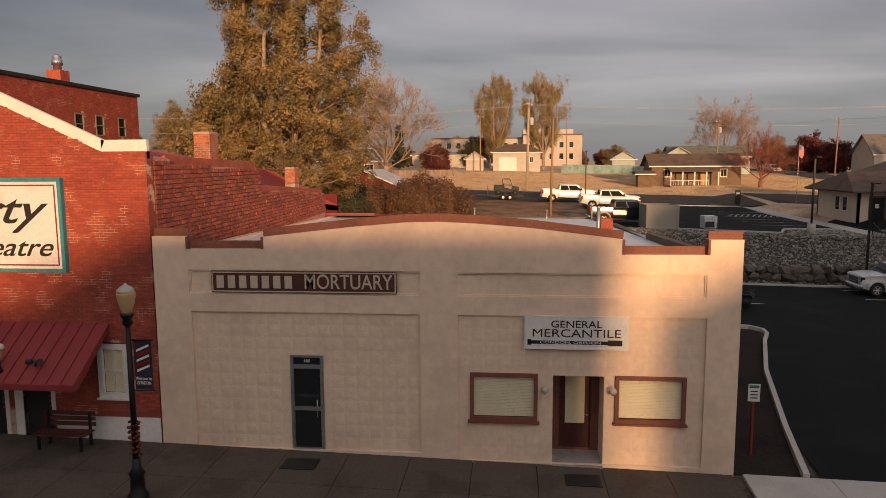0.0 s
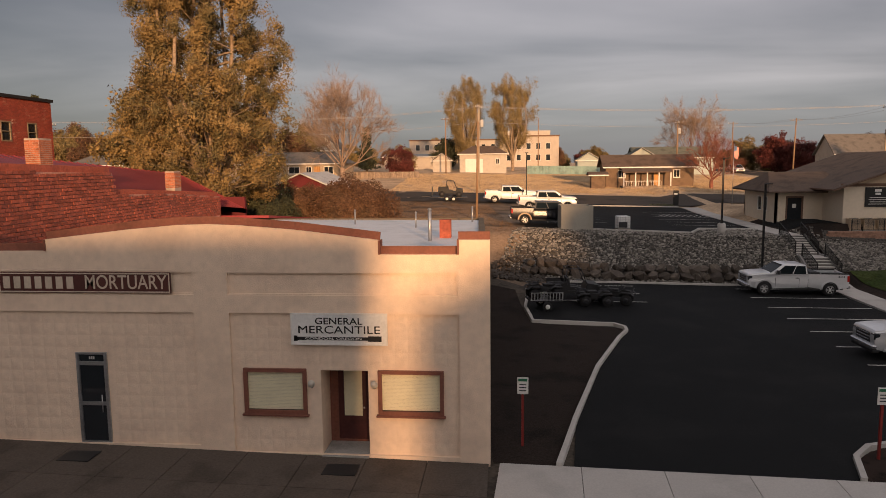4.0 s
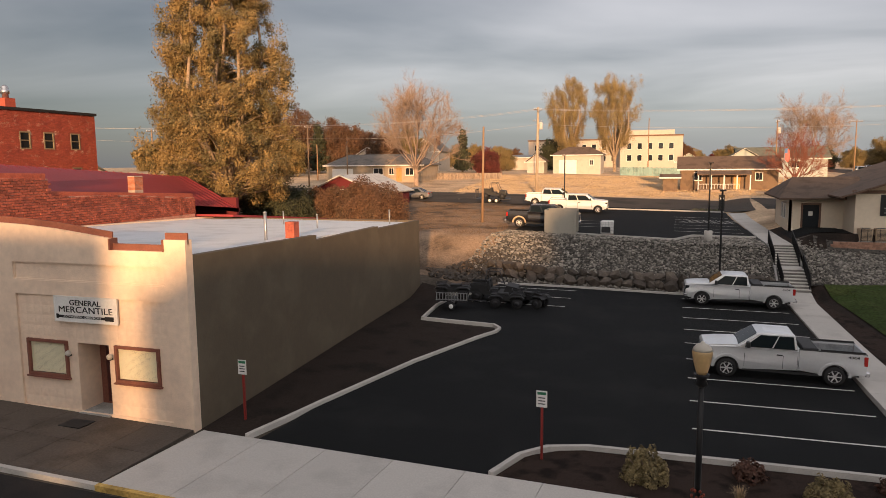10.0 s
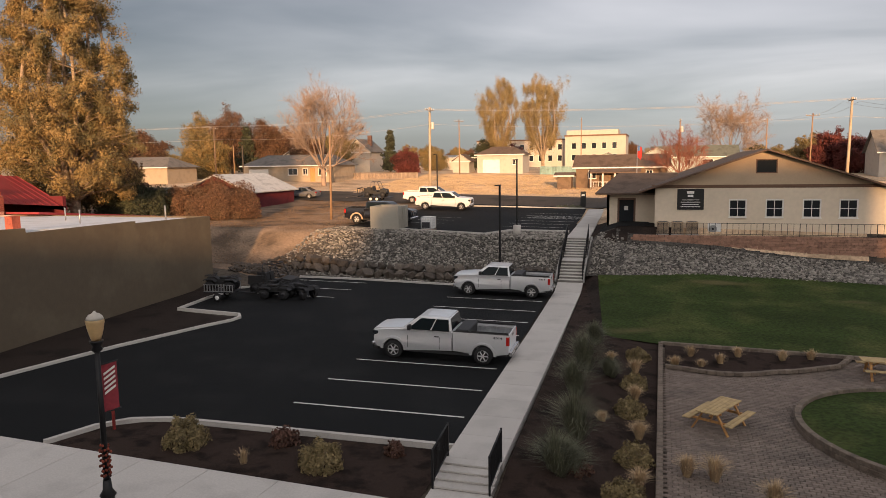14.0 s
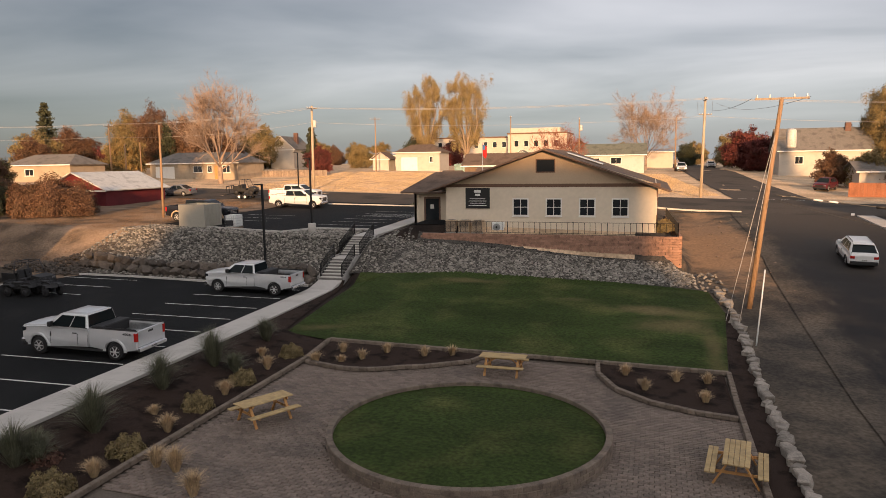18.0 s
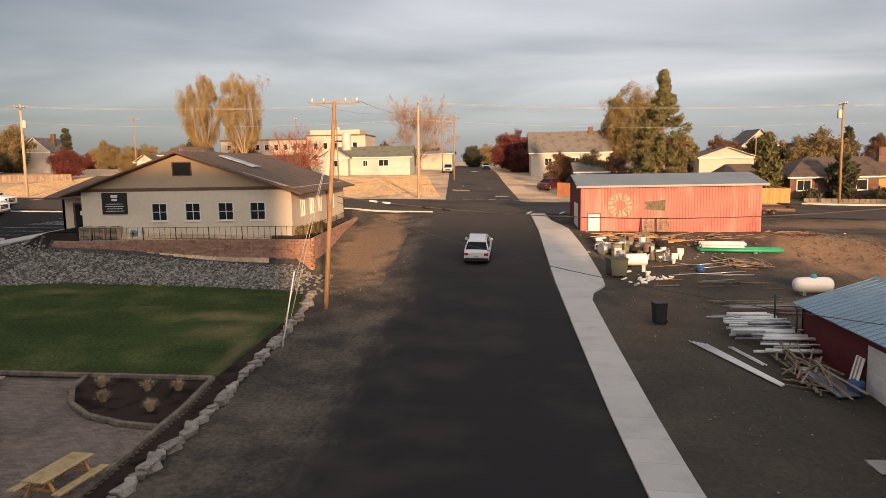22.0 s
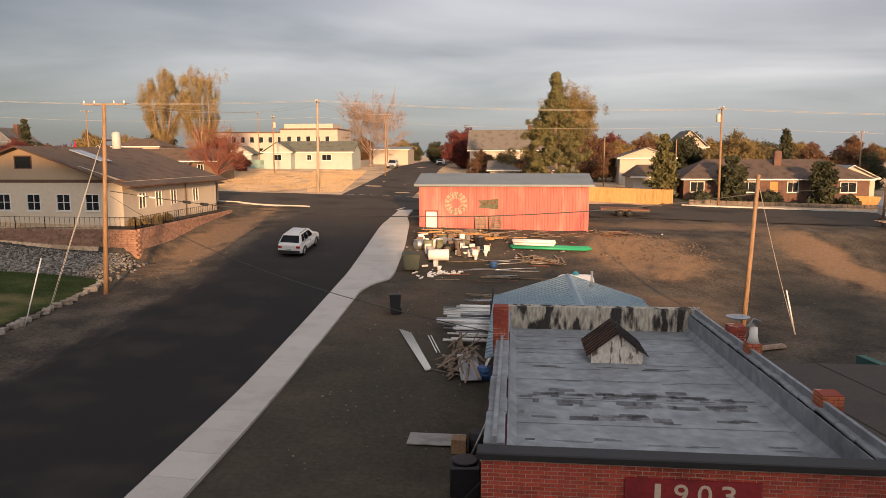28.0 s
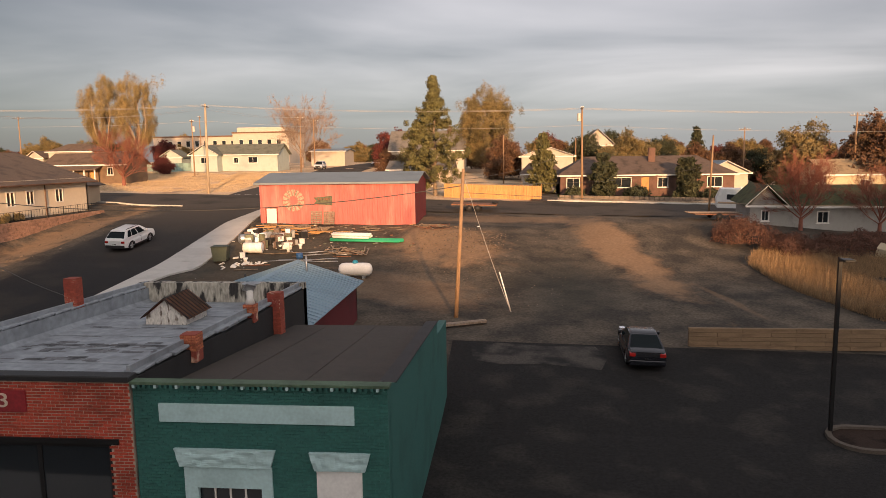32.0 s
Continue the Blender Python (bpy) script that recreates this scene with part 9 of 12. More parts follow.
# ---- houses ----
def house(name, label, x0, x1, y0, y1, eave, ridge, wall, roof, axis="x", hip=0.0, wins=(), doors=(), yaw=0.0, over=0.5, chimney=None, z=None, porch=None, side_wins=()):
    """A house round its own middle: walls with openings to the front, roof, windows, doors."""
    cx, cy = (x0 + x1) / 2, (y0 + y1) / 2
    z = ground(cx, y0) if z is None else z
    root = thing(name, label, "house", pose(cx, cy, z, 0, 0, yaw))
    w, d, e, r = (x1 - x0) / 2, (y1 - y0) / 2, eave - z, ridge - z
    holes = [(a - cx, b - cx, c - z, f - z) for a, b, c, f in wins] + [(a - cx, b - cx, -0.1, f - z) for a, b, f in doors]
    part("wall", wall_grid(nb(), "y", -d, 0.2, -w, w, -0.8, e, holes), wall, root)
    part("wall", box(nb(), -w, d - 0.2, -0.8, w, d, e), wall, root)
    for s in (-1, 1):
        part("wall", box(nb(), min(s * w, s * (w - 0.2)), -d + 0.2, -0.8, max(s * w, s * (w - 0.2)), d - 0.2, e), wall, root)
    for a, b, c, f in wins:
        window(root, "window", a - cx, b - cx, c - z, f - z, -d, frame=0.09, bars=(2, 1), proud=0.05)
    for a, b, f in doors:
        dd = part("door", box(nb(), a - cx, -d + 0.04, -0.1, b - cx, -d + 0.1, f - z), TRIM_WHITE if b - a > 1.6 else WOOD_FENCE, root, "garage door" if b - a > 1.6 else "front door")
        if b - a > 1.6:
            for k in range(4):
                part("door_panel", box(nb(), a - cx + 0.1, -d + 0.02, 0.1 + 0.5 * k, b - cx - 0.1, -d + 0.04, 0.5 + 0.5 * k), TRIM_WHITE, dd)
    for (a, b, c, f) in side_wins:
        for s in (-1, 1):
            sw_ = part("window", box(nb(), min(s * w, s * (w + 0.04)), a - cy, c - z, max(s * w, s * (w + 0.04)), b - cy, f - z), TRIM_WHITE, root)
            part("pane", box(nb(), min(s * (w + 0.04), s * (w + 0.05)), a - cy + 0.08, c - z + 0.08, max(s * (w + 0.04), s * (w + 0.05)), b - cy - 0.08, f - z - 0.08), GLASS, sw_)
    bm = nb()
    W, D = w + over, d + over
    if axis == "x":
        ra, rb = (-W + hip, 0, r), (W - hip, 0, r)
    else:
        ra, rb = (0, -D + hip, r), (0, D - hip, r)
    c = [bm.verts.new(p) for p in ((-W, -D, e - 0.05), (W, -D, e - 0.05), (W, D, e - 0.05), (-W, D, e - 0.05))]
    A, Bv = bm.verts.new(ra), bm.verts.new(rb)
    if axis == "x":
        fs = [(c[0], c[1], Bv, A), (c[2], c[3], A, Bv)] + ([(c[1], c[2], Bv), (c[3], c[0], A)] if hip else [])
    else:
        fs = [(c[1], c[2], Bv, A), (c[3], c[0], A, Bv)] + ([(c[0], c[1], A), (c[2], c[3], Bv)] if hip else [])
    for f in fs:
        bm.faces.new(f)
    bmesh.ops.recalc_face_normals(bm, faces=bm.faces[:]); bmesh.ops.solidify(bm, geom=bm.faces[:], thickness=0.12)
    part("roof", bm, roof, root)
    if not hip:
        for s in (-1, 1):
            if axis == "x":
                g = prism(nb(), [(-d, e), (0, r - 0.14), (d, e)], "x", s * w - s * 0.2, s * w)
            else:
                g = prism(nb(), [(-w, e), (0, r - 0.14), (w, e)], "y", s * d - s * 0.2, s * d)
            part("gable", g, wall, root)
            if axis == "y" and s < 0:
                for q in (-1, 1):
                    part("barge_board", beam(nb(), (q * W, -D - 0.02, e - 0.08), (0, -D - 0.02, r - 0.05), 0.18, 0.05), TRIM_WHITE, root)
    part("fascia", box(nb(), -W, -D - 0.03, e - 0.22, W, -D + 0.02, e - 0.04), TRIM_WHITE, root)
    if chimney:
        px, py, ph = chimney
        part("chimney", box(nb(), px - cx - 0.45, py - cy - 0.35, e, px - cx + 0.45, py - cy + 0.35, ph - z), BRICK_W, root, "brick chimney")
    if porch:
        a, b, dep = porch
        bm = nb(); prism(bm, [(-d - dep, e - 0.75), (-d, e - 0.05), (-d, e - 0.2), (-d - dep, e - 0.9)], "x", a - cx - 0.2, b - cx + 0.2); part("porch_roof", bm, roof, root)
        n = 5
        for i in range(n):
            u = a - cx + (b - a) * i / (n - 1)
            part("porch_post", box(nb(), u - 0.08, -d - dep + 0.1, -0.4, u + 0.08, -d - dep + 0.26, e - 0.85), TRIM_WHITE, root)
        part("porch_rail", box(nb(), a - cx, -d - dep + 0.15, 0.75, b - cx - 1.4, -d - dep + 0.2, 0.82), TRIM_WHITE, root)
        for i in range(16):
            u = a - cx + (b - a - 1.4) * i / 15
            part("baluster", box(nb(), u, -d - dep + 0.15, 0.1, u + 0.04, -d - dep + 0.19, 0.75), TRIM_WHITE, root)
        part("porch_floor", box(nb(), a - cx - 0.1, -d - dep, -0.6, b - cx + 0.1, -d, 0.02), WOOD_GREY, root)
    return root


YELLOW_W = mat("pale yellow siding", (0.50, 0.42, 0.29), 0.8, var=0.06)
WHITE_W = mat("white siding", (0.47, 0.425, 0.365), 0.8, var=0.06)
TAN_W = mat("tan house siding", (0.36, 0.29, 0.21), 0.8, var=0.08)
MINT_W = mat("mint siding", (0.40, 0.45, 0.42), 0.8, var=0.06)
GREY_W = mat("grey siding", (0.36, 0.345, 0.32), 0.8, var=0.10)
BROWN_W = mat("brown board siding", (0.17, 0.115, 0.075), 0.85, var=0.15)
BRICK_W = mat("brown brick veneer", (0.14, 0.078, 0.060), 0.85, var=0.2, fine=12)
CREAM_W = mat("cream render", (0.47, 0.41, 0.345), 0.8, var=0.05)

house("ranch_house", "tan ranch house with hip roof and white garage door", -38.5, -20.5, 112.5, 121, 8.35, 10.2, TAN_W, SHINGLE_GREY, "x", 3.0, wins=((-29.5, -27.6, 6.6, 7.8), (-23.6, -22.0, 6.5, 7.8), (-26.6, -25.6, 6.6, 7.8)), doors=((-37.4, -33.4, 7.7), (-25.2, -24.2, 7.8)))
house("barn", "dark red barn with pale metal roof", -19.2, -10.8, 71, 81, 5.3, 7.3, RED_WALL, mat("pale metal roof", (0.62, 0.60, 0.56), 0.5, 0.2), "y", wins=((-15.6, -14.4, 5.0, 5.7),))
house("garage_house", "white house with brown hip roof", -3.6, 6.0, 145, 152, 10.0, 11.6, WHITE_W, SHINGLE, "x", 3.0, wins=((3.8, 4.6, 7.8, 9.0),), doors=((-2.4, 1.2, 8.9),))
house("porch_house", "brown cottage with a white railed porch", 21.0, 34.0, 108.5, 115, 7.3, 9.1, BROWN_W, SHINGLE, "x", 0, wins=((22.8, 24.0, 5.6, 6.8), (31.0, 32.0, 5.6, 6.8)), doors=((28.2, 29.1, 6.5),), porch=(23.4, 30.2, 2.2))
house("mint_house", "pale mint house with green grey roof and white trim", 31.5, 46.5, 143, 150.5, 8.8, 10.9, MINT_W, SHINGLE_GREEN, "x", 0, wins=((37.4, 38.4, 7.0, 8.2), (40.4, 42.4, 7.0, 8.3)))
house("mint_house_wing", "white trimmed front gable of the mint house", 29.6, 35.0, 140.5, 147, 8.8, 10.7, MINT_W, SHINGLE_GREEN, "y", 0, wins=((31.6, 33.2, 7.0, 8.3),))
house("white_gable_house", "large white house with a grey steep roof", 69.5, 84, 143, 152, 9.0, 13.0, WHITE_W, SHINGLE_GREY, "x", 0, wins=((72, 73.4, 6.6, 8), (77, 78.4, 6.6, 8)), chimney=(81, 147, 13.8))
house("carport_house", "low cream house with a carport", 74.5, 84, 112, 119, 5.9, 7.2, CREAM_W, SHINGLE_GREY, "x", 0, wins=((79, 81, 4.0, 5.2),))
house("brick_house", "low brown brick house with a brown hip roof", 99.8, 122.5, 101, 111, 5.0, 7.4, BRICK_W, mat("brown shingles worn", (0.105, 0.076, 0.062), 0.9, var=0.25, scale=1.0, fine=8, bump=0.6, bscale=25), "x", 4.2, wins=((100.6, 102.4, 3.2, 4.6), (106.5, 109.2, 3.2, 4.6), (112.6, 114.0, 3.2, 4.6), (119.0, 121.0, 3.2, 4.6)), doors=((110.5, 111.5, 4.6),), chimney=(112.4, 104.5, 8.5))
house("white_garage", "white garage with brown roof", 95.0, 100.6, 110.5, 118, 5.0, 6.6, WHITE_W, SHINGLE, "x", 1.5, doors=((97.2, 100.0, 4.7),))
house("white_house", "white house behind the garage", 95, 103.5, 124, 132, 7.6, 9.2, WHITE_W, SHINGLE_GREY, "y", 0)
house("grey_house", "grey sided house with a mossy dark roof", 115.0, 117.6, 70, 77.5, 3.0, 4.75, GREY_W, mat("mossy shingles", (0.075, 0.08, 0.035), 0.95, var=0.35, fine=6, bump=0.6), "y", 0, wins=((115.9, 116.6, 1.5, 2.5),), yaw=-8)
house("grey_house_wing", "long wing of the grey sided house", 117.3, 133, 69.5, 76, 2.9, 4.6, GREY_W, mat("mossy shingles", (0.075, 0.08, 0.035), 0.95), "x", 0, wins=((120.3, 121.3, 1.3, 2.4), (126.0, 127.2, 1.3, 2.4)), yaw=-4)
house("yellow_house", "pale yellow house with a tan roof", 131.5, 147, 95, 103, 4.9, 6.7, YELLOW_W, mat("tan shingles", (0.30, 0.22, 0.13), 0.9), "x", 0, wins=((135.5, 136.6, 3.0, 4.2), (141, 142.2, 3.0, 4.2)))
house("white_shed", "white garage with a pale gable roof", 120.5, 126.5, 108, 115, 4.9, 6.6, WHITE_W, GREY_METAL, "y", 0)
house("white_gable_house", "white gabled house among the far trees", 106.5, 112, 138, 146, 9.5, 12.4, WHITE_W, SHINGLE_GREY, "y", 0)
house("white_gable_house", "white gabled house on the western skyline", -36, -30, 150, 158, 11.2, 14.2, WHITE_W, SHINGLE_GREY, "y", 0, wins=((-33.6, -32.4, 11.6, 12.6),), chimney=(-31.5, 154, 15))
house("low_white_building", "long low cream building on the skyline", -24, -5, 172, 180, 9.8, 10.4, CREAM_W, GREY_METAL, "x", 0)
house("low_white_building", "long low cream building on the northern street", 44, 52.5, 176, 186, 9.6, 10.2, CREAM_W, GREY_METAL, "x", 0)
house("far_house", "tan roofed house in the western distance", -62, -48, 104, 112, 8.4, 10.2, TAN_W, SHINGLE_GREY, "x", 3.0, wins=((-58, -56, 6.4, 7.6),))
house("far_house", "white house in the western distance", -44, -36, 134, 142, 9.4, 12.0, WHITE_W, SHINGLE_GREY, "y", 0)
house("far_house", "white house in the western distance", -80, -68, 84, 92, 7.6, 9.6, WHITE_W, SHINGLE_GREY, "x", 0)
house("small_outhouse", "small brown privy shed beside the cottage", 18.6, 20.6, 106, 108, 6.2, 6.6, BROWN_W, SHINGLE, "x", 0)
house("white_gable_shed", "small white gabled shed on the rise", -9.2, -5.6, 146, 150, 8.7, 10.2, WHITE_W, SHINGLE, "y", 0)
house("mint_shed", "small pale shed behind the teal fence", 20.5, 25, 146, 150, 8.4, 10.0, MINT_W, SHINGLE_GREEN, "y", 0)
house("office_annexe", "brown annexe with white trim behind the office", 36.5, 45.5, 82.5 - 5.0, 87.5 - 5.0, 5.1, 6.7, TAN, SHINGLE, "y", 0, wins=((42, 43, 3.8, 4.8),))

sch = thing("school_building", "long cream three-storey building with flat roof and rows of windows", "building")
for (a, b, y0, z1_) in ((-26, 4, 232, 15.4), (4, 22.5, 226, 16.2)):
    hs = []
    for zz in (8.6, 12.2):
        x = a + 2.0
        while x < b - 2.4:
            hs.append((x, x + 1.5, zz, zz + 2.0)); x += 3.1
    part("wall", wall_grid(nb(), "y", y0, 0.4, a, b, 4, z1_, hs), CREAM_W, sch)
    for h_ in hs:
        w_ = part("window", wall_grid(nb(), "y", y0 + 0.1, 0.15, *h_[:2], *h_[2:], [(h_[0] + 0.1, h_[1] - 0.1, h_[2] + 0.1, h_[3] - 0.1)]), TRIM_WHITE, sch)
        part("pane", box(nb(), h_[0] + 0.1, y0 + 0.2, h_[2] + 0.1, h_[1] - 0.1, y0 + 0.22, h_[3] - 0.1), GLASS, w_)
    part("cornice", box(nb(), a - 0.2, y0 - 0.3, z1_, b + 0.2, y0 + 18, z1_ + 0.4), TRIM_BROWN, sch)
    part("wall", box(nb(), b - 0.3, y0 + 0.4, 4, b, y0 + 18, z1_), CREAM_W, sch)
    part("wall", box(nb(), a, y0 + 0.4, 4, a + 0.3, y0 + 18, z1_), CREAM_W, sch)
part("penthouse", box(nb(), 4, 230, 16.6, 20, 242, 18.2), WHITE_W, sch)

# ---- poles and wires ----
def utility_pole(label, base, top, r=0.16, arm=None, arm_z=0.0, transformer=None, lamp=None, paint=WOOD_POLE, group="utility poles"):
    b, t = Vector(base), Vector(top)
    root = thing("utility_pole", label, "utility pole", Matrix.Translation(b), group)
    part("shaft", rod(nb(), (0, 0, -0.3), t - b, r * 0.88, r * 0.62, 10), paint, root)
    if arm:
        L, ang = arm
        d = Vector((math.cos(radians(ang)), math.sin(radians(ang)), 0)) * L / 2
        c = t - b - Vector((0, 0, 0.35 + arm_z))
        a = part("crossarm", beam(nb(), c - d, c + d, 0.11, 0.10), WOOD_GREY, root)
        for k in (-0.92, -0.45, 0.45, 0.92):
            part("insulator", lathe(nb(), [(0.035, 0), (0.05, 0.06), (0.03, 0.10), (0.045, 0.14), (0.01, 0.18)], tuple(c + d * k + Vector((0, 0, 0.05))), 8), PORCELAIN, a)
    if transformer:
        dx, dy, dz = transformer
        p = t - b + Vector((dx, dy, dz))
        tr = part("transformer", lathe(nb(), [(0.22, 0), (0.25, 0.05), (0.25, 0.85), (0.2, 0.95), (0.05, 1.0)], tuple(p), 14), mat("pale grey enamel", (0.52, 0.50, 0.47), 0.45), root, "pale grey transformer can")
        part("bracket", beam(nb(), p + Vector((0, 0, 0.5)), (t - b) * ((p.z + 0.5) / (t - b).z), 0.06, 0.1), DARK_METAL, root)
    if lamp:
        p = t - b + Vector((0, 0, lamp))
        part("lamp_arm", rod(nb(), p, p + Vector((0.5, -0.9, 0.35)), 0.03, seg=6), GALV, root)
        part("lamp_head", box(nb(), 0.35, -1.35, p.z + 0.3, 0.65, -0.85, p.z + 0.42, bevel=0.03), GALV, root)
    return root


def gp(x, y):
    return (x, y, ground(x, y))


utility_pole("leaning orange timber pole with transformer beside the park", gp(53.35, 47.6), (54.45, 46.9, 10.95), 0.17, (2.6, 2), -0.3, (0.55, 0.1, -2.6))
utility_pole("tall pale timber pole on the dry lot", gp(53.55, 93.9), (53.75, 93.9, 14.9), 0.21, (2.4, 95), 0, None, paint=WOOD_BLEACHED)
utility_pole("tall timber pole with a transformer before the brick house", gp(101.8, 92.3), (101.7, 92.3, 13.4), 0.17, (1.6, 95), -0.2, (-0.35, 0, -1.7))
utility_pole("tall pale timber pole with a transformer on the upper street", gp(2.15, 96.2), (2.3, 96.2, 15.9), 0.24, (1.6, 60), 0, (0.4, -0.1, -3.0), lamp=-0.8, paint=WOOD_BLEACHED)
utility_pole("short orange timber pole at the upper car park", gp(3.4, 62.6), (3.55, 62.6, 11.7), 0.14)
utility_pole("leaning orange timber pole in the dirt lot", gp(89.85, 44.4), (90.35, 44.8, 6.95), 0.15)
utility_pole("dark timber pole by the caravan", gp(113.1, 78.3), (113.3, 78.3, 9.4), 0.13)
utility_pole("far pole along the northern street", gp(55.8, 128), (56.0, 128, 15.2), 0.15, (2.0, 0))
utility_pole("far pole along the northern street", gp(52.2, 150), (52.2, 150, 15.8), 0.15, (2.0, 0))
utility_pole("far pole along the upper street", gp(-34, 98), (-34, 98, 14.5), 0.15, (2.0, 90))
utility_pole("far pole along the upper street", gp(-48, 80), (-48, 80, 13.5), 0.15, (2.0, 90))
utility_pole("far pole along the upper street", gp(-22.5, 88), (-22.5, 88, 11), 0.13)
utility_pole("far pole along the upper street", gp(-40, 112), (-40, 112, 12), 0.13)
utility_pole("far pole along the upper street", gp(-6, 140), (-6, 140, 17), 0.15, (2.0, 40))
utility_pole("far pole along the upper street", gp(36, 128), (36, 128, 15), 0.15, (2.2, 95), 0, (0.3, 0, -2.2))
utility_pole("far pole on the eastern skyline", gp(137, 100), (137, 100, 12.5), 0.15, (2.2, 20))
utility_pole("far pole on the eastern skyline", gp(129, 118), (129, 118, 11.5), 0.14, (2.0, 20))
utility_pole("far pole on the eastern skyline", gp(92, 120), (92, 120, 11.0), 0.13)
utility_pole("far pole on the eastern skyline", gp(104, 125), (104, 125, 10.5), 0.13)
utility_pole("far pole behind the school", gp(14, 180), (14, 180, 19), 0.15, (2.0, 90))


def wire(name, p0, p1, sag, r=0.012, label="thin grey overhead cable", n=16, material=WIRE):
    cu = bpy.data.curves.new(name, "CURVE"); cu.dimensions = "3D"; cu.bevel_depth = r; cu.bevel_resolution = 1
    sp = cu.splines.new("POLY"); sp.points.add(n)
    for i in range(n + 1):
        t = i / n
        p = Vector(p0).lerp(Vector(p1), t); p.z -= sag * 4 * t * (1 - t)
        sp.points[i].co = (*p, 1)
    cu.materials.append(material)
    return tagged(new(name, cu), label, "cable", "overhead cables")


spans = [(-90, 99.5, 16.0), (-34, 98, 14.5), (2.3, 96.2, 15.6), (53.75, 93.9, 14.7), (101.7, 92.3, 13.2), (160, 89, 12.0)]
for a, b in zip(spans, spans[1:]):
    for o in (-0.8, 0.8):
        wire("overhead_wire", (a[0], a[1] + o, a[2]), (b[0], b[1] + o, b[2]), 0.55, 0.016)
    wire("overhead_wire", (a[0], a[1], a[2] - 2.0), (b[0], b[1], b[2] - 2.0), 0.7, 0.014)
wire("overhead_wire", (54.4, 47.0, 5.9), (90.3, 44.8, 6.0), 1.35, 0.028, "thick sagging overhead cable", material=WIRE_DARK)
for u, w_ in ((0.055, 0.10), (0.075, 0.10), (0.135, 0.17), (0.165, 0.17)):
    p0, p1 = Vector((54.4, 47.0, 5.9)).lerp(Vector((90.3, 44.8, 6.0)), u - 0.006), Vector((54.4, 47.0, 5.9)).lerp(Vector((90.3, 44.8, 6.0)), u + 0.006)
    p0.z -= 5.4 * (u - 0.006) * (1.006 - u); p1.z -= 5.4 * (u + 0.006) * (0.994 - u)
    sc = thing("splice_case", "pale cable splice case on the sagging cable", "splice case", group="splice cases")
    part("case", rod(nb(), p0, p1, w_ / 2, seg=8), BLACK_PLASTIC if w_ > 0.12 else WHITE_PLASTIC, sc)
wire("overhead_wire", (54.4, 47.0, 5.6), (77.7, 28.6, 2.6), 0.9, 0.014, "thin dark service cable", material=WIRE_DARK)
wire("overhead_wire", (90.3, 44.8, 6.2), (113.2, 78.3, 6.5), 0.7, 0.014, "thin dark service cable", material=WIRE_DARK)
wire("overhead_wire", (90.3, 44.8, 6.3), (101.7, 92.3, 9.0), 0.6, 0.012, "thin dark service cable", material=WIRE_DARK)
wire("overhead_wire", (90.3, 44.8, 5.6), (150, 50, 5.0), 0.9, 0.014, "thin dark service cable", material=WIRE_DARK)
for dx in (-1.4, 1.4):
    wire("overhead_wire", (54.4 + dx, 46.9, 10.95), (53.7 + dx * 0.6, 93.9, 14.4), 0.8)
    wire("overhead_wire", (53.7 + dx * 0.6, 93.9, 14.4), (56 + dx * 0.7, 128, 15.0), 0.5)
    wire("overhead_wire", (56 + dx * 0.7, 128, 15.0), (52.2 + dx * 0.7, 150, 15.6), 0.4)
for (x, y) in ((51.9, 44.6), (52.4, 43.6)):
    wire("guy_wire", (54.25, 47.0, 9.2), (x, y, ground(x, y)), 0.0, 0.014, "taut pale guy wire", 2)
gw = thing("guy_guard", "white plastic guy guard leaning by the pole", "guy guard")
part("guard", rod(nb(), (52.9, 41.0, ground(52.9, 41.0)), (53.3, 42.1, 2.6), 0.035), WHITE_PLASTIC, gw)
wire("guy_wire", (90.4, 44.8, 6.4), (93.0, 45.8, ground(93, 45.8)), 0.25, 0.014, "slack pale guy wire", 8)
gw = thing("guy_guard", "white plastic guy guard leaning in the dirt", "guy guard")
part("guard", rod(nb(), (93.0, 45.8, ground(93, 45.8)), (92.35, 45.6, 0.9), 0.04), WHITE_PLASTIC, gw)

# ---- car park lamps, street lamps, sign posts ----
def lot_lamp(x, y, ztop, label, base=True):
    z = ground(x, y)
    root = thing("lot_lamp", label, "lamp post", Matrix.Translation((x, y, z)), "car park lamps")
    if base:
        part("concrete_base", lathe(nb(), [(0.3, -0.2), (0.3, 0.75), (0.27, 0.78)], seg=16), CONCRETE, root, "round concrete base")
    part("pole", box(nb(), -0.06, -0.06, 0.0, 0.06, 0.06, ztop - z), BLACK_METAL, root)
    part("arm", box(nb(), -0.03, -0.35, ztop - z - 0.08, 0.03, 0.0, ztop - z - 0.02), BLACK_METAL, root)
    part("lamp_head", box(nb(), -0.18, -0.75, ztop - z - 0.08, 0.18, -0.3, ztop - z, bevel=0.015), BLACK_METAL, root, "flat black lamp head")
    return root


lot_lamp(23.0, 48.0, 6.6, "black square lamp post at the foot of the stone bank")
lot_lamp(22.6, 55.75, 8.3, "black lamp post on a concrete base at the upper car park")
lot_lamp(8.3, 80.4, 9.2, "black lamp post at the upper street", False)
lot_lamp(104.6, 30.9, 3.9, "dark lamp post on a planted island", False)


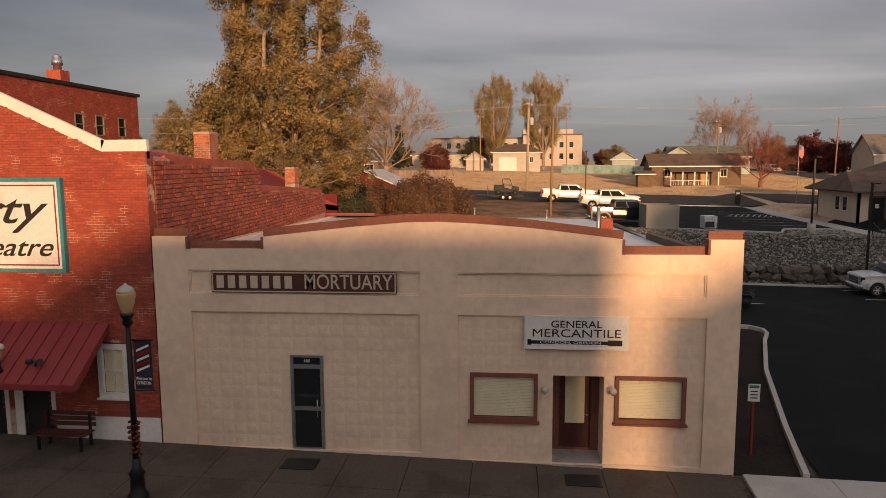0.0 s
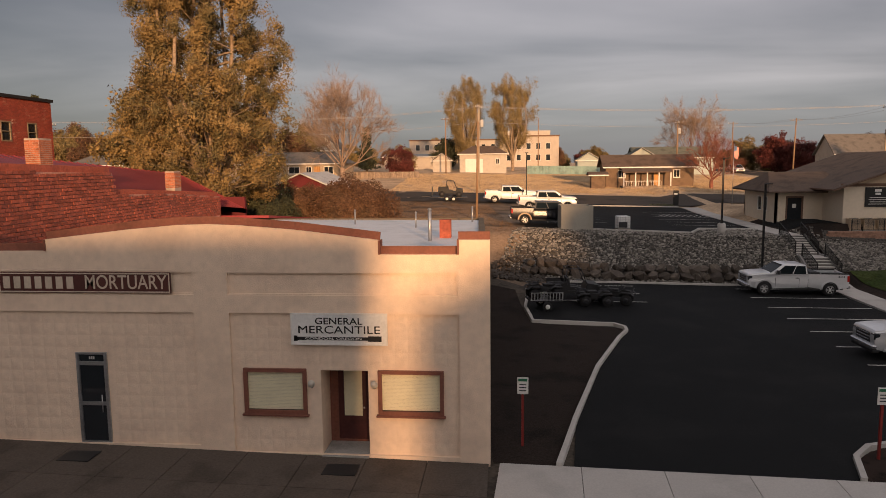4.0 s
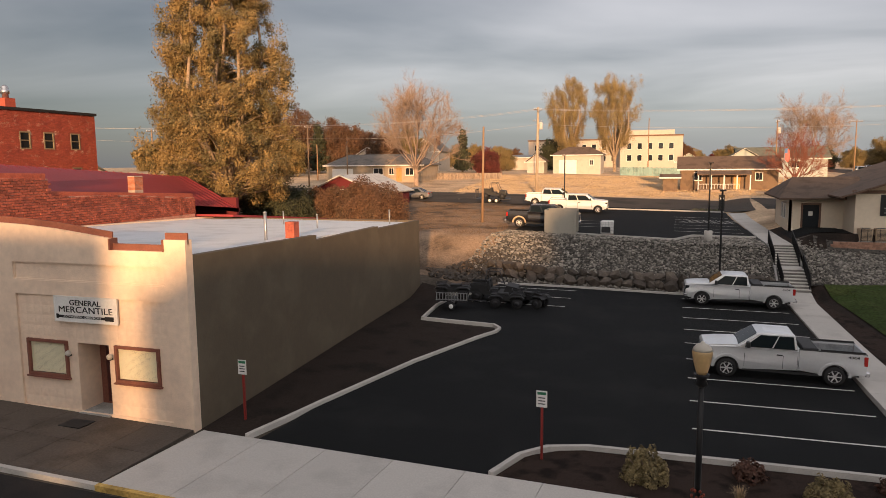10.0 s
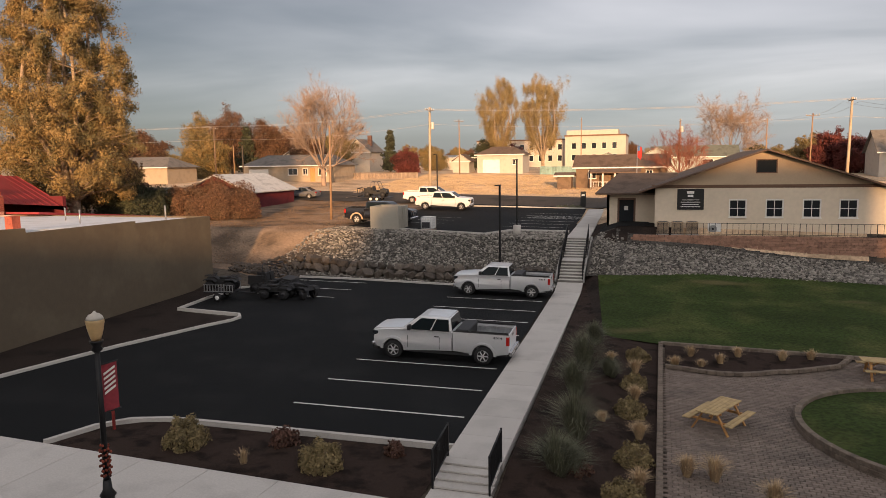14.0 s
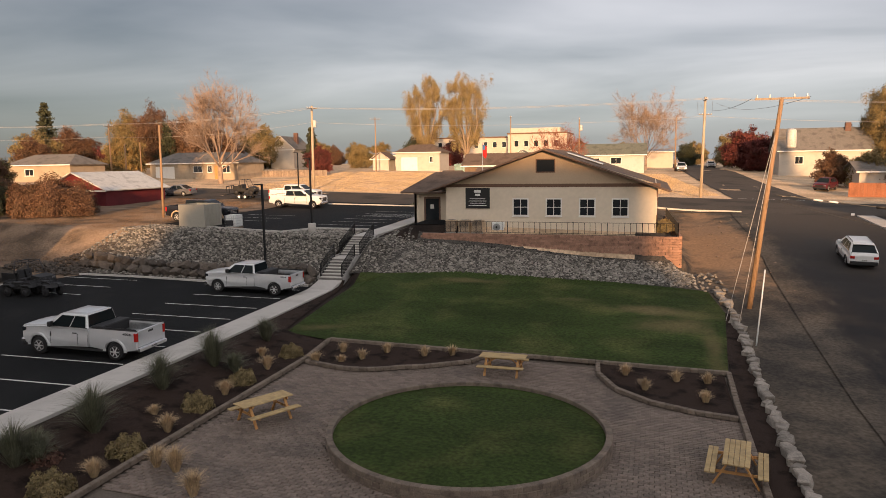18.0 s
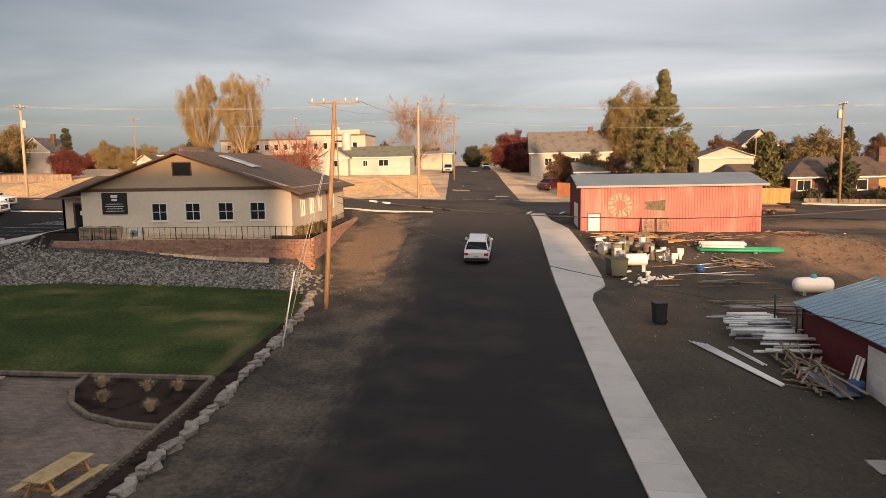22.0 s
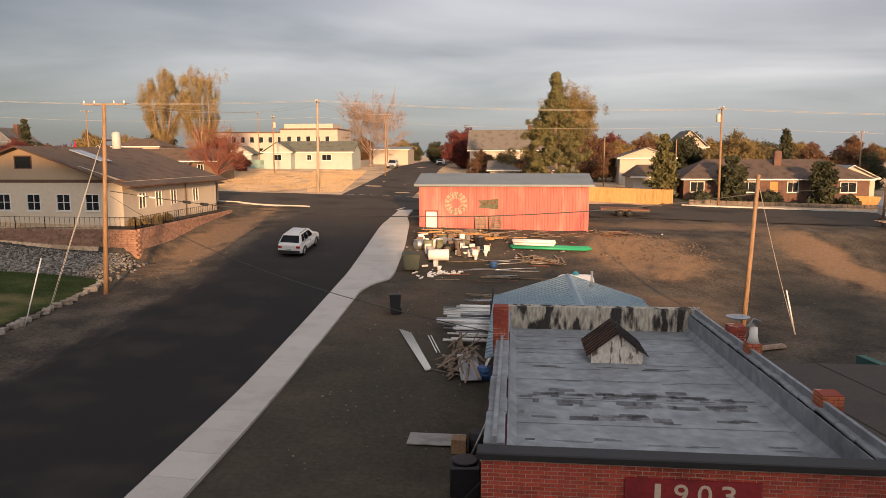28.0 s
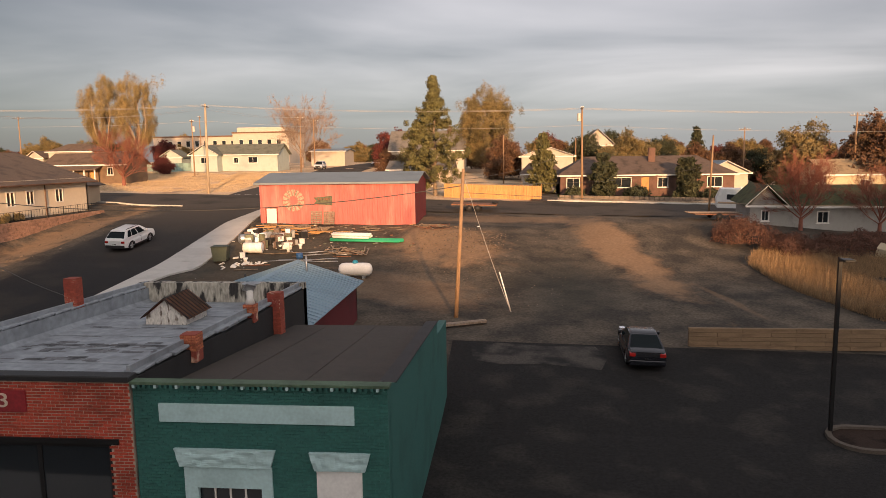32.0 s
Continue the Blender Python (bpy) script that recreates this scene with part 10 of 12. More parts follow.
def street_lamp(x, y, label, flag_side, dark, turn=0.0):
    z = ground(x, y) + 0.06
    root = thing("street_lamp", label, "street lamp", Matrix.Translation((x, y, z)) @ Matrix.Rotation(radians(turn), 4, "Z") @ Matrix.Diagonal((1.0, 1.0, 1.07, 1)), "street lamps")
    part("base", lathe(nb(), [(0.24, 0), (0.24, 0.12), (0.17, 0.2), (0.15, 0.55), (0.19, 0.6), (0.11, 0.72), (0.09, 0.95)], seg=14), BLACK_METAL, root)
    part("pole", rod(nb(), (0, 0, 0.9), (0, 0, 3.9), 0.075, 0.055, 12), BLACK_METAL, root)
    part("collar", lathe(nb(), [(0.06, 3.85), (0.13, 3.92), (0.09, 4.0), (0.15, 4.08), (0.16, 4.12)], seg=14), BLACK_METAL, root)
    part("globe", lathe(nb(), [(0.10, 4.12), (0.13, 4.20), (0.175, 4.36), (0.205, 4.52), (0.205, 4.57), (0.19, 4.59)], seg=18), AMBER_GLOBE, root, "amber glass acorn globe")
    part("cap", lathe(nb(), [(0.20, 4.585), (0.18, 4.64), (0.12, 4.70), (0.05, 4.73), (0.02, 4.77)], seg=16), WHITE_GLOBE, root, "frosted glass dome")
    for zz in (3.55, 2.45):
        part("banner_arm", rod(nb(), (0, 0, zz), (flag_side * 0.55, 0.05, zz), 0.015, seg=6), BLACK_METAL, root)
    cloth = mat("dark banner cloth", (0.025, 0.028, 0.045), 0.8) if dark else mat("red banner cloth", (0.25, 0.03, 0.04), 0.8)
    bn = part("banner", box(nb(), min(flag_side * 0.08, flag_side * 0.5), 0.04, 2.47, max(flag_side * 0.08, flag_side * 0.5), 0.052, 3.53), cloth, root, "hanging cloth banner with slanted flag stripes")
    for k in range(5):
        c0 = 2.85 + 0.11 * k
        part("stripe", prism(nb(), [(flag_side * 0.14, c0), (flag_side * 0.44, c0 + 0.12), (flag_side * 0.44, c0 + 0.17), (flag_side * 0.14, c0 + 0.05)], "y", 0.03, 0.04), RED_LAMP if dark and k % 2 else TRIM_WHITE, bn)
    if dark:
        text_part("lettering", "Welcome to\nCONDON", 0.10, pose(flag_side * 0.29, 0.03, 2.66, 90), TRIM_WHITE, bn, depth=0.003, width=0.38)
    gl = nb()
    rg = random.Random(int(x * 10))
    for k in range(60):
        a, zz = k * 0.7, 1.0 + k * 0.013
        ball(gl, (0.10 * math.cos(a) + rg.uniform(-.03, .03), 0.10 * math.sin(a) + rg.uniform(-.03, .03), zz), 0.035, 5, 4)
    part("garland", gl, mat("autumn garland", (0.16, 0.035, 0.02), 0.9, island=0.5, bump=0), root, "red and orange leaf garland")
    return root


street_lamp(-8.75, 15.3, "black cast street lamp with amber globe and dark flag banner", 1, True)
street_lamp(20.7, 15.5, "black cast street lamp with amber globe and red flag banner", 1, False, 78)


def sign_post(x, y, ztop, label):
    z = ground(x, y)
    root = thing("sign_post", label, "sign", Matrix.Translation((x, y, z)), "parking signs")
    part("post", box(nb(), -0.035, -0.035, -0.1, 0.035, 0.035, ztop - z), RED_PAINT, root, "red post")
    p = part("plate", box(nb(), -0.16, -0.06, ztop - z - 0.47, 0.16, -0.045, ztop - z + 0.03, bevel=0.004), SIGN_WHITE, root, "white metal notice plate")
    part("text_bar", box(nb(), -0.13, -0.065, ztop - z - 0.09, 0.13, -0.06, ztop - z - 0.01), mat("green sign bar", (0.02, 0.16, 0.08), 0.5), p)
    for k in range(3):
        part("text_bar", box(nb(), -0.10, -0.065, ztop - z - 0.20 - 0.09 * k, 0.10, -0.06, ztop - z - 0.17 - 0.09 * k), DARK_METAL, p)
    return root


sign_post(6.54, 19.95, 1.95, "white parking notice on a red post by the olive wall")
sign_post(16.55, 20.2, 1.75, "white parking notice on a red post at the mulch bed")

# ---- park: plaza, ring wall, beds, tables ----
CX, CY, CR = 42.4, 28.08, 4.58
def plaza_z(x, y):
    return ground(x, y)


verts, faces = [], []
rngp = random.Random(9)
near_pavers = []
bl, bw2 = 0.30, 0.15
ny = int((36.3 - 21.5) / bw2)
for j in range(ny):
    y = 21.5 + j * bw2
    x = 33.5 - (bl / 2 if j % 2 else 0)
    while x < 51.2:
        a, b, c, d = x + 0.006, x + bl - 0.006, y + 0.006, y + bw2 - 0.006
        x += bl
        mx, my = (a + b) / 2, (c + d) / 2
        if math.hypot(mx - CX, my - CY) < CR - 0.1 or a < 33.3:
            continue
        k = len(verts); e = 0.012; h = rngp.uniform(0.0, 0.006)
        for (px, py, pz) in ((a, c, 0.0), (b, c, 0.0), (b, d, 0.0), (a, d, 0.0), (a + e, c + e, 0.028 + h), (b - e, c + e, 0.028 + h), (b - e, d - e, 0.028 + h), (a + e, d - e, 0.028 + h)):
            verts.append((px, py, plaza_z(mx, my) + pz + 0.0))
        for f in ((4, 5, 6, 7), (0, 1, 5, 4), (1, 2, 6, 5), (2, 3, 7, 6), (3, 0, 4, 7)):
            faces.append([k + i for i in f])
pav = from_arrays("paving", verts, faces, PAVER)
tagged(pav, "grey-brown concrete pavers laid over the plaza", "paving", kind="stuff")

ring = thing("ring_wall", "low round wall of grey-brown split-face blocks round a grass circle", "low wall", kind="structure")
bm = nb(); box(bm, -0.145, -0.11, -0.085, 0.145, 0.11, 0.085, bevel=0.02); rblk = mesh_of("block", bm, RING_BLOCK)
zc = ground(CX, CY)
for c in range(3):
    n = 104
    for i in range(n):
        a = 2 * math.pi * (i + 0.5 * (c % 2)) / n
        ob = new("block", rblk); ob.parent = ring
        x, y = CX + CR * math.cos(a), CY + CR * math.sin(a)
        ob.matrix_basis = pose(x, y, zc + 0.0 + 0.165 * c - 0.024 * (x - CX) * (1 if c < 0 else 0.3), 0, 0, math.degrees(a) + 90)
bm = nb(); vs = [bm.verts.new((CX + (CR - 0.1) * math.cos(2 * math.pi * i / 48), CY + (CR - 0.1) * math.sin(2 * math.pi * i / 48), zc + 0.26 - 0.007 * (CR * math.cos(2 * math.pi * i / 48)))) for i in range(48)]
f = bm.faces.new(vs)
tagged(part("lawn_circle", bm, LAWN), "round raised patch of green lawn inside the ring wall", "lawn", kind="structure")


def edging(name, line, label, h=0.22, bl=0.30):
    root = thing(name, label, "edging", kind="structure")
    for (x0, y0), (x1, y1) in zip(line, line[1:]):
        L = math.hypot(x1 - x0, y1 - y0); n = max(1, int(round(L / bl)))
        for i in range(n):
            u = (i + 0.5) / n
            ob = new("block", rblk); ob.parent = root
            x, y = x0 + (x1 - x0) * u, y0 + (y1 - y0) * u
            ob.matrix_basis = pose(x, y, ground(x, y) + h - 0.085, 0, 0, math.degrees(math.atan2(y1 - y0, x1 - x0))) @ Matrix.Diagonal((L / n / 0.298, 0.9, 1, 1))
    return root


edging("edging_west", [(33.3, 19.5), (33.3, 36.5)], "straight block edging beside the mulch bed")
edging("edging_lawn", [(33.3, 36.5), (51.3, 36.7)], "straight block edging along the lawn")
edging("edging_east", [(51.35, 19.5), (51.3, 36.7)], "straight block edging along the stone border")
WA = [(33.5, 33.6)] + arc(35.6, 36.4, 3.2, 250, 312, 5) + [(38.8, 34.4), (40.6, 35.4), (41.2, 36.4)]
EA = [(46.0, 36.5), (46.1, 35.4), (46.9, 34.0), (48.2, 32.9), (49.8, 32.3), (51.2, 32.1)]
edging("edging_bed_west", WA, "curved block edging round a planted bed")
edging("edging_bed_east", EA, "curved block edging round a planted bed")
tagged(drape("ground_bed_nw", [(33.5, 36.3)] + WA, 0.12, MULCH, 1.0), "brown mulch in a curved planting bed", "flower bed", kind="structure")
tagged(drape("ground_bed_ne", EA + [(51.1, 36.4)], 0.12, MULCH, 1.0), "brown mulch in a curved planting bed", "flower bed", kind="structure")


def picnic_table(x, y, yaw, label):
    root = thing("picnic_table", label, "picnic table", pose(x, y, ground(x, y) + 0.03, 0, 0, yaw), "picnic tables")
    for k in range(5):
        part("top_plank", box(nb(), -0.98, -0.36 + 0.148 * k, 0.72, 0.98, -0.225 + 0.148 * k, 0.76, bevel=0.005), WOOD_NEW, root)
    for s in (-1, 1):
        for k in range(2):
            yy = s * 0.70 + (k - 1) * 0.148
            part("seat_plank", box(nb(), -0.98, yy, 0.42, 0.98, yy + 0.135, 0.46, bevel=0.005), WOOD_NEW, root)
    for x_ in (-0.68, 0.68):
        for s in (-1, 1):
            part("leg", beam(nb(), (x_, s * 0.62, 0), (x_, s * 0.2, 0.72), 0.09, 0.045), WOOD_FENCE, root)
        part("cross_beam", box(nb(), x_ + 0.025, -0.78, 0.34, x_ + 0.06, 0.78, 0.42), WOOD_FENCE, root)
        part("top_beam", box(nb(), x_ + 0.025, -0.36, 0.64, x_ + 0.06, 0.36, 0.72), WOOD_FENCE, root)
        part("brace", beam(nb(), (x_, 0, 0.38), (x_ * 0.3, 0, 0.72), 0.05, 0.04), WOOD_FENCE, root)
    return root


picnic_table(35.2, 27.3, 62, "pale timber picnic table on the pavers beside the mulch bed")
picnic_table(42.2, 34.75, 0, "pale timber picnic table on the pavers by the lawn")
picnic_table(50.65, 27.55, 82, "pale timber picnic table on the pavers by the stone border")

# planting
for i, (x, y, r, h) in enumerate(((19.5, 19.9, 0.62, 0.85), (24.1, 19.8, 0.62, 0.72))):
    shrub("rabbitbrush", "round golden rabbitbrush in the mulch bed", x, y, r, h, SHRUB_GOLD, 4200, 100 + i, 0.05, group="rabbitbrush")
grass_clump("straw_grass", "small straw coloured grass clump in the mulch", 21.9, 19.3, 0.55, 0.25, STRAW, 90, 110, "grass clumps")
shrub("sage_shrub", "small dark shrub in the mulch bed", 22.3, 20.9, 0.45, 0.5, mat("dull red shrub", (0.10, 0.05, 0.035), 0.9, bump=0, island=0.3), 700, 111, 0.07, group="bed shrubs")
shrub("sage_shrub", "small dark shrub in the mulch bed", 25.8, 21.2, 0.3, 0.4, mat("dull red shrub", (0.10, 0.05, 0.035), 0.9, bump=0, island=0.3), 500, 112, 0.07, group="bed shrubs")
for i, (x, y, h) in enumerate(((30.5, 21.4, 1.2), (30.7, 24.2, 1.45), (30.2, 28.2, 1.3), (30.25, 31.4, 1.5), (30.3, 35.6, 1.0), (31.25, 31.5, 0.8), (30.8, 21.9, 0.9))):
    grass_clump("green_grass", "tall grey-green grass clump with drooping blades", x, y, h * 1.2, h * 0.95, SAGE, 620, 120 + i, "grass clumps")
    grass_clump("green_grass", "loose grey-green grass clump in the mulch", x + 0.18, y - 0.12, h * 0.9, h * 1.1, SAGE, 260, 150 + i, "grass clumps")
for i, (x, y, r) in enumerate(((32.4, 20.8, 0.62), (32.56, 23.6, 0.55), (32.27, 27.5, 0.55), (32.32, 30.5, 0.52), (32.32, 34.4, 0.5))):
    shrub("rabbitbrush", "golden rabbitbrush in the mulch bed", x, y, r, r * 1.05, SHRUB_GOLD, 3600, 220 + i, 0.045, group="rabbitbrush")
for i, (x, y, h) in enumerate(((32.77, 22.0, 0.6), (32.66, 25.4, 0.7), (32.4, 29.1, 0.65), (32.3, 32.4, 0.7), (36.2, 21.9, 0.8), (34.05, 23.1, 0.7), (34.8, 23.0, 0.85), (33.9, 33.8, 0.6), (35.0, 34.1, 0.45), (31.2, 33.8, 0.5), (31.4, 26.3, 0.45))):
    grass_clump("straw_grass", "straw coloured grass clump in the mulch", x, y, h, h * 0.75, STRAW, 420, 320 + i, "grass clumps")
shrub("sage_shrub", "dark low shrub in the mulch bed", 30.9, 22.0, 0.6, 0.35, mat("dull red shrub", (0.10, 0.05, 0.035), 0.9, bump=0, island=0.3), 700, 420, 0.07, group="bed shrubs")
for (x, y) in ((34.6, 35.2), (35.8, 34.6), (36.6, 35.6), (38.4, 35.6), (39.6, 36.0), (47.2, 35.6), (48.0, 34.3), (49.2, 35.4), (50.2, 33.6), (50.4, 35.5)):
    grass_clump("straw_grass", "straw coloured grass clump in the curved bed", x, y, 0.62, 0.40, STRAW, 300, int(x * 100), "grass clumps")
for i in range(5):
    shrub("sage_shrub", "dark shrub on the office terrace", 48.9 + 0.25 * (i % 3), 59.0 + 1.2 * i, 0.45, 0.6, LEAF_OLIVE, 600, 170 + i, 0.08, group="terrace shrubs")
    bpy.context.view_layer.update()

# ---- utility vehicles in the lower car park ----
def small_wheel(root, x, y, r, w, rim=DARK_METAL):
    t = part("wheel", lathe(nb(), [(r * 0.5, 0), (r * 0.92, 0.01), (r, 0.04), (r, w - 0.04), (r * 0.92, w - 0.01), (r * 0.5, w)], seg=14), RUBBER, root, "", Matrix.Translation((x, y - w / 2, r)) @ Matrix.Rotation(radians(-90), 4, "X"))
    part("rim", lathe(nb(), [(r * 0.2, -0.012), (r * 0.5, -0.004), (r * 0.52, 0.01), (r * 0.52, w - 0.01), (r * 0.5, w + 0.004), (r * 0.2, w + 0.012)], seg=12), rim, t)
    return t


def quad_bike(at, label, paint=BLACK_PLASTIC):
    root = thing("quad_bike", label, "quad bike", at, "quad bikes")
    for x in (-0.62, 0.62):
        for y in (-0.42, 0.42):
            small_wheel(root, x, y, 0.31, 0.22)
    part("body", prism(nb(), [(-0.95, 0.55), (-0.8, 0.82), (-0.35, 0.86), (-0.15, 0.70), (0.45, 0.74), (0.9, 0.80), (0.98, 0.58), (0.4, 0.42), (-0.4, 0.42)], "y", -0.22, 0.22), paint, root)
    part("seat", box(nb(), -0.12, -0.17, 0.72, 0.55, 0.17, 0.86, bevel=0.04), BLACK_PLASTIC, root)
    for x in (-0.62, 0.62):
        for s in (-1, 1):
            part("fender", prism(nb(), [(x - 0.42, 0.60), (x - 0.25, 0.74), (x + 0.25, 0.74), (x + 0.42, 0.60), (x + 0.25, 0.68), (x - 0.25, 0.68)], "y", s * 0.22, s * 0.56), paint, root)
    for x0, x1 in ((-0.95, -0.4), (0.5, 1.02)):
        for k in range(5):
            part("rack_bar", rod(nb(), (x0, -0.34 + 0.17 * k, 0.90), (x1, -0.34 + 0.17 * k, 0.90), 0.012, seg=5), DARK_METAL, root)
        for x in (x0, x1):
            part("rack_bar", rod(nb(), (x, -0.36, 0.90), (x, 0.36, 0.90), 0.014, seg=5), DARK_METAL, root)
    part("handlebar", rod(nb(), (-0.3, -0.36, 1.06), (-0.3, 0.36, 1.06), 0.016, seg=6), DARK_METAL, root)
    part("steering_stem", rod(nb(), (-0.45, 0, 0.8), (-0.3, 0, 1.06), 0.025, seg=6), DARK_METAL, root)
    return root


def utv(at, label, paint=BLACK_PLASTIC, roof=False):
    root = thing("utility_buggy", label, "utility vehicle", at, "utility vehicles")
    for x in (-1.0, 1.0):
        for y in (-0.62, 0.62):
            small_wheel(root, x, y, 0.34, 0.26)
    part("body", prism(nb(), [(-1.5, 0.55), (-1.42, 0.95), (-0.75, 1.05), (-0.6, 0.62), (0.35, 0.62), (0.4, 0.95), (1.45, 0.95), (1.5, 0.6), (1.2, 0.45), (-1.3, 0.42)], "y", -0.62, 0.62), paint, root)
    for y in (-0.3, 0.3):
        part("seat", prism(nb(), [(-0.25, 0.62), (-0.25, 0.80), (0.2, 0.80), (0.3, 1.30), (0.42, 1.30), (0.36, 0.62)], "y", y - 0.23, y + 0.23), BLACK_PLASTIC, root)
    pts = [(-0.72, 1.02), (-0.35, 1.88), (0.45, 1.88), (0.55, 0.95)]
    for y in (-0.6, 0.6):
        for a, b in zip(pts, pts[1:]):
            part("cage_tube", rod(nb(), (a[0], y, a[1]), (b[0], y * (0.92 if b[1] > 1.5 else 1), b[1]), 0.028, seg=6), DARK_METAL, root)
    for x in (-0.35, 0.45):
        part("cage_tube", rod(nb(), (x, -0.58, 1.88), (x, 0.58, 1.88), 0.028, seg=6), DARK_METAL, root)
    part("steering_wheel", lathe(nb(), [(0.15, 0), (0.18, 0.015), (0.15, 0.03)], (-0.45, -0.3, 1.08), 12), DARK_METAL, root)
    for y in (-0.4, 0.4):
        part("head_lamp", box(nb(), -1.47, y - 0.12, 0.78, -1.40, y + 0.12, 0.9), CHROME, root)
    part("bed_rim", wall_grid(nb(), "x", 0.42, 0.06, -0.62, 0.62, 0.95, 1.15, []), paint, root)
    for s in (-1, 1):
        part("bed_rim", box(nb(), 0.48, s * 0.62 - 0.03, 0.95, 1.45, s * 0.62 + 0.03, 1.13), paint, root)
    return root


utv(on(9.9, 41.2, 185), "black open utility buggy with a roll cage on asphalt")
quad_bike(on(11.0, 39.6, 188), "black quad bike parked beside the buggy")
quad_bike(on(12.3, 40.3, 160), "black quad bike parked on asphalt")
tr = thing("cargo_trailer", "small black trailer with slatted metal sides and white wheels", "trailer", on(8.1, 38.3, 12))
part("bed", box(nb(), -0.9, -0.6, 0.5, 0.9, 0.6, 0.56), DARK_METAL, tr)
for s in (-1, 1):
    for k in range(11):
        part("side_slat", box(nb(), -0.88 + 0.172 * k, s * 0.6 - 0.015, 0.56, -0.82 + 0.172 * k, s * 0.6 + 0.015, 0.98), GALV, tr)
    for zz in (0.58, 0.97):
        part("side_rail", box(nb(), -0.9, s * 0.6 - 0.02, zz, 0.9, s * 0.6 + 0.02, zz + 0.04), GALV, tr)
    small_wheel(tr, 0.0, s * 0.75, 0.26, 0.16, WHITE_PLASTIC)
part("tongue", beam(nb(), (0.9, 0, 0.5), (2.0, 0, 0.45), 0.06, 0.06), DARK_METAL, tr)
quad_bike(on(8.1, 38.3, 12) @ Matrix.Translation((0, 0, 0.56)), "black quad bike loaded on the slatted trailer")

tr = thing("cargo_trailer", "flat trailer beside the upper street", "trailer", on(-0.6, 83.3, 3))
part("bed", box(nb(), -2.2, -0.9, 0.45, 2.0, 0.9, 0.52), DARK_METAL, tr)
part("gate", wall_grid(nb(), "x", -2.2, 0.04, -0.9, 0.9, 0.52, 1.6, [(-0.8, -0.3, 0.6, 1.5), (-0.2, 0.3, 0.6, 1.5), (0.4, 0.8, 0.6, 1.5)]), DARK_METAL, tr)
for s in (-1, 1):
    for x in (-0.4, 0.4):
        small_wheel(tr, x, s * 1.0, 0.33, 0.2, WHITE_PLASTIC)
part("tongue", beam(nb(), (-2.2, 0, 0.48), (-3.4, 0, 0.48), 0.08, 0.08), DARK_METAL, tr)
utv(on(-0.6, 83.3, 183) @ Matrix.Translation((0, 0, 0.5)), "dark utility buggy with roll cage on a flat trailer")

# grey enclosure, water tote, wheel stops
cab = thing("equipment_enclosure", "beige grey metal waste enclosure beside the upper car park", "enclosure", pose(10.35, 55.75, ground(11.5, 57) - 0.05, 0, 0, 2))
part("wall", box(nb(), 0, 0, 0, 2.35, 0.06, 1.95, bevel=0.01), mat("beige grey panel", (0.34, 0.32, 0.27), 0.7, var=0.05), cab)
part("wall", box(nb(), 0, 0.06, 0, 0.06, 2.6, 1.95), MATS["beige grey panel"], cab)
part("wall", box(nb(), 0.06, 2.54, 0, 2.4, 2.6, 1.95), MATS["beige grey panel"], cab)
for k in range(2):
    g = part("gate", box(nb(), 2.38, 0.1 + 1.25 * k, 0.08, 2.44, 1.3 + 1.25 * k, 1.92, bevel=0.01), MATS["beige grey panel"], cab, "hinged enclosure gate")
    for q in range(3):
        part("gate_rib", box(nb(), 2.44, 0.2 + 0.42 * q + 1.25 * k, 0.15, 2.48, 0.26 + 0.42 * q + 1.25 * k, 1.85), MATS["beige grey panel"], g)
part("post", box(nb(), 2.32, -0.08, 0, 2.48, 0.08, 2.0), MATS["beige grey panel"], cab)
tote = thing("water_tote", "white plastic water tank in a wire cage on a pallet", "water tank", pose(15.2, 56.4, ground(15.2, 56.4) + 0.03, 0, 0, 3))
part("tank", box(nb(), -0.48, -0.55, 0.15, 0.48, 0.55, 1.12, bevel=0.05), WHITE_PLASTIC, tote)
for k in range(5):
    zz = 0.2 + 0.22 * k
    for a, b in (((-0.5, -0.58), (0.5, -0.58)), ((0.5, -0.58), (0.5, 0.58)), ((-0.5, -0.58), (-0.5, 0.58))):
        part("cage_bar", rod(nb(), (*a, zz), (*b, zz), 0.012, seg=5), GALV, tote)
for k in range(6):
    part("cage_bar", rod(nb(), (-0.5 + 0.2 * k, -0.58, 0.15), (-0.5 + 0.2 * k, -0.58, 1.12), 0.012, seg=5), GALV, tote)
part("label_plate", box(nb(), -0.42, -0.60, 0.25, 0.25, -0.585, 0.7), DARK_METAL, tote)
part("pallet", box(nb(), -0.5, -0.58, 0, 0.5, 0.58, 0.13), WOOD_GREY, tote)
nb_ = thing("entrance_sign", "black upright sign panel beside the path", "sign", pose(25.0, 80.9, ground(25, 80.9)))
part("panel", box(nb(), -0.3, -0.05, 0.2, 0.3, 0.05, 1.9), SIGN_BLACK, nb_)
part("text_bar", box(nb(), -0.18, -0.055, 1.4, 0.18, -0.05, 1.6), SIGN_WHITE, nb_)
for i in range(4):
    shrub("low_shrub", "low shrub in the island bed by the upper street", 22.4 + 0.7 * i, 80.9, 0.4, 0.35, SAGE, 350, 300 + i, 0.08, group="island shrubs")
fl = thing("flag_pole", "thin pole with a small faded flag beside the office", "flag pole", pose(30.7, 79.5, ground(30.7, 79.5)))
part("pole", rod(nb(), (0, 0, 0), (0, 0, 6.6), 0.04, 0.025), GALV, fl)
part("flag", prism(nb(), [(0.03, 5.2), (0.35, 4.9), (0.5, 5.3), (0.45, 6.2), (0.03, 6.4)], "y", -0.01, 0.01), RED_LAMP, fl)
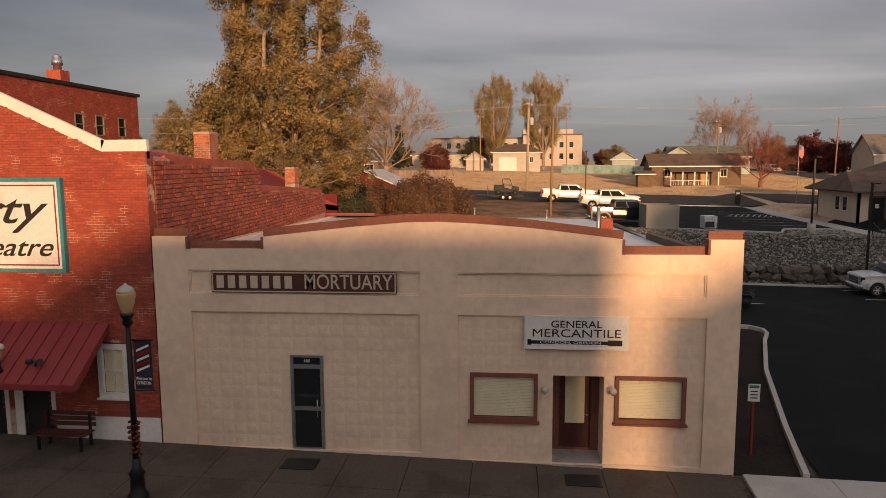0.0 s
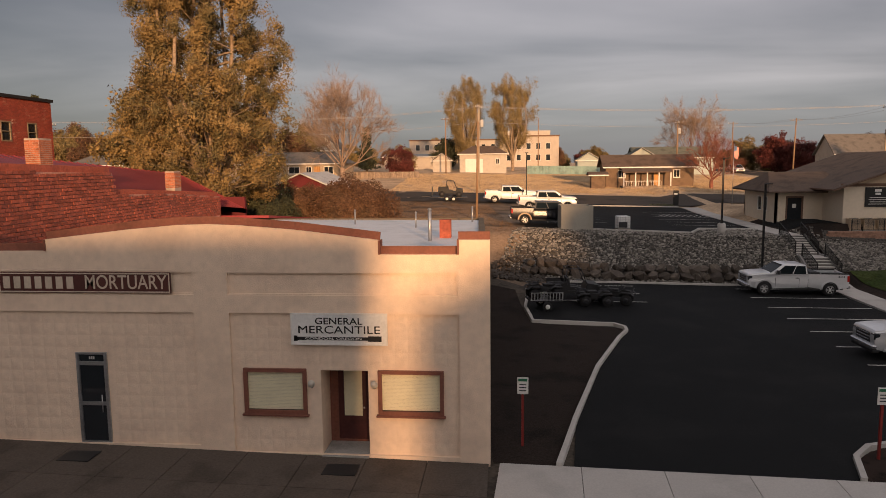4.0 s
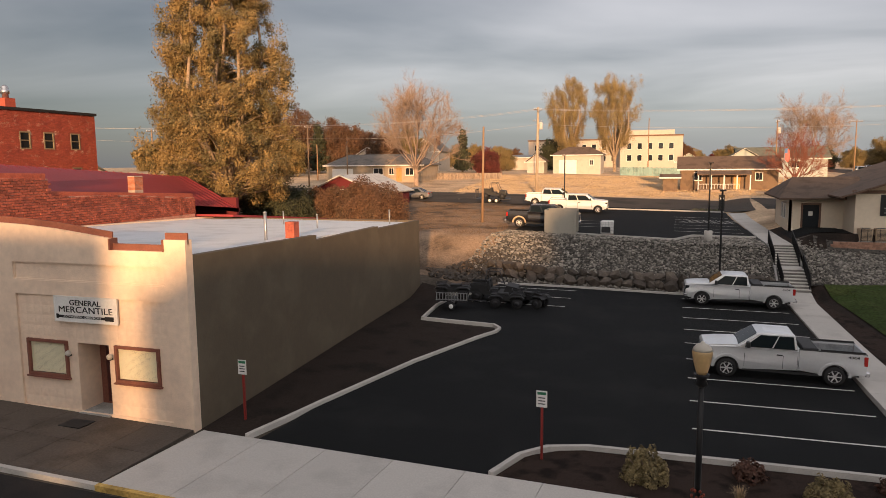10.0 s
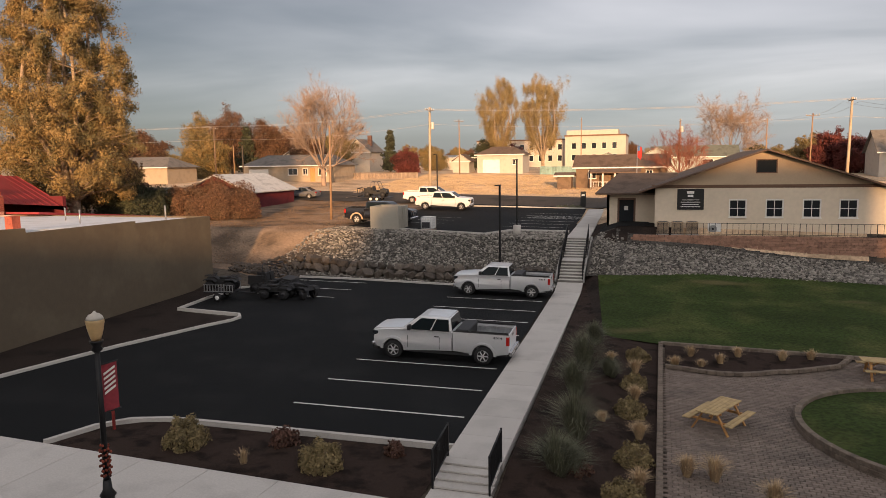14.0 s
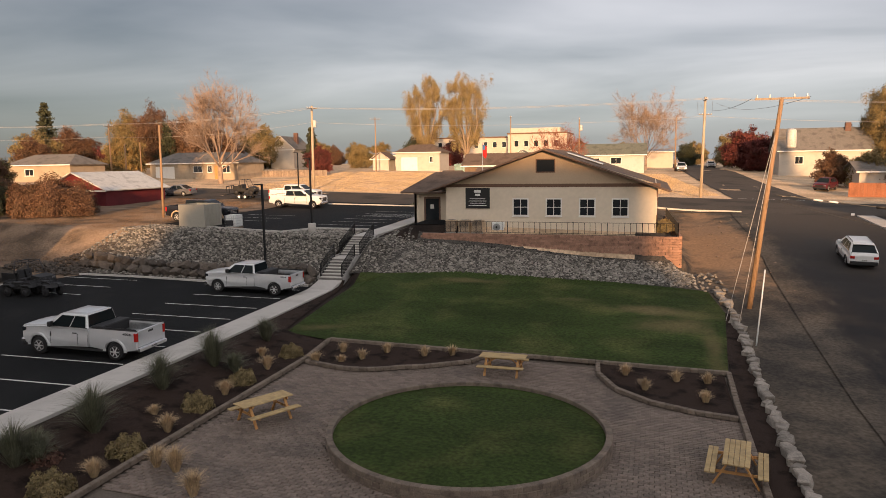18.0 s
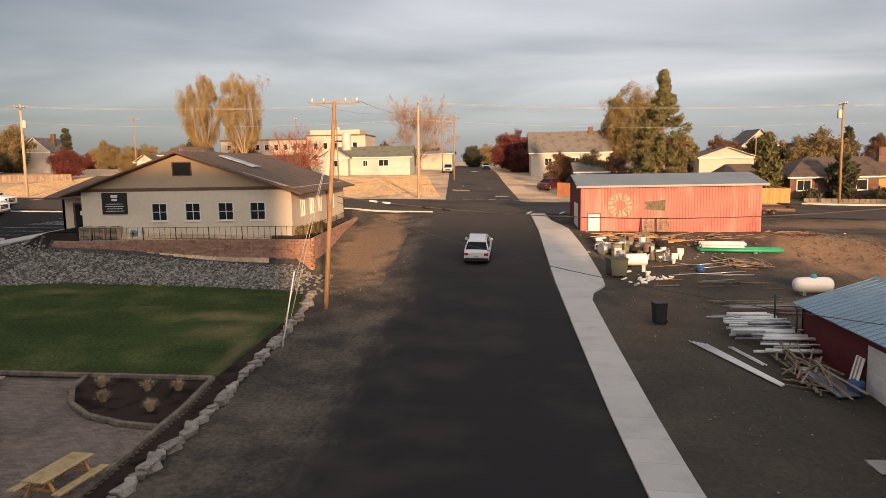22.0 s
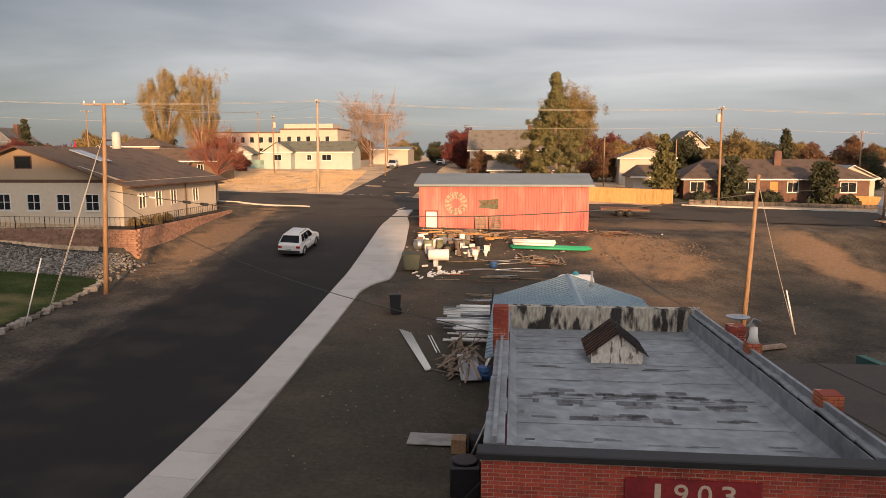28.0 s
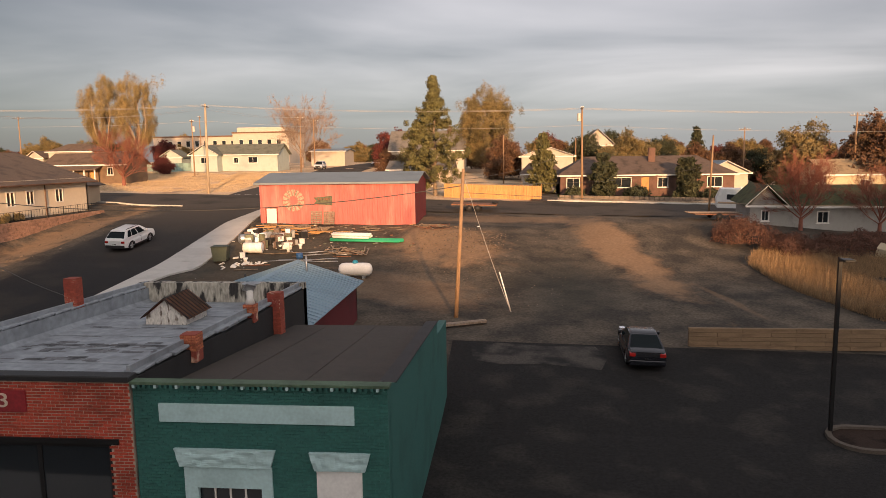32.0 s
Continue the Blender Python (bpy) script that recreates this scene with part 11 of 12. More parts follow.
part("flag_canton", box(nb(), 0.03, -0.014, 5.85, 0.28, 0.014, 6.35), BLUE_PLASTIC, fl)

# ---- yard behind the red shed ----
rj = random.Random(31)
def yz(x, y):
    return ground(x, y)


def pallet(m, label="weathered timber pallet leaning on the shed", group="pallets"):
    root = thing("pallet", label, "pallet", m, group)
    for k in range(7):
        part("board", box(nb(), -0.5, -0.6 + 0.178 * k, 0.10, 0.5, -0.48 + 0.178 * k, 0.122), WOOD_GREY, root)
    for k in range(3):
        part("bearer", box(nb(), -0.5 + 0.46 * k, -0.6, 0.0, -0.42 + 0.46 * k, 0.6, 0.10), WOOD_GREY, root)
    return root


pallet(pose(75.3, 67.75, yz(75.3, 67.7) + 0.62, 78, 0, 0))
pallet(pose(76.5, 67.75, yz(76.5, 67.7) + 0.62, 78, 0, 0))
for i in range(3):
    pallet(pose(73.0 + 0.1 * i, 65.6, yz(73, 65.6) + 0.13 * i, 0, 0, 8 * i), "weathered timber pallet stacked in the yard")


def plank(x0, y0, z0, x1, y1, z1, w, h, label, material=WOOD_GREY, name="plank", cat="timber", group="loose planks"):
    bm = beam(nb(), (x0, y0, z0), (x1, y1, z1), w, h)
    return flat_thing(name, bm, material, label, cat, group)


for i in range(54):
    x, y = 71.0 + rj.uniform(0, 6.0), 63.4 + rj.uniform(0, 2.4)
    a = rj.gauss(0, 0.25)
    L = rj.uniform(0.9, 2.2)
    lv = 0.04 + 0.07 * (i % 6)
    plank(x - L / 2 * math.cos(a), y - L / 2 * math.sin(a), yz(x, y) + lv, x + L / 2 * math.cos(a), y + L / 2 * math.sin(a), yz(x, y) + lv + rj.uniform(-.02, .05), 0.15, 0.05, "reddish board stacked in front of the shed", WOOD_FENCE if i % 2 else WOOD_GREY)
for i in range(22):
    x, y = 80.0 + rj.uniform(-1.6, 1.8), 59.6 + rj.uniform(-0.9, 0.9)
    a = rj.uniform(0, 3.14); L = rj.uniform(0.8, 2.0)
    plank(x - L / 2 * math.cos(a), y - L / 2 * math.sin(a), yz(x, y) + 0.05, x + L / 2 * math.cos(a), y + L / 2 * math.sin(a), yz(x, y) + 0.12 + 0.02 * (i % 7), 0.09, 0.04, "grey board in a loose heap")
for i in range(40):
    x, y = 75.75 + rj.uniform(-0.6, 0.75), 39.1 + rj.uniform(-2.2, 1.7)
    a = rj.gauss(1.5, 0.6); L = rj.uniform(0.7, 2.2)
    plank(x - L / 2 * math.cos(a), y - L / 2 * math.sin(a), yz(x, y) + 0.05 + 0.012 * i, x + L / 2 * math.cos(a), y + L / 2 * math.sin(a), yz(x, y) + 0.08 + 0.02 * i, rj.choice([0.05, 0.09, 0.14]), 0.03, "brown board in a heap beside the red garage", WOOD_GREY if i % 3 else BARK)
# pipes
def pipe(p0, p1, r, material, label, group):
    bm = rod(nb(), p0, p1, r, seg=8)
    return flat_thing("pipe", bm, material, label, "pipe", group)


for i in range(5):
    y = 62.3 + 0.16 * i
    pipe((77.8 + rj.uniform(-.2, .2), y, yz(78, y) + 0.12), (84.0 + rj.uniform(-.3, .2), y + 0.1, yz(84, y) + 0.12), 0.09, GREEN_PLASTIC, "long green plastic drain pipe on the dirt", "green pipes")
for i in range(7):
    y = 62.5 + 0.2 * (i % 4)
    pipe((78.0 + rj.uniform(-.1, .2), y, yz(78, y) + 0.34 + 0.2 * (i // 4)), (81.3 + rj.uniform(-.2, .2), y, yz(81.3, y) + 0.34 + 0.2 * (i // 4)), 0.1, WHITE_PLASTIC, "thick white plastic pipe stacked on green pipes", "white pipes")
for i in range(40):
    y = 41.5 + 0.30 * (i % 20) + rj.uniform(-.1, .1)
    xa, xb = 74.0 + rj.uniform(0, 1.8), 77.3 + rj.uniform(-.4, .3)
    lv = 0.14 + 0.13 * rj.randint(0, 4)
    pipe((xa, y + rj.uniform(-.15, .15), yz(xa, y) + lv), (xb, y, yz(xb, y) + lv + 0.05), rj.choice([0.045, 0.07, 0.10]), rj.choice([WHITE_PLASTIC, WHITE_PLASTIC, WHITE_PLASTIC, WHITE_PLASTIC, GALV]), "white pipe in a long stack beside the garage", "stacked pipes")
for i in range(9):
    y = 48.4 + 0.5 * i * 0.6
    pipe((74.6 + rj.uniform(0, 2), y, yz(75, y) + 0.06), (80.5 + rj.uniform(-1, 1), y + rj.uniform(-.5, .5), yz(80, y) + 0.08), 0.04, rj.choice([WOOD_GREY, GALV, WOOD_GREY, RUSTY]), "grey pole lying on the dirt", "loose poles")
for i in range(5):
    pipe((72.2 + 0.16 * i, 43.4 - 0.15 * i, yz(72.3, 43.4) + 0.05), (74.3 + 0.05 * i, 37.7 + 0.05 * i, yz(74.3, 37.7) + 0.05), 0.035, WHITE_PLASTIC, "long thin white pipe lying on the dirt", "loose white pipes")
for i in range(2):
    pipe((73.8 + 0.15 * i, 42.6, yz(74, 42.6) + 0.05), (74.5 + 0.15 * i, 40.2, yz(74.5, 40) + 0.05), 0.035, WHITE_PLASTIC, "short white pipe lying on the dirt", "loose white pipes")
for y in (43.0, 45.6):
    flat_thing("rack_post", rod(nb(), (77.0, y, yz(77, y)), (77.0, y, yz(77, y) + 1.9), 0.05), DARK_METAL, "upright steel post holding the pipe stack", "post", "rack posts")


def toilet(x, y, yaw, label):
    root = thing("toilet_bowl", label, "toilet", pose(x, y, yz(x, y), 0, 0, yaw), "discarded toilets")
    part("bowl", lathe(nb(), [(0.12, 0), (0.10, 0.15), (0.20, 0.36), (0.19, 0.40), (0.14, 0.40)], seg=12), PORCELAIN, root)
    part("tank", box(nb(), -0.22, 0.16, 0.36, 0.22, 0.36, 0.76, bevel=0.03), PORCELAIN, root)
    part("lid", box(nb(), -0.23, 0.15, 0.76, 0.23, 0.37, 0.79), PORCELAIN, root)
    return root


for (x, y, a) in ((74.5, 59.8, 10), (75.1, 60.5, 40), (76.0, 60.2, -20), (74.4, 60.7, 90), (75.3, 59.2, 180), (72.9, 56.2, 70)):
    toilet(x, y, a, "discarded white porcelain toilet in the yard")


def drum(x, y, r, h, material, label, lying=False, yaw=0, name="drum"):
    m = pose(x, y, yz(x, y) + (r if lying else 0), 0, 0, yaw) @ (Matrix.Rotation(radians(90), 4, "Y") @ Matrix.Translation((0, 0, -h / 2)) if lying else Matrix.Identity(4))
    root = thing(name, label, "drum", m, "drums")
    part("shell", lathe(nb(), [(r * 0.9, 0), (r, 0.03), (r, h * 0.33), (r * 1.03, h * 0.35), (r, h * 0.37), (r, h * 0.64), (r * 1.03, h * 0.66), (r, h * 0.68), (r, h - 0.03), (r * 0.9, h)], seg=16), material, root)
    part("bung", rod(nb(), (r * 0.5, 0, h), (r * 0.5, 0, h + 0.03), 0.04), DARK_METAL, root)
    return root


drum(72.6, 58.7, 0.42, 1.5, WHITE_PLASTIC, "white water heater lying in the yard", True, 5, "water_heater")
drum(71.6, 60.6, 0.38, 0.95, SAGE, "dull green drum in the yard")
drum(70.9, 61.4, 0.38, 0.95, GALV, "grey metal drum lying in the yard", True, 40)
drum(73.9, 61.2, 0.34, 0.85, mat("brown enamel", (0.13, 0.09, 0.07), 0.6), "brown drum in the yard", False)
drum(72.2, 62.2, 0.34, 0.9, WHITE_PLASTIC, "pale drum in the yard", True, 80)
drum(76.7, 57.6, 0.26, 0.42, BLUE_PLASTIC, "blue plastic tub in the yard", name="plastic_tub")
drum(76.6, 29.3, 0.16, 0.4, WHITE_PLASTIC, "white plastic bucket beside the red wall", name="bucket")
drum(77.0, 30.6, 0.34, 0.7, BLACK_PLASTIC, "black plastic tub beside the red wall", name="plastic_tub")
drum(76.9, 37.2, 0.30, 0.55, BLUE_PLASTIC, "blue plastic drum beside the garage", name="plastic_tub")
for i in range(46):
    x, y = 70.6 + rj.uniform(0, 5.2), 59.6 + rj.uniform(0, 4.0)
    b = rj.uniform(0.18, 0.46)
    flat_thing("scrap_appliance", box(nb(), -b, -b * 0.7, 0, b, b * 0.7, rj.uniform(0.3, 0.8), pose(x, y, yz(x, y), 0, rj.uniform(-8, 8), rj.uniform(0, 180)), bevel=0.03), rj.choice([SAGE, GALV, CONCRETE_GREY, WHITE_PLASTIC, BLACK_PLASTIC, MATS["brown enamel"]]), "dented scrap appliance in the yard", "scrap", "scrap appliances")
for i, (x, y, a) in enumerate(((71.6, 65.4, 5), (71.65, 65.45, 12), (72.9, 66.6, 80), (74.6, 65.9, 30), (74.7, 65.95, 22), (74.6, 65.9, 35), (76.2, 65.6, -10), (76.3, 65.6, -20))):
    pallet(pose(x, y, yz(x, y) + 0.02 + 0.13 * (i % 3 if i > 2 else i % 2), rj.uniform(-5, 5), rj.uniform(-5, 5), a), "reddish timber pallet in the heap before the shed")
for i in range(12):
    x, y, s = 84.8 + rj.uniform(0, 3.2), 65.6 + rj.uniform(-0.7, 1.6), rj.uniform(0.35, 0.75)
    pts = [(x + s * math.cos(0.5 * k + i), y + 0.7 * s * math.sin(0.5 * k + i), yz(x, y) + 0.06 + 0.05 * math.sin(1.3 * k + i) + 0.03 * (i % 4)) for k in range(12)]
    bm = nb()
    for p, q in zip(pts, pts[1:]):
        rod(bm, p, q, 0.022, 0.022, 5)
    flat_thing("hose_coil", bm, rj.choice([BLACK_PLASTIC, RUSTY, DARK_METAL]), "dark coil of old hose in the dirt beside the shed", "hose", "hose coils")
for i in range(26):
    x, y = 73.5 + rj.uniform(0, 7.5), 55.6 + rj.uniform(-1.8, 4.6)
    a, L = rj.gauss(0.05, 0.3), rj.uniform(0.8, 3.4)
    pipe((x - L / 2 * math.cos(a), y - L / 2 * math.sin(a), yz(x, y) + 0.05), (x + L / 2 * math.cos(a), y + L / 2 * math.sin(a), yz(x, y) + 0.06), rj.choice([0.025, 0.04]), rj.choice([WOOD_GREY, RUSTY, GALV, BARK]), "grey pole lying on the dirt", "loose poles")
for i in range(30):
    x, y = 73.2 + rj.gauss(0, 0.8), 55.7 + rj.gauss(0, 0.5)
    sz_ = rj.uniform(0.06, 0.22)
    flat_thing("porcelain_shard", box(nb(), -sz_, -0.6 * sz_, 0, sz_, 0.5 * sz_, 0.5 * sz_, pose(x, y, yz(x, y) + 0.02, rj.uniform(-30, 30), rj.uniform(-30, 30), rj.uniform(0, 180)), bevel=0.02), PORCELAIN, "broken white porcelain piece on the dirt", "scrap", "porcelain shards")
for i in range(34):
    x, y = 71.0 + rj.uniform(0, 17.0), 66.3 + rj.gauss(0, 0.5)
    a, L = rj.gauss(0, 0.35), rj.uniform(0.5, 1.9)
    plank(x - L / 2 * math.cos(a), y - L / 2 * math.sin(a), yz(x, y) + 0.04 + 0.03 * (i % 5), x + L / 2 * math.cos(a), y + L / 2 * math.sin(a), yz(x, y) + 0.07 + 0.04 * (i % 4), rj.choice([0.08, 0.14, 0.2]), 0.035, "broken board strewn along the shed", rj.choice([WOOD_FENCE, WOOD_GREY, WOOD_GREY, BARK]))
for i in range(120):
    x, y = 78 + rj.gauss(0, 4.2), 63.5 + rj.gauss(0, 2.2)
    s = rj.uniform(0.03, 0.13)
    flat_thing("debris", box(nb(), -s, -s * rj.uniform(.3, 1), 0, s, s * rj.uniform(.3, 1), s * 0.5, pose(x, y, yz(x, y), rj.uniform(-10, 10), 0, rj.uniform(0, 180))), rj.choice([WOOD_GREY, CONCRETE_GREY, RUSTY, SAGE, WOOD_GREY, CONCRETE_GREY, WHITE_PLASTIC]), "small scrap of building debris on the dirt", "debris", "yard debris")


def wheelie_bin(x, y, material, label, w=0.62, h=1.05):
    root = thing("waste_bin", label, "bin", pose(x, y, yz(x, y), 0, 0, 10), "waste bins")
    part("body", prism(nb(), [(-w * 0.42, 0.08), (w * 0.42, 0.08), (w * 0.52, h), (-w * 0.52, h)], "y", -w / 2, w / 2), material, root)
    part("lid", box(nb(), -w * 0.56, -w * 0.55, h, w * 0.56, w * 0.55, h + 0.06, bevel=0.02), material, root)
    for s in (-1, 1):
        small_wheel(root, w * 0.38, s * w * 0.42, 0.12, 0.06)
    return root


wheelie_bin(70.9, 56.4, mat("dark green plastic", (0.04, 0.055, 0.04), 0.6), "large dark green waste bin with rubbish", 1.15, 1.15)
wheelie_bin(71.45, 46.4, BLACK_PLASTIC, "black waste bin standing on the dirt")
tank = thing("propane_tank", "white horizontal propane tank with a blue dome in the dirt lot", "propane tank", pose(82.1, 53.1, yz(82.1, 53.1) - 0.06, 0, 0, 2))
bm = nb(); lathe(bm, [(0.1, -1.2), (0.32, -1.12), (0.44, -0.95), (0.47, -0.7), (0.47, 0.7), (0.44, 0.95), (0.32, 1.12), (0.1, 1.2)], seg=18)
part("shell", bm, WHITE_PLASTIC, tank, "", pose(0, 0, 0.62, 0, 90, 0))
part("dome", lathe(nb(), [(0.2, 0), (0.2, 0.12), (0.12, 0.22), (0.02, 0.25)], (0, 0, 1.05), 12), mat("blue dome", (0.04, 0.30, 0.42), 0.5), tank)
for x in (-0.6, 0.6):
    part("foot", box(nb(), x - 0.1, -0.3, 0, x + 0.1, 0.3, 0.22), CONCRETE_GREY, tank)

# clutter along the red wall
for i, (x, y, w, d, lab) in enumerate(((76.1, 31.2, 1.6, 1.0, "flat grey board on the ground by the garage"),)):
    flat_thing("ground_board", box(nb(), x - w, y - d / 2, yz(x, y) + 0.02, x + 0.4, y + d / 2, yz(x, y) + 0.05), CONCRETE_GREY, lab, "board")
flat_thing("roof_sheet", beam(nb(), (76.4, 36.6, yz(76.4, 36.6) + 0.12), (76.0, 39.2, yz(76, 39.2) + 0.35), 0.9, 0.03), GALV, "corrugated grey roofing sheet in a heap by the garage", "metal sheet")
flat_thing("cardboard_box", box(nb(), 76.1, 30.2, yz(76, 30.3), 76.6, 30.7, yz(76, 30.3) + 0.5, bevel=0.01), mat("cardboard", (0.30, 0.19, 0.11), 0.9), "brown cardboard box by the red wall", "box")
for i in range(6):
    x, y = 77.2 - 0.1 * (i % 2), 29.6 - 0.55 * i
    flat_thing("pipe", rod(nb(), (x - 0.5, y, yz(x, y)), (x + 0.25, y + rj.uniform(-.3, .3), yz(x, y) + rj.uniform(0.9, 1.8)), 0.03), rj.choice([GALV, WOOD_GREY, BLACK_PLASTIC]), "pole leaning against the red wall", "pole", "leaning poles")
for i in range(5):
    flat_thing("plank", beam(nb(), (76.7, 37.0 + 0.12 * i, yz(76.7, 37)), (77.35, 37.6 + 0.12 * i, yz(77, 37.6) + 1.3), 0.1, 0.03), WOOD_GREY if i % 2 else TRIM_WHITE, "board leaning on the garage wall", "timber", "leaning boards")
ac = thing("air_conditioner", "dark round-topped outdoor air conditioner by the red wall", "air conditioner", pose(76.75, 27.6, yz(76.75, 27.6), 0, 0, 5))
part("casing", box(nb(), -0.45, -0.45, 0.05, 0.45, 0.45, 1.0, bevel=0.05), DARK_METAL, ac)
part("fan_ring", lathe(nb(), [(0.36, 1.0), (0.40, 1.03), (0.40, 1.06), (0.34, 1.06)], seg=20), BLACK_METAL, ac)
for i in range(4):
    flat_thing("gas_meter", box(nb(), 77.35, 25.9 - 0.28 * i, yz(77.3, 25.5) + 0.6, 77.58, 26.1 - 0.28 * i, yz(77.3, 25.5) + 0.95, bevel=0.03), GALV, "grey meter box on the red wall", "meter", "meters")
flat_thing("satellite_dish", lathe(nb(), [(0.02, 0), (0.18, 0.03), (0.32, 0.10), (0.30, 0.11), (0.02, 0.02)], (84.3, 27.6, 3.4), 16), GALV, "small grey satellite dish on the roof", "satellite dish")
flat_thing("antenna", rod(nb(), (77.4, 34.0, 0.6), (77.4, 34.0, 2.2), 0.02), GALV, "thin white antenna at the garage eave", "antenna")

# ---- east lot: timber wall, island, fence, caravan, grass ----
tw_ = thing("wall_timber", "low timber retaining wall at the edge of the car park", "retaining wall", kind="structure")
for c in range(5):
    zb = yz(103, 40.6) - 0.15 + 0.22 * c
    for i in range(9):
        part("sleeper", box(nb(), 101.95 + 2.6 * i - (1.2 if c % 2 and i else 0), 40.62, zb, 101.95 + 2.6 * (i + 1) - (1.2 if c % 2 else 0) - 0.015, 40.84, zb + 0.212, bevel=0.008), mat("treated sleeper", (0.22, 0.145, 0.085), 0.85, var=0.15, stretch=(0.6, 4, 4), rand=0.1), tw_)
kerb("kerb_island", arc(105.4, 30.4, 1.0, 90, 270, 8) + [(112, 29.4)], "dark stained kerb round a planted island", w=0.2, material=CONCRETE_OLD)
kerb("kerb_island_back", [(105.4, 31.4), (112, 31.4)], "dark stained kerb round a planted island", w=0.2, material=CONCRETE_OLD)
tagged(drape("ground_island", arc(105.4, 30.4, 0.95, 90, 270, 8) + [(112, 29.5), (112, 31.3)], 0.06, MULCH), "red-brown mulch in the island", "flower bed", kind="structure")
paved("road_patch", [(91.2, 37.4), (92.6, 36.9), (94.8, 37.1), (97.1, 36.6), (97.6, 38.2), (97.2, 39.9), (94.9, 39.7), (92.3, 40.0), (91.0, 39.2)], 0.032, mat("worn slab", (0.070, 0.063, 0.056), 0.9, var=0.3, scale=0.8, fine=12, col2=(0.02, 0.02, 0.02), mix2=(0.4, 0.6), spec=0.12), "worn pale asphalt patch")
for i in range(2):
    plank(88.2 + 0.2 * i, 41.9 + 0.3 * i, yz(88.3, 42) + 0.1, 91.6, 43.4 + 0.2 * i, yz(91.6, 43.4) + 0.12, 0.25, 0.12, "old timber beam lying at the pole foot")


def board_fence(name, pts, h, material, label, bw=0.14, rails=True):
    root = thing(name, label, "fence")
    me = mesh_of("board", box(nb(), -bw / 2, -0.012, -0.2, bw / 2, 0.012, h), material)
    for (x0, y0), (x1, y1) in zip(pts, pts[1:]):
        L = math.hypot(x1 - x0, y1 - y0); n = int(L / (bw + 0.006))
        a = math.degrees(math.atan2(y1 - y0, x1 - x0))
        for i in range(n):
            u = (i + 0.5) / n
            x, y = x0 + (x1 - x0) * u, y0 + (y1 - y0) * u
            ob = new("board", me); ob.parent = root
            ob.matrix_basis = pose(x, y, ground(x, y), 0, 0, a) @ Matrix.Diagonal((1, 1, 1 + 0.01 * ((i * 7) % 5 - 2), 1))
        if rails:
            for zz in (0.35, h - 0.3):
                part("rail", beam(nb(), (x0, y0 + 0.05, ground(x0, y0) + zz), (x1, y1 + 0.05, ground(x1, y1) + zz), 0.08, 0.04), material, root)
    return root


board_fence("cedar_fence", [(84.5, 95.5), (96.9, 93.6)], 1.7, WOOD_FENCE, "new orange cedar board fence beside the shed")
board_fence("cedar_fence", [(96.9, 93.6), (97.2, 99)], 1.7, WOOD_FENCE, "new orange cedar board fence returning to the garage")
board_fence("red_fence", [(70.8, 101.5), (80.5, 100.8)], 1.7, mat("red brown fence board", (0.26, 0.10, 0.05), 0.85, rand=0.12), "red-brown board fence by the carport")
board_fence("old_fence", [(-21, 120), (-9.5, 124.5)], 1.1, WOOD_GREY, "low old timber fence on the dry rise", 0.2)
board_fence("teal_fence", [(10, 142), (30, 142)], 1.6, mat("pale teal fence board", (0.22, 0.33, 0.30), 0.85, rand=0.1), "faded teal board fence before the mint house", 0.3)
board_fence("picket_fence", [(120.2, 100), (123.4, 99.7)], 1.1, WOOD_FENCE, "small picket fence by the brick house", 0.12)
lw = thing("wall_garden", "low stone garden wall before the brick house", "garden wall", kind="structure")
for i in range(46):
    x = 99.3 + 0.62 * i
    y = 95.6 - 0.045 * (x - 99)
    part("block", box(nb(), x, y, ground(x, y) - 0.2, x + 0.6, y + 0.3, ground(x, y) + 0.42, bevel=0.03), RING_BLOCK, lw)
tagged(drape("lawn_brick_house", [(99.3, 96.0), (127, 94.7), (127, 100.8), (99.3, 100.9)], 0.05, LAWN, 2.0), "green lawn before the brick house", "lawn", kind="structure")
paved("road_driveway", [(95.5, 92.0), (98.8, 91.8), (100.2, 110.6), (96.8, 110.8)], 0.04, ASPHALT_PALE, "pale driveway to the white garage")

cv = thing("caravan", "white travel caravan parked on the dirt", "caravan", on(117.6, 82.2, -12))
part("body", prism(nb(), [(-2.6, 0.55), (-2.7, 1.5), (-2.3, 2.55), (2.5, 2.6), (2.7, 2.2), (2.65, 0.55)], "y", -1.1, 1.1), WHITE_PLASTIC, cv)
part("stripe", box(nb(), -2.55, -1.115, 1.0, 2.6, -1.1, 1.2), TAN, cv)
for x in (-1.7, 0.6):
    w = part("window", box(nb(), x, -1.12, 1.45, x + 1.0, -1.1, 2.0, bevel=0.005), DARK_METAL, cv)
    part("pane", box(nb(), x + 0.06, -1.13, 1.5, x + 0.94, -1.12, 1.95), GLASS, w)
part("door", box(nb(), -0.5, -1.12, 0.6, 0.2, -1.1, 2.35), TRIM_WHITE, cv)
for x in (0.1, 0.85):
    small_wheel(cv, x, -1.0, 0.33, 0.2); small_wheel(cv, x, 1.0, 0.33, 0.2)
part("roof_vent", box(nb(), -0.3, -0.3, 2.58, 0.3, 0.3, 2.75), WHITE_PLASTIC, cv)
ft = thing("flatbed_trailer", "rusty flatbed trailer beside the shed", "trailer", on(89.2, 80.2, -3))
part("deck", box(nb(), -2.4, -1.0, 0.62, 2.4, 1.0, 0.74), RUSTY, ft)
part("rail", box(nb(), -2.4, -1.02, 0.5, 2.4, -0.96, 0.62), DARK_METAL, ft)
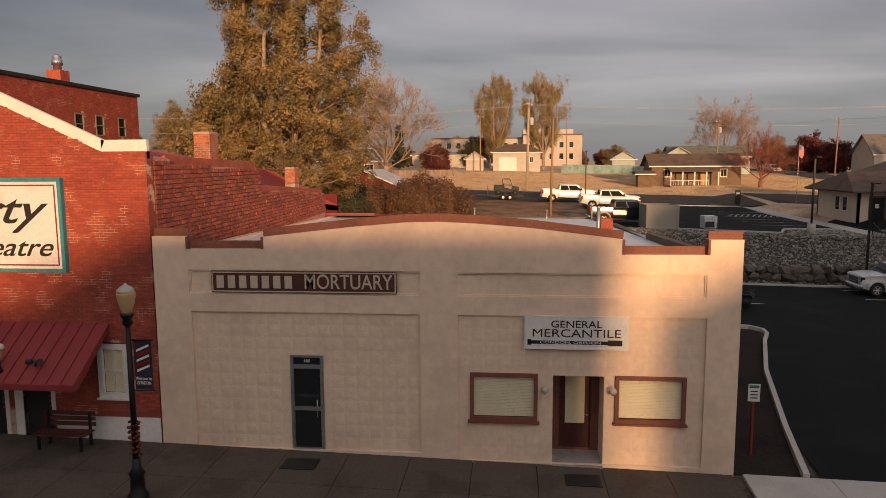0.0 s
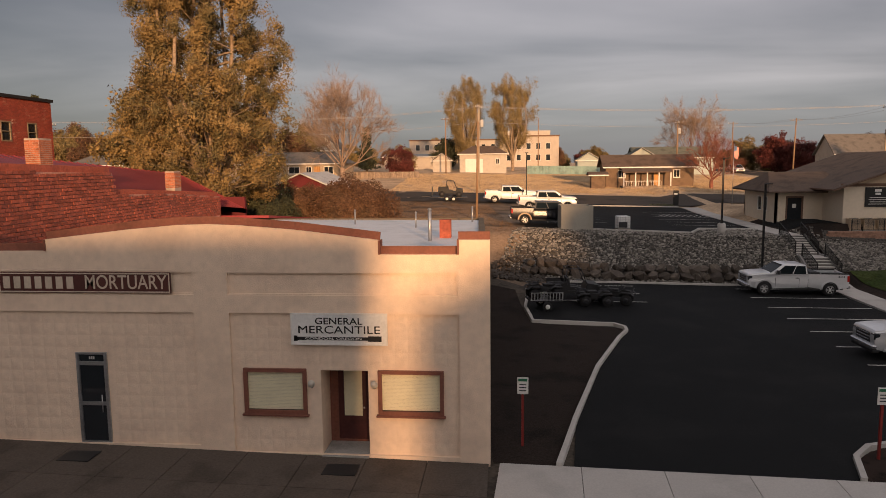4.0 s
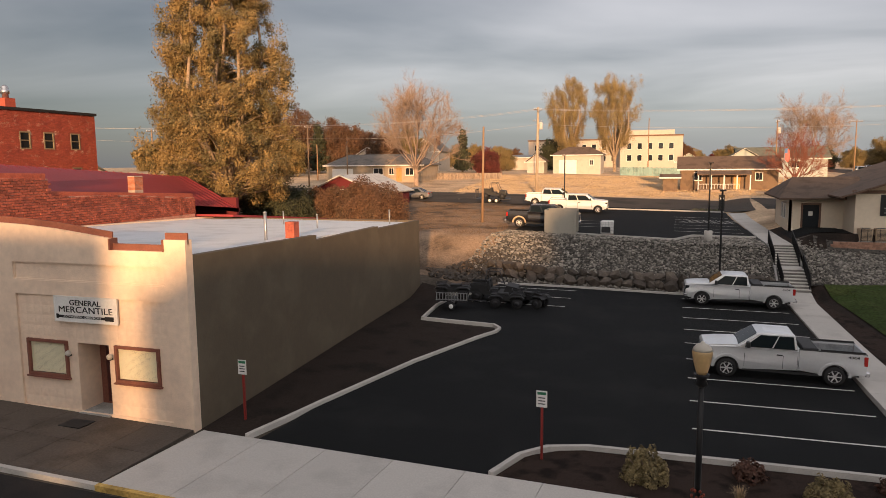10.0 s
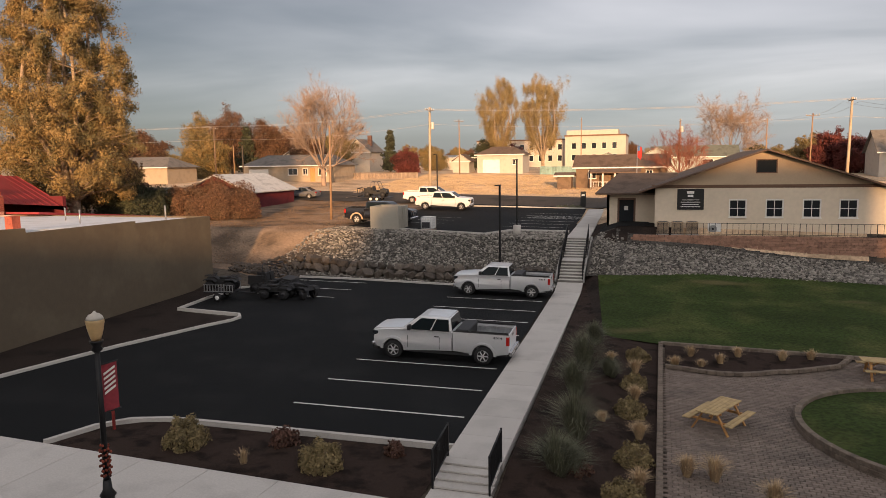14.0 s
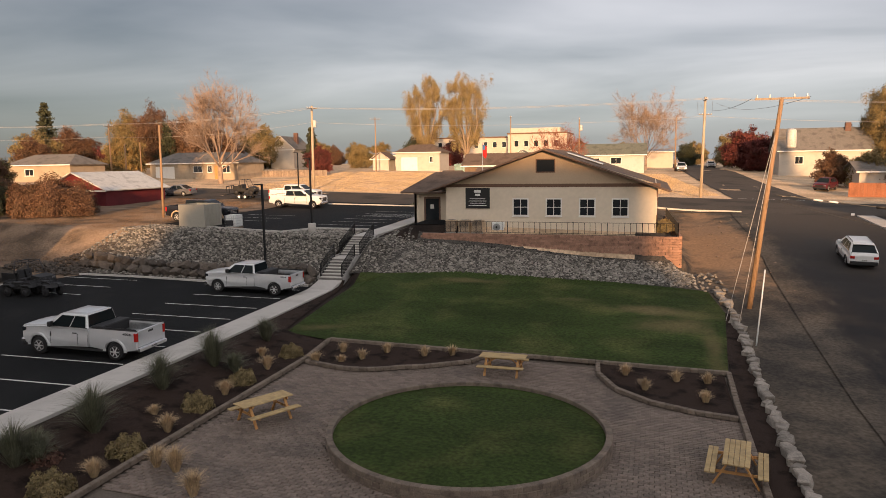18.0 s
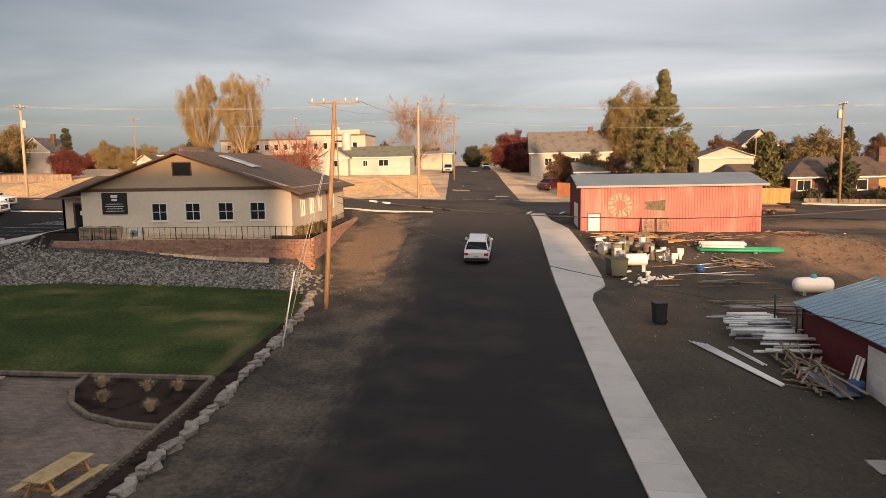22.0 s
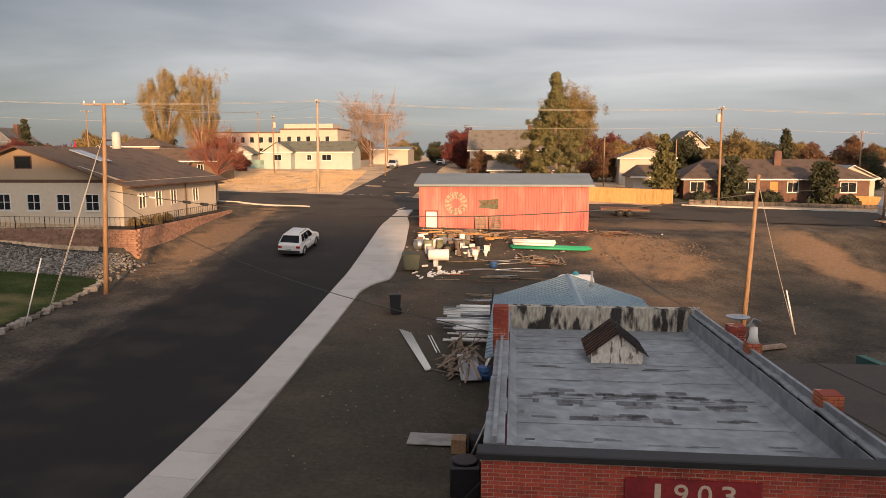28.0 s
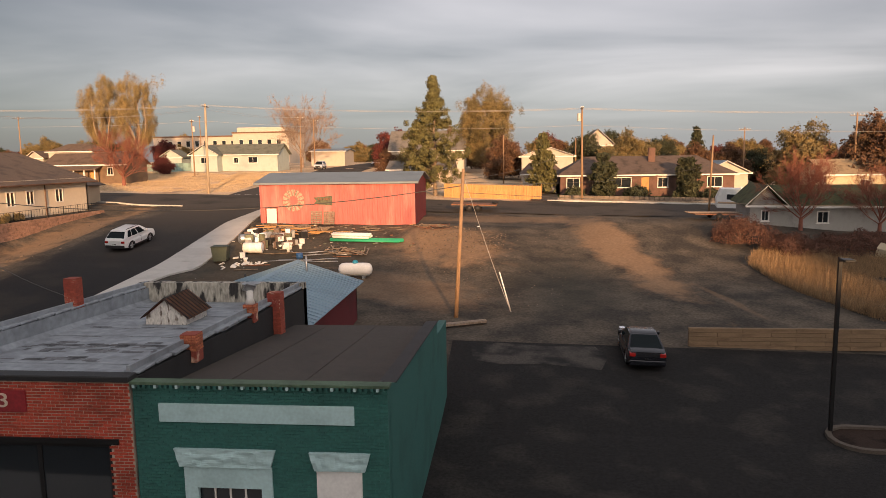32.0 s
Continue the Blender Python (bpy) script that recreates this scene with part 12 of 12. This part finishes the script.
for x in (-0.5, 0.4):
    small_wheel(ft, x, -1.1, 0.34, 0.2); small_wheel(ft, x, 1.1, 0.34, 0.2)
part("spare_wheel", lathe(nb(), [(0.15, 0), (0.34, 0.02), (0.34, 0.18), (0.15, 0.2)], (2.2, 0, 0.8), 14), RUBBER, ft)
ft = thing("flatbed_trailer", "low red flatbed trailer loaded with timber", "trailer", on(111.6, 71.0, 8))
part("deck", box(nb(), -2.2, -0.9, 0.45, 2.2, 0.9, 0.55), RUSTY, ft)
for s in (-1, 1):
    small_wheel(ft, 0, s * 1.0, 0.32, 0.2)
for i in range(8):
    plank(109.0 + rj.uniform(0, .5), 70.3 + 0.2 * i, yz(110, 71) + 0.62, 113.5 + rj.uniform(-.5, .6), 70.9 + 0.2 * i, yz(113, 71) + 0.65, 0.15, 0.06, "grey board on the red trailer")
dh = thing("dog_kennel", "small cream gabled dog kennel in the grass", "kennel", on(121.5, 61.0, 30))
part("body", prism(nb(), [(-0.4, 0), (0.4, 0), (0.4, 0.7), (0, 1.1), (-0.4, 0.7)], "y", -0.5, 0.5), YELLOW_W, dh)

# dry grass: blades in one sheet of stuff
def grass_field(name, poly, n, h, label, seed, material=STRAW, hmin=0.3):
    rng = np.random.default_rng(seed)
    xs, ys = [p[0] for p in poly], [p[1] for p in poly]
    verts, faces = [], []
    while len(faces) < n:
        x, y = rng.uniform(min(xs), max(xs)), rng.uniform(min(ys), max(ys))
        if not in_poly(x, y, poly):
            continue
        k = 0.5 + 0.5 * noise.noise((x * 0.4, y * 0.4, seed))
        if k < 0.3:
            continue
        z = ground(x, y) - 0.02
        L = h * (hmin + (1 - hmin) * rng.random()) * (0.6 + 0.6 * k)
        a = rng.random() * 6.283
        w = 0.007 + 0.010 * rng.random()
        lx, ly = rng.normal(0, 0.25 * L), rng.normal(0, 0.25 * L)
        i = len(verts)
        verts += [(x - w * math.cos(a), y - w * math.sin(a), z), (x + w * math.cos(a), y + w * math.sin(a), z), (x + lx, y + ly, z + L)]
        faces.append((i, i + 1, i + 2))
    return tagged(from_arrays(name, verts, faces, material), label, "grass", kind="stuff")


grass_field("tall_grass", [(114, 46), (124, 45), (126, 60), (118, 61), (112, 61.5), (110.6, 58.5), (111.8, 52)], 60000, 0.95, "tall brown dry grass beside the dirt lot", 5, STRAW_TALL)
grass_field("dry_grass", [(-10, 96), (50, 95), (52, 128), (20, 140), (-12, 138)], 170000, 0.25, "short dry golden grass on the rise", 6)
grass_field("dry_grass", [(-6, 44), (6, 49), (7, 56), (4, 80), (-9, 82), (-5, 64)], 26000, 0.13, "short dry grass on the bank behind the mercantile", 7, STRAW_BROWN)
grass_field("dry_grass", [(52, 94), (56, 96), (50, 140), (40, 138)], 22000, 0.24, "short dry golden grass beside the northern street", 8)
grass_field("lawn_blades", [(30.8, 37.3), (51.2, 36.9), (51.9, 46), (51.2, 50), (44, 50.8), (36, 51), (29.5, 49.4)], 60000, 0.07, "short green blades of the lawn", 9, LAWN, 0.5)
CLODS = mat("dirt clods", (0.17, 0.125, 0.09), 0.95, island=0.4)
stone_field("dirt_stones", [(53.5, 50), (56.8, 50), (57.2, 76), (51.5, 76)], 0.8, 0.015, 0.08, "scattered pebbles on the dirt verge", 15, CLODS, loose=5)
stone_field("dirt_stones", [(85, 48), (96, 46), (100, 66), (88, 68)], 0.7, 0.012, 0.05, "scattered clods and stones on the dirt", 16, CLODS, loose=6)
stone_field("dirt_stones", [(69.5, 28), (76, 28), (76.5, 52), (70.5, 52)], 0.8, 0.01, 0.05, "scattered gravel on the dirt yard", 17, STONE, loose=5)
stone_field("dirt_stones", [(84.5, 60), (92, 58), (93, 64), (86, 68)], 0.30, 0.02, 0.085, "heap of dirt clods beside the shed", 18, CLODS, loose=4)
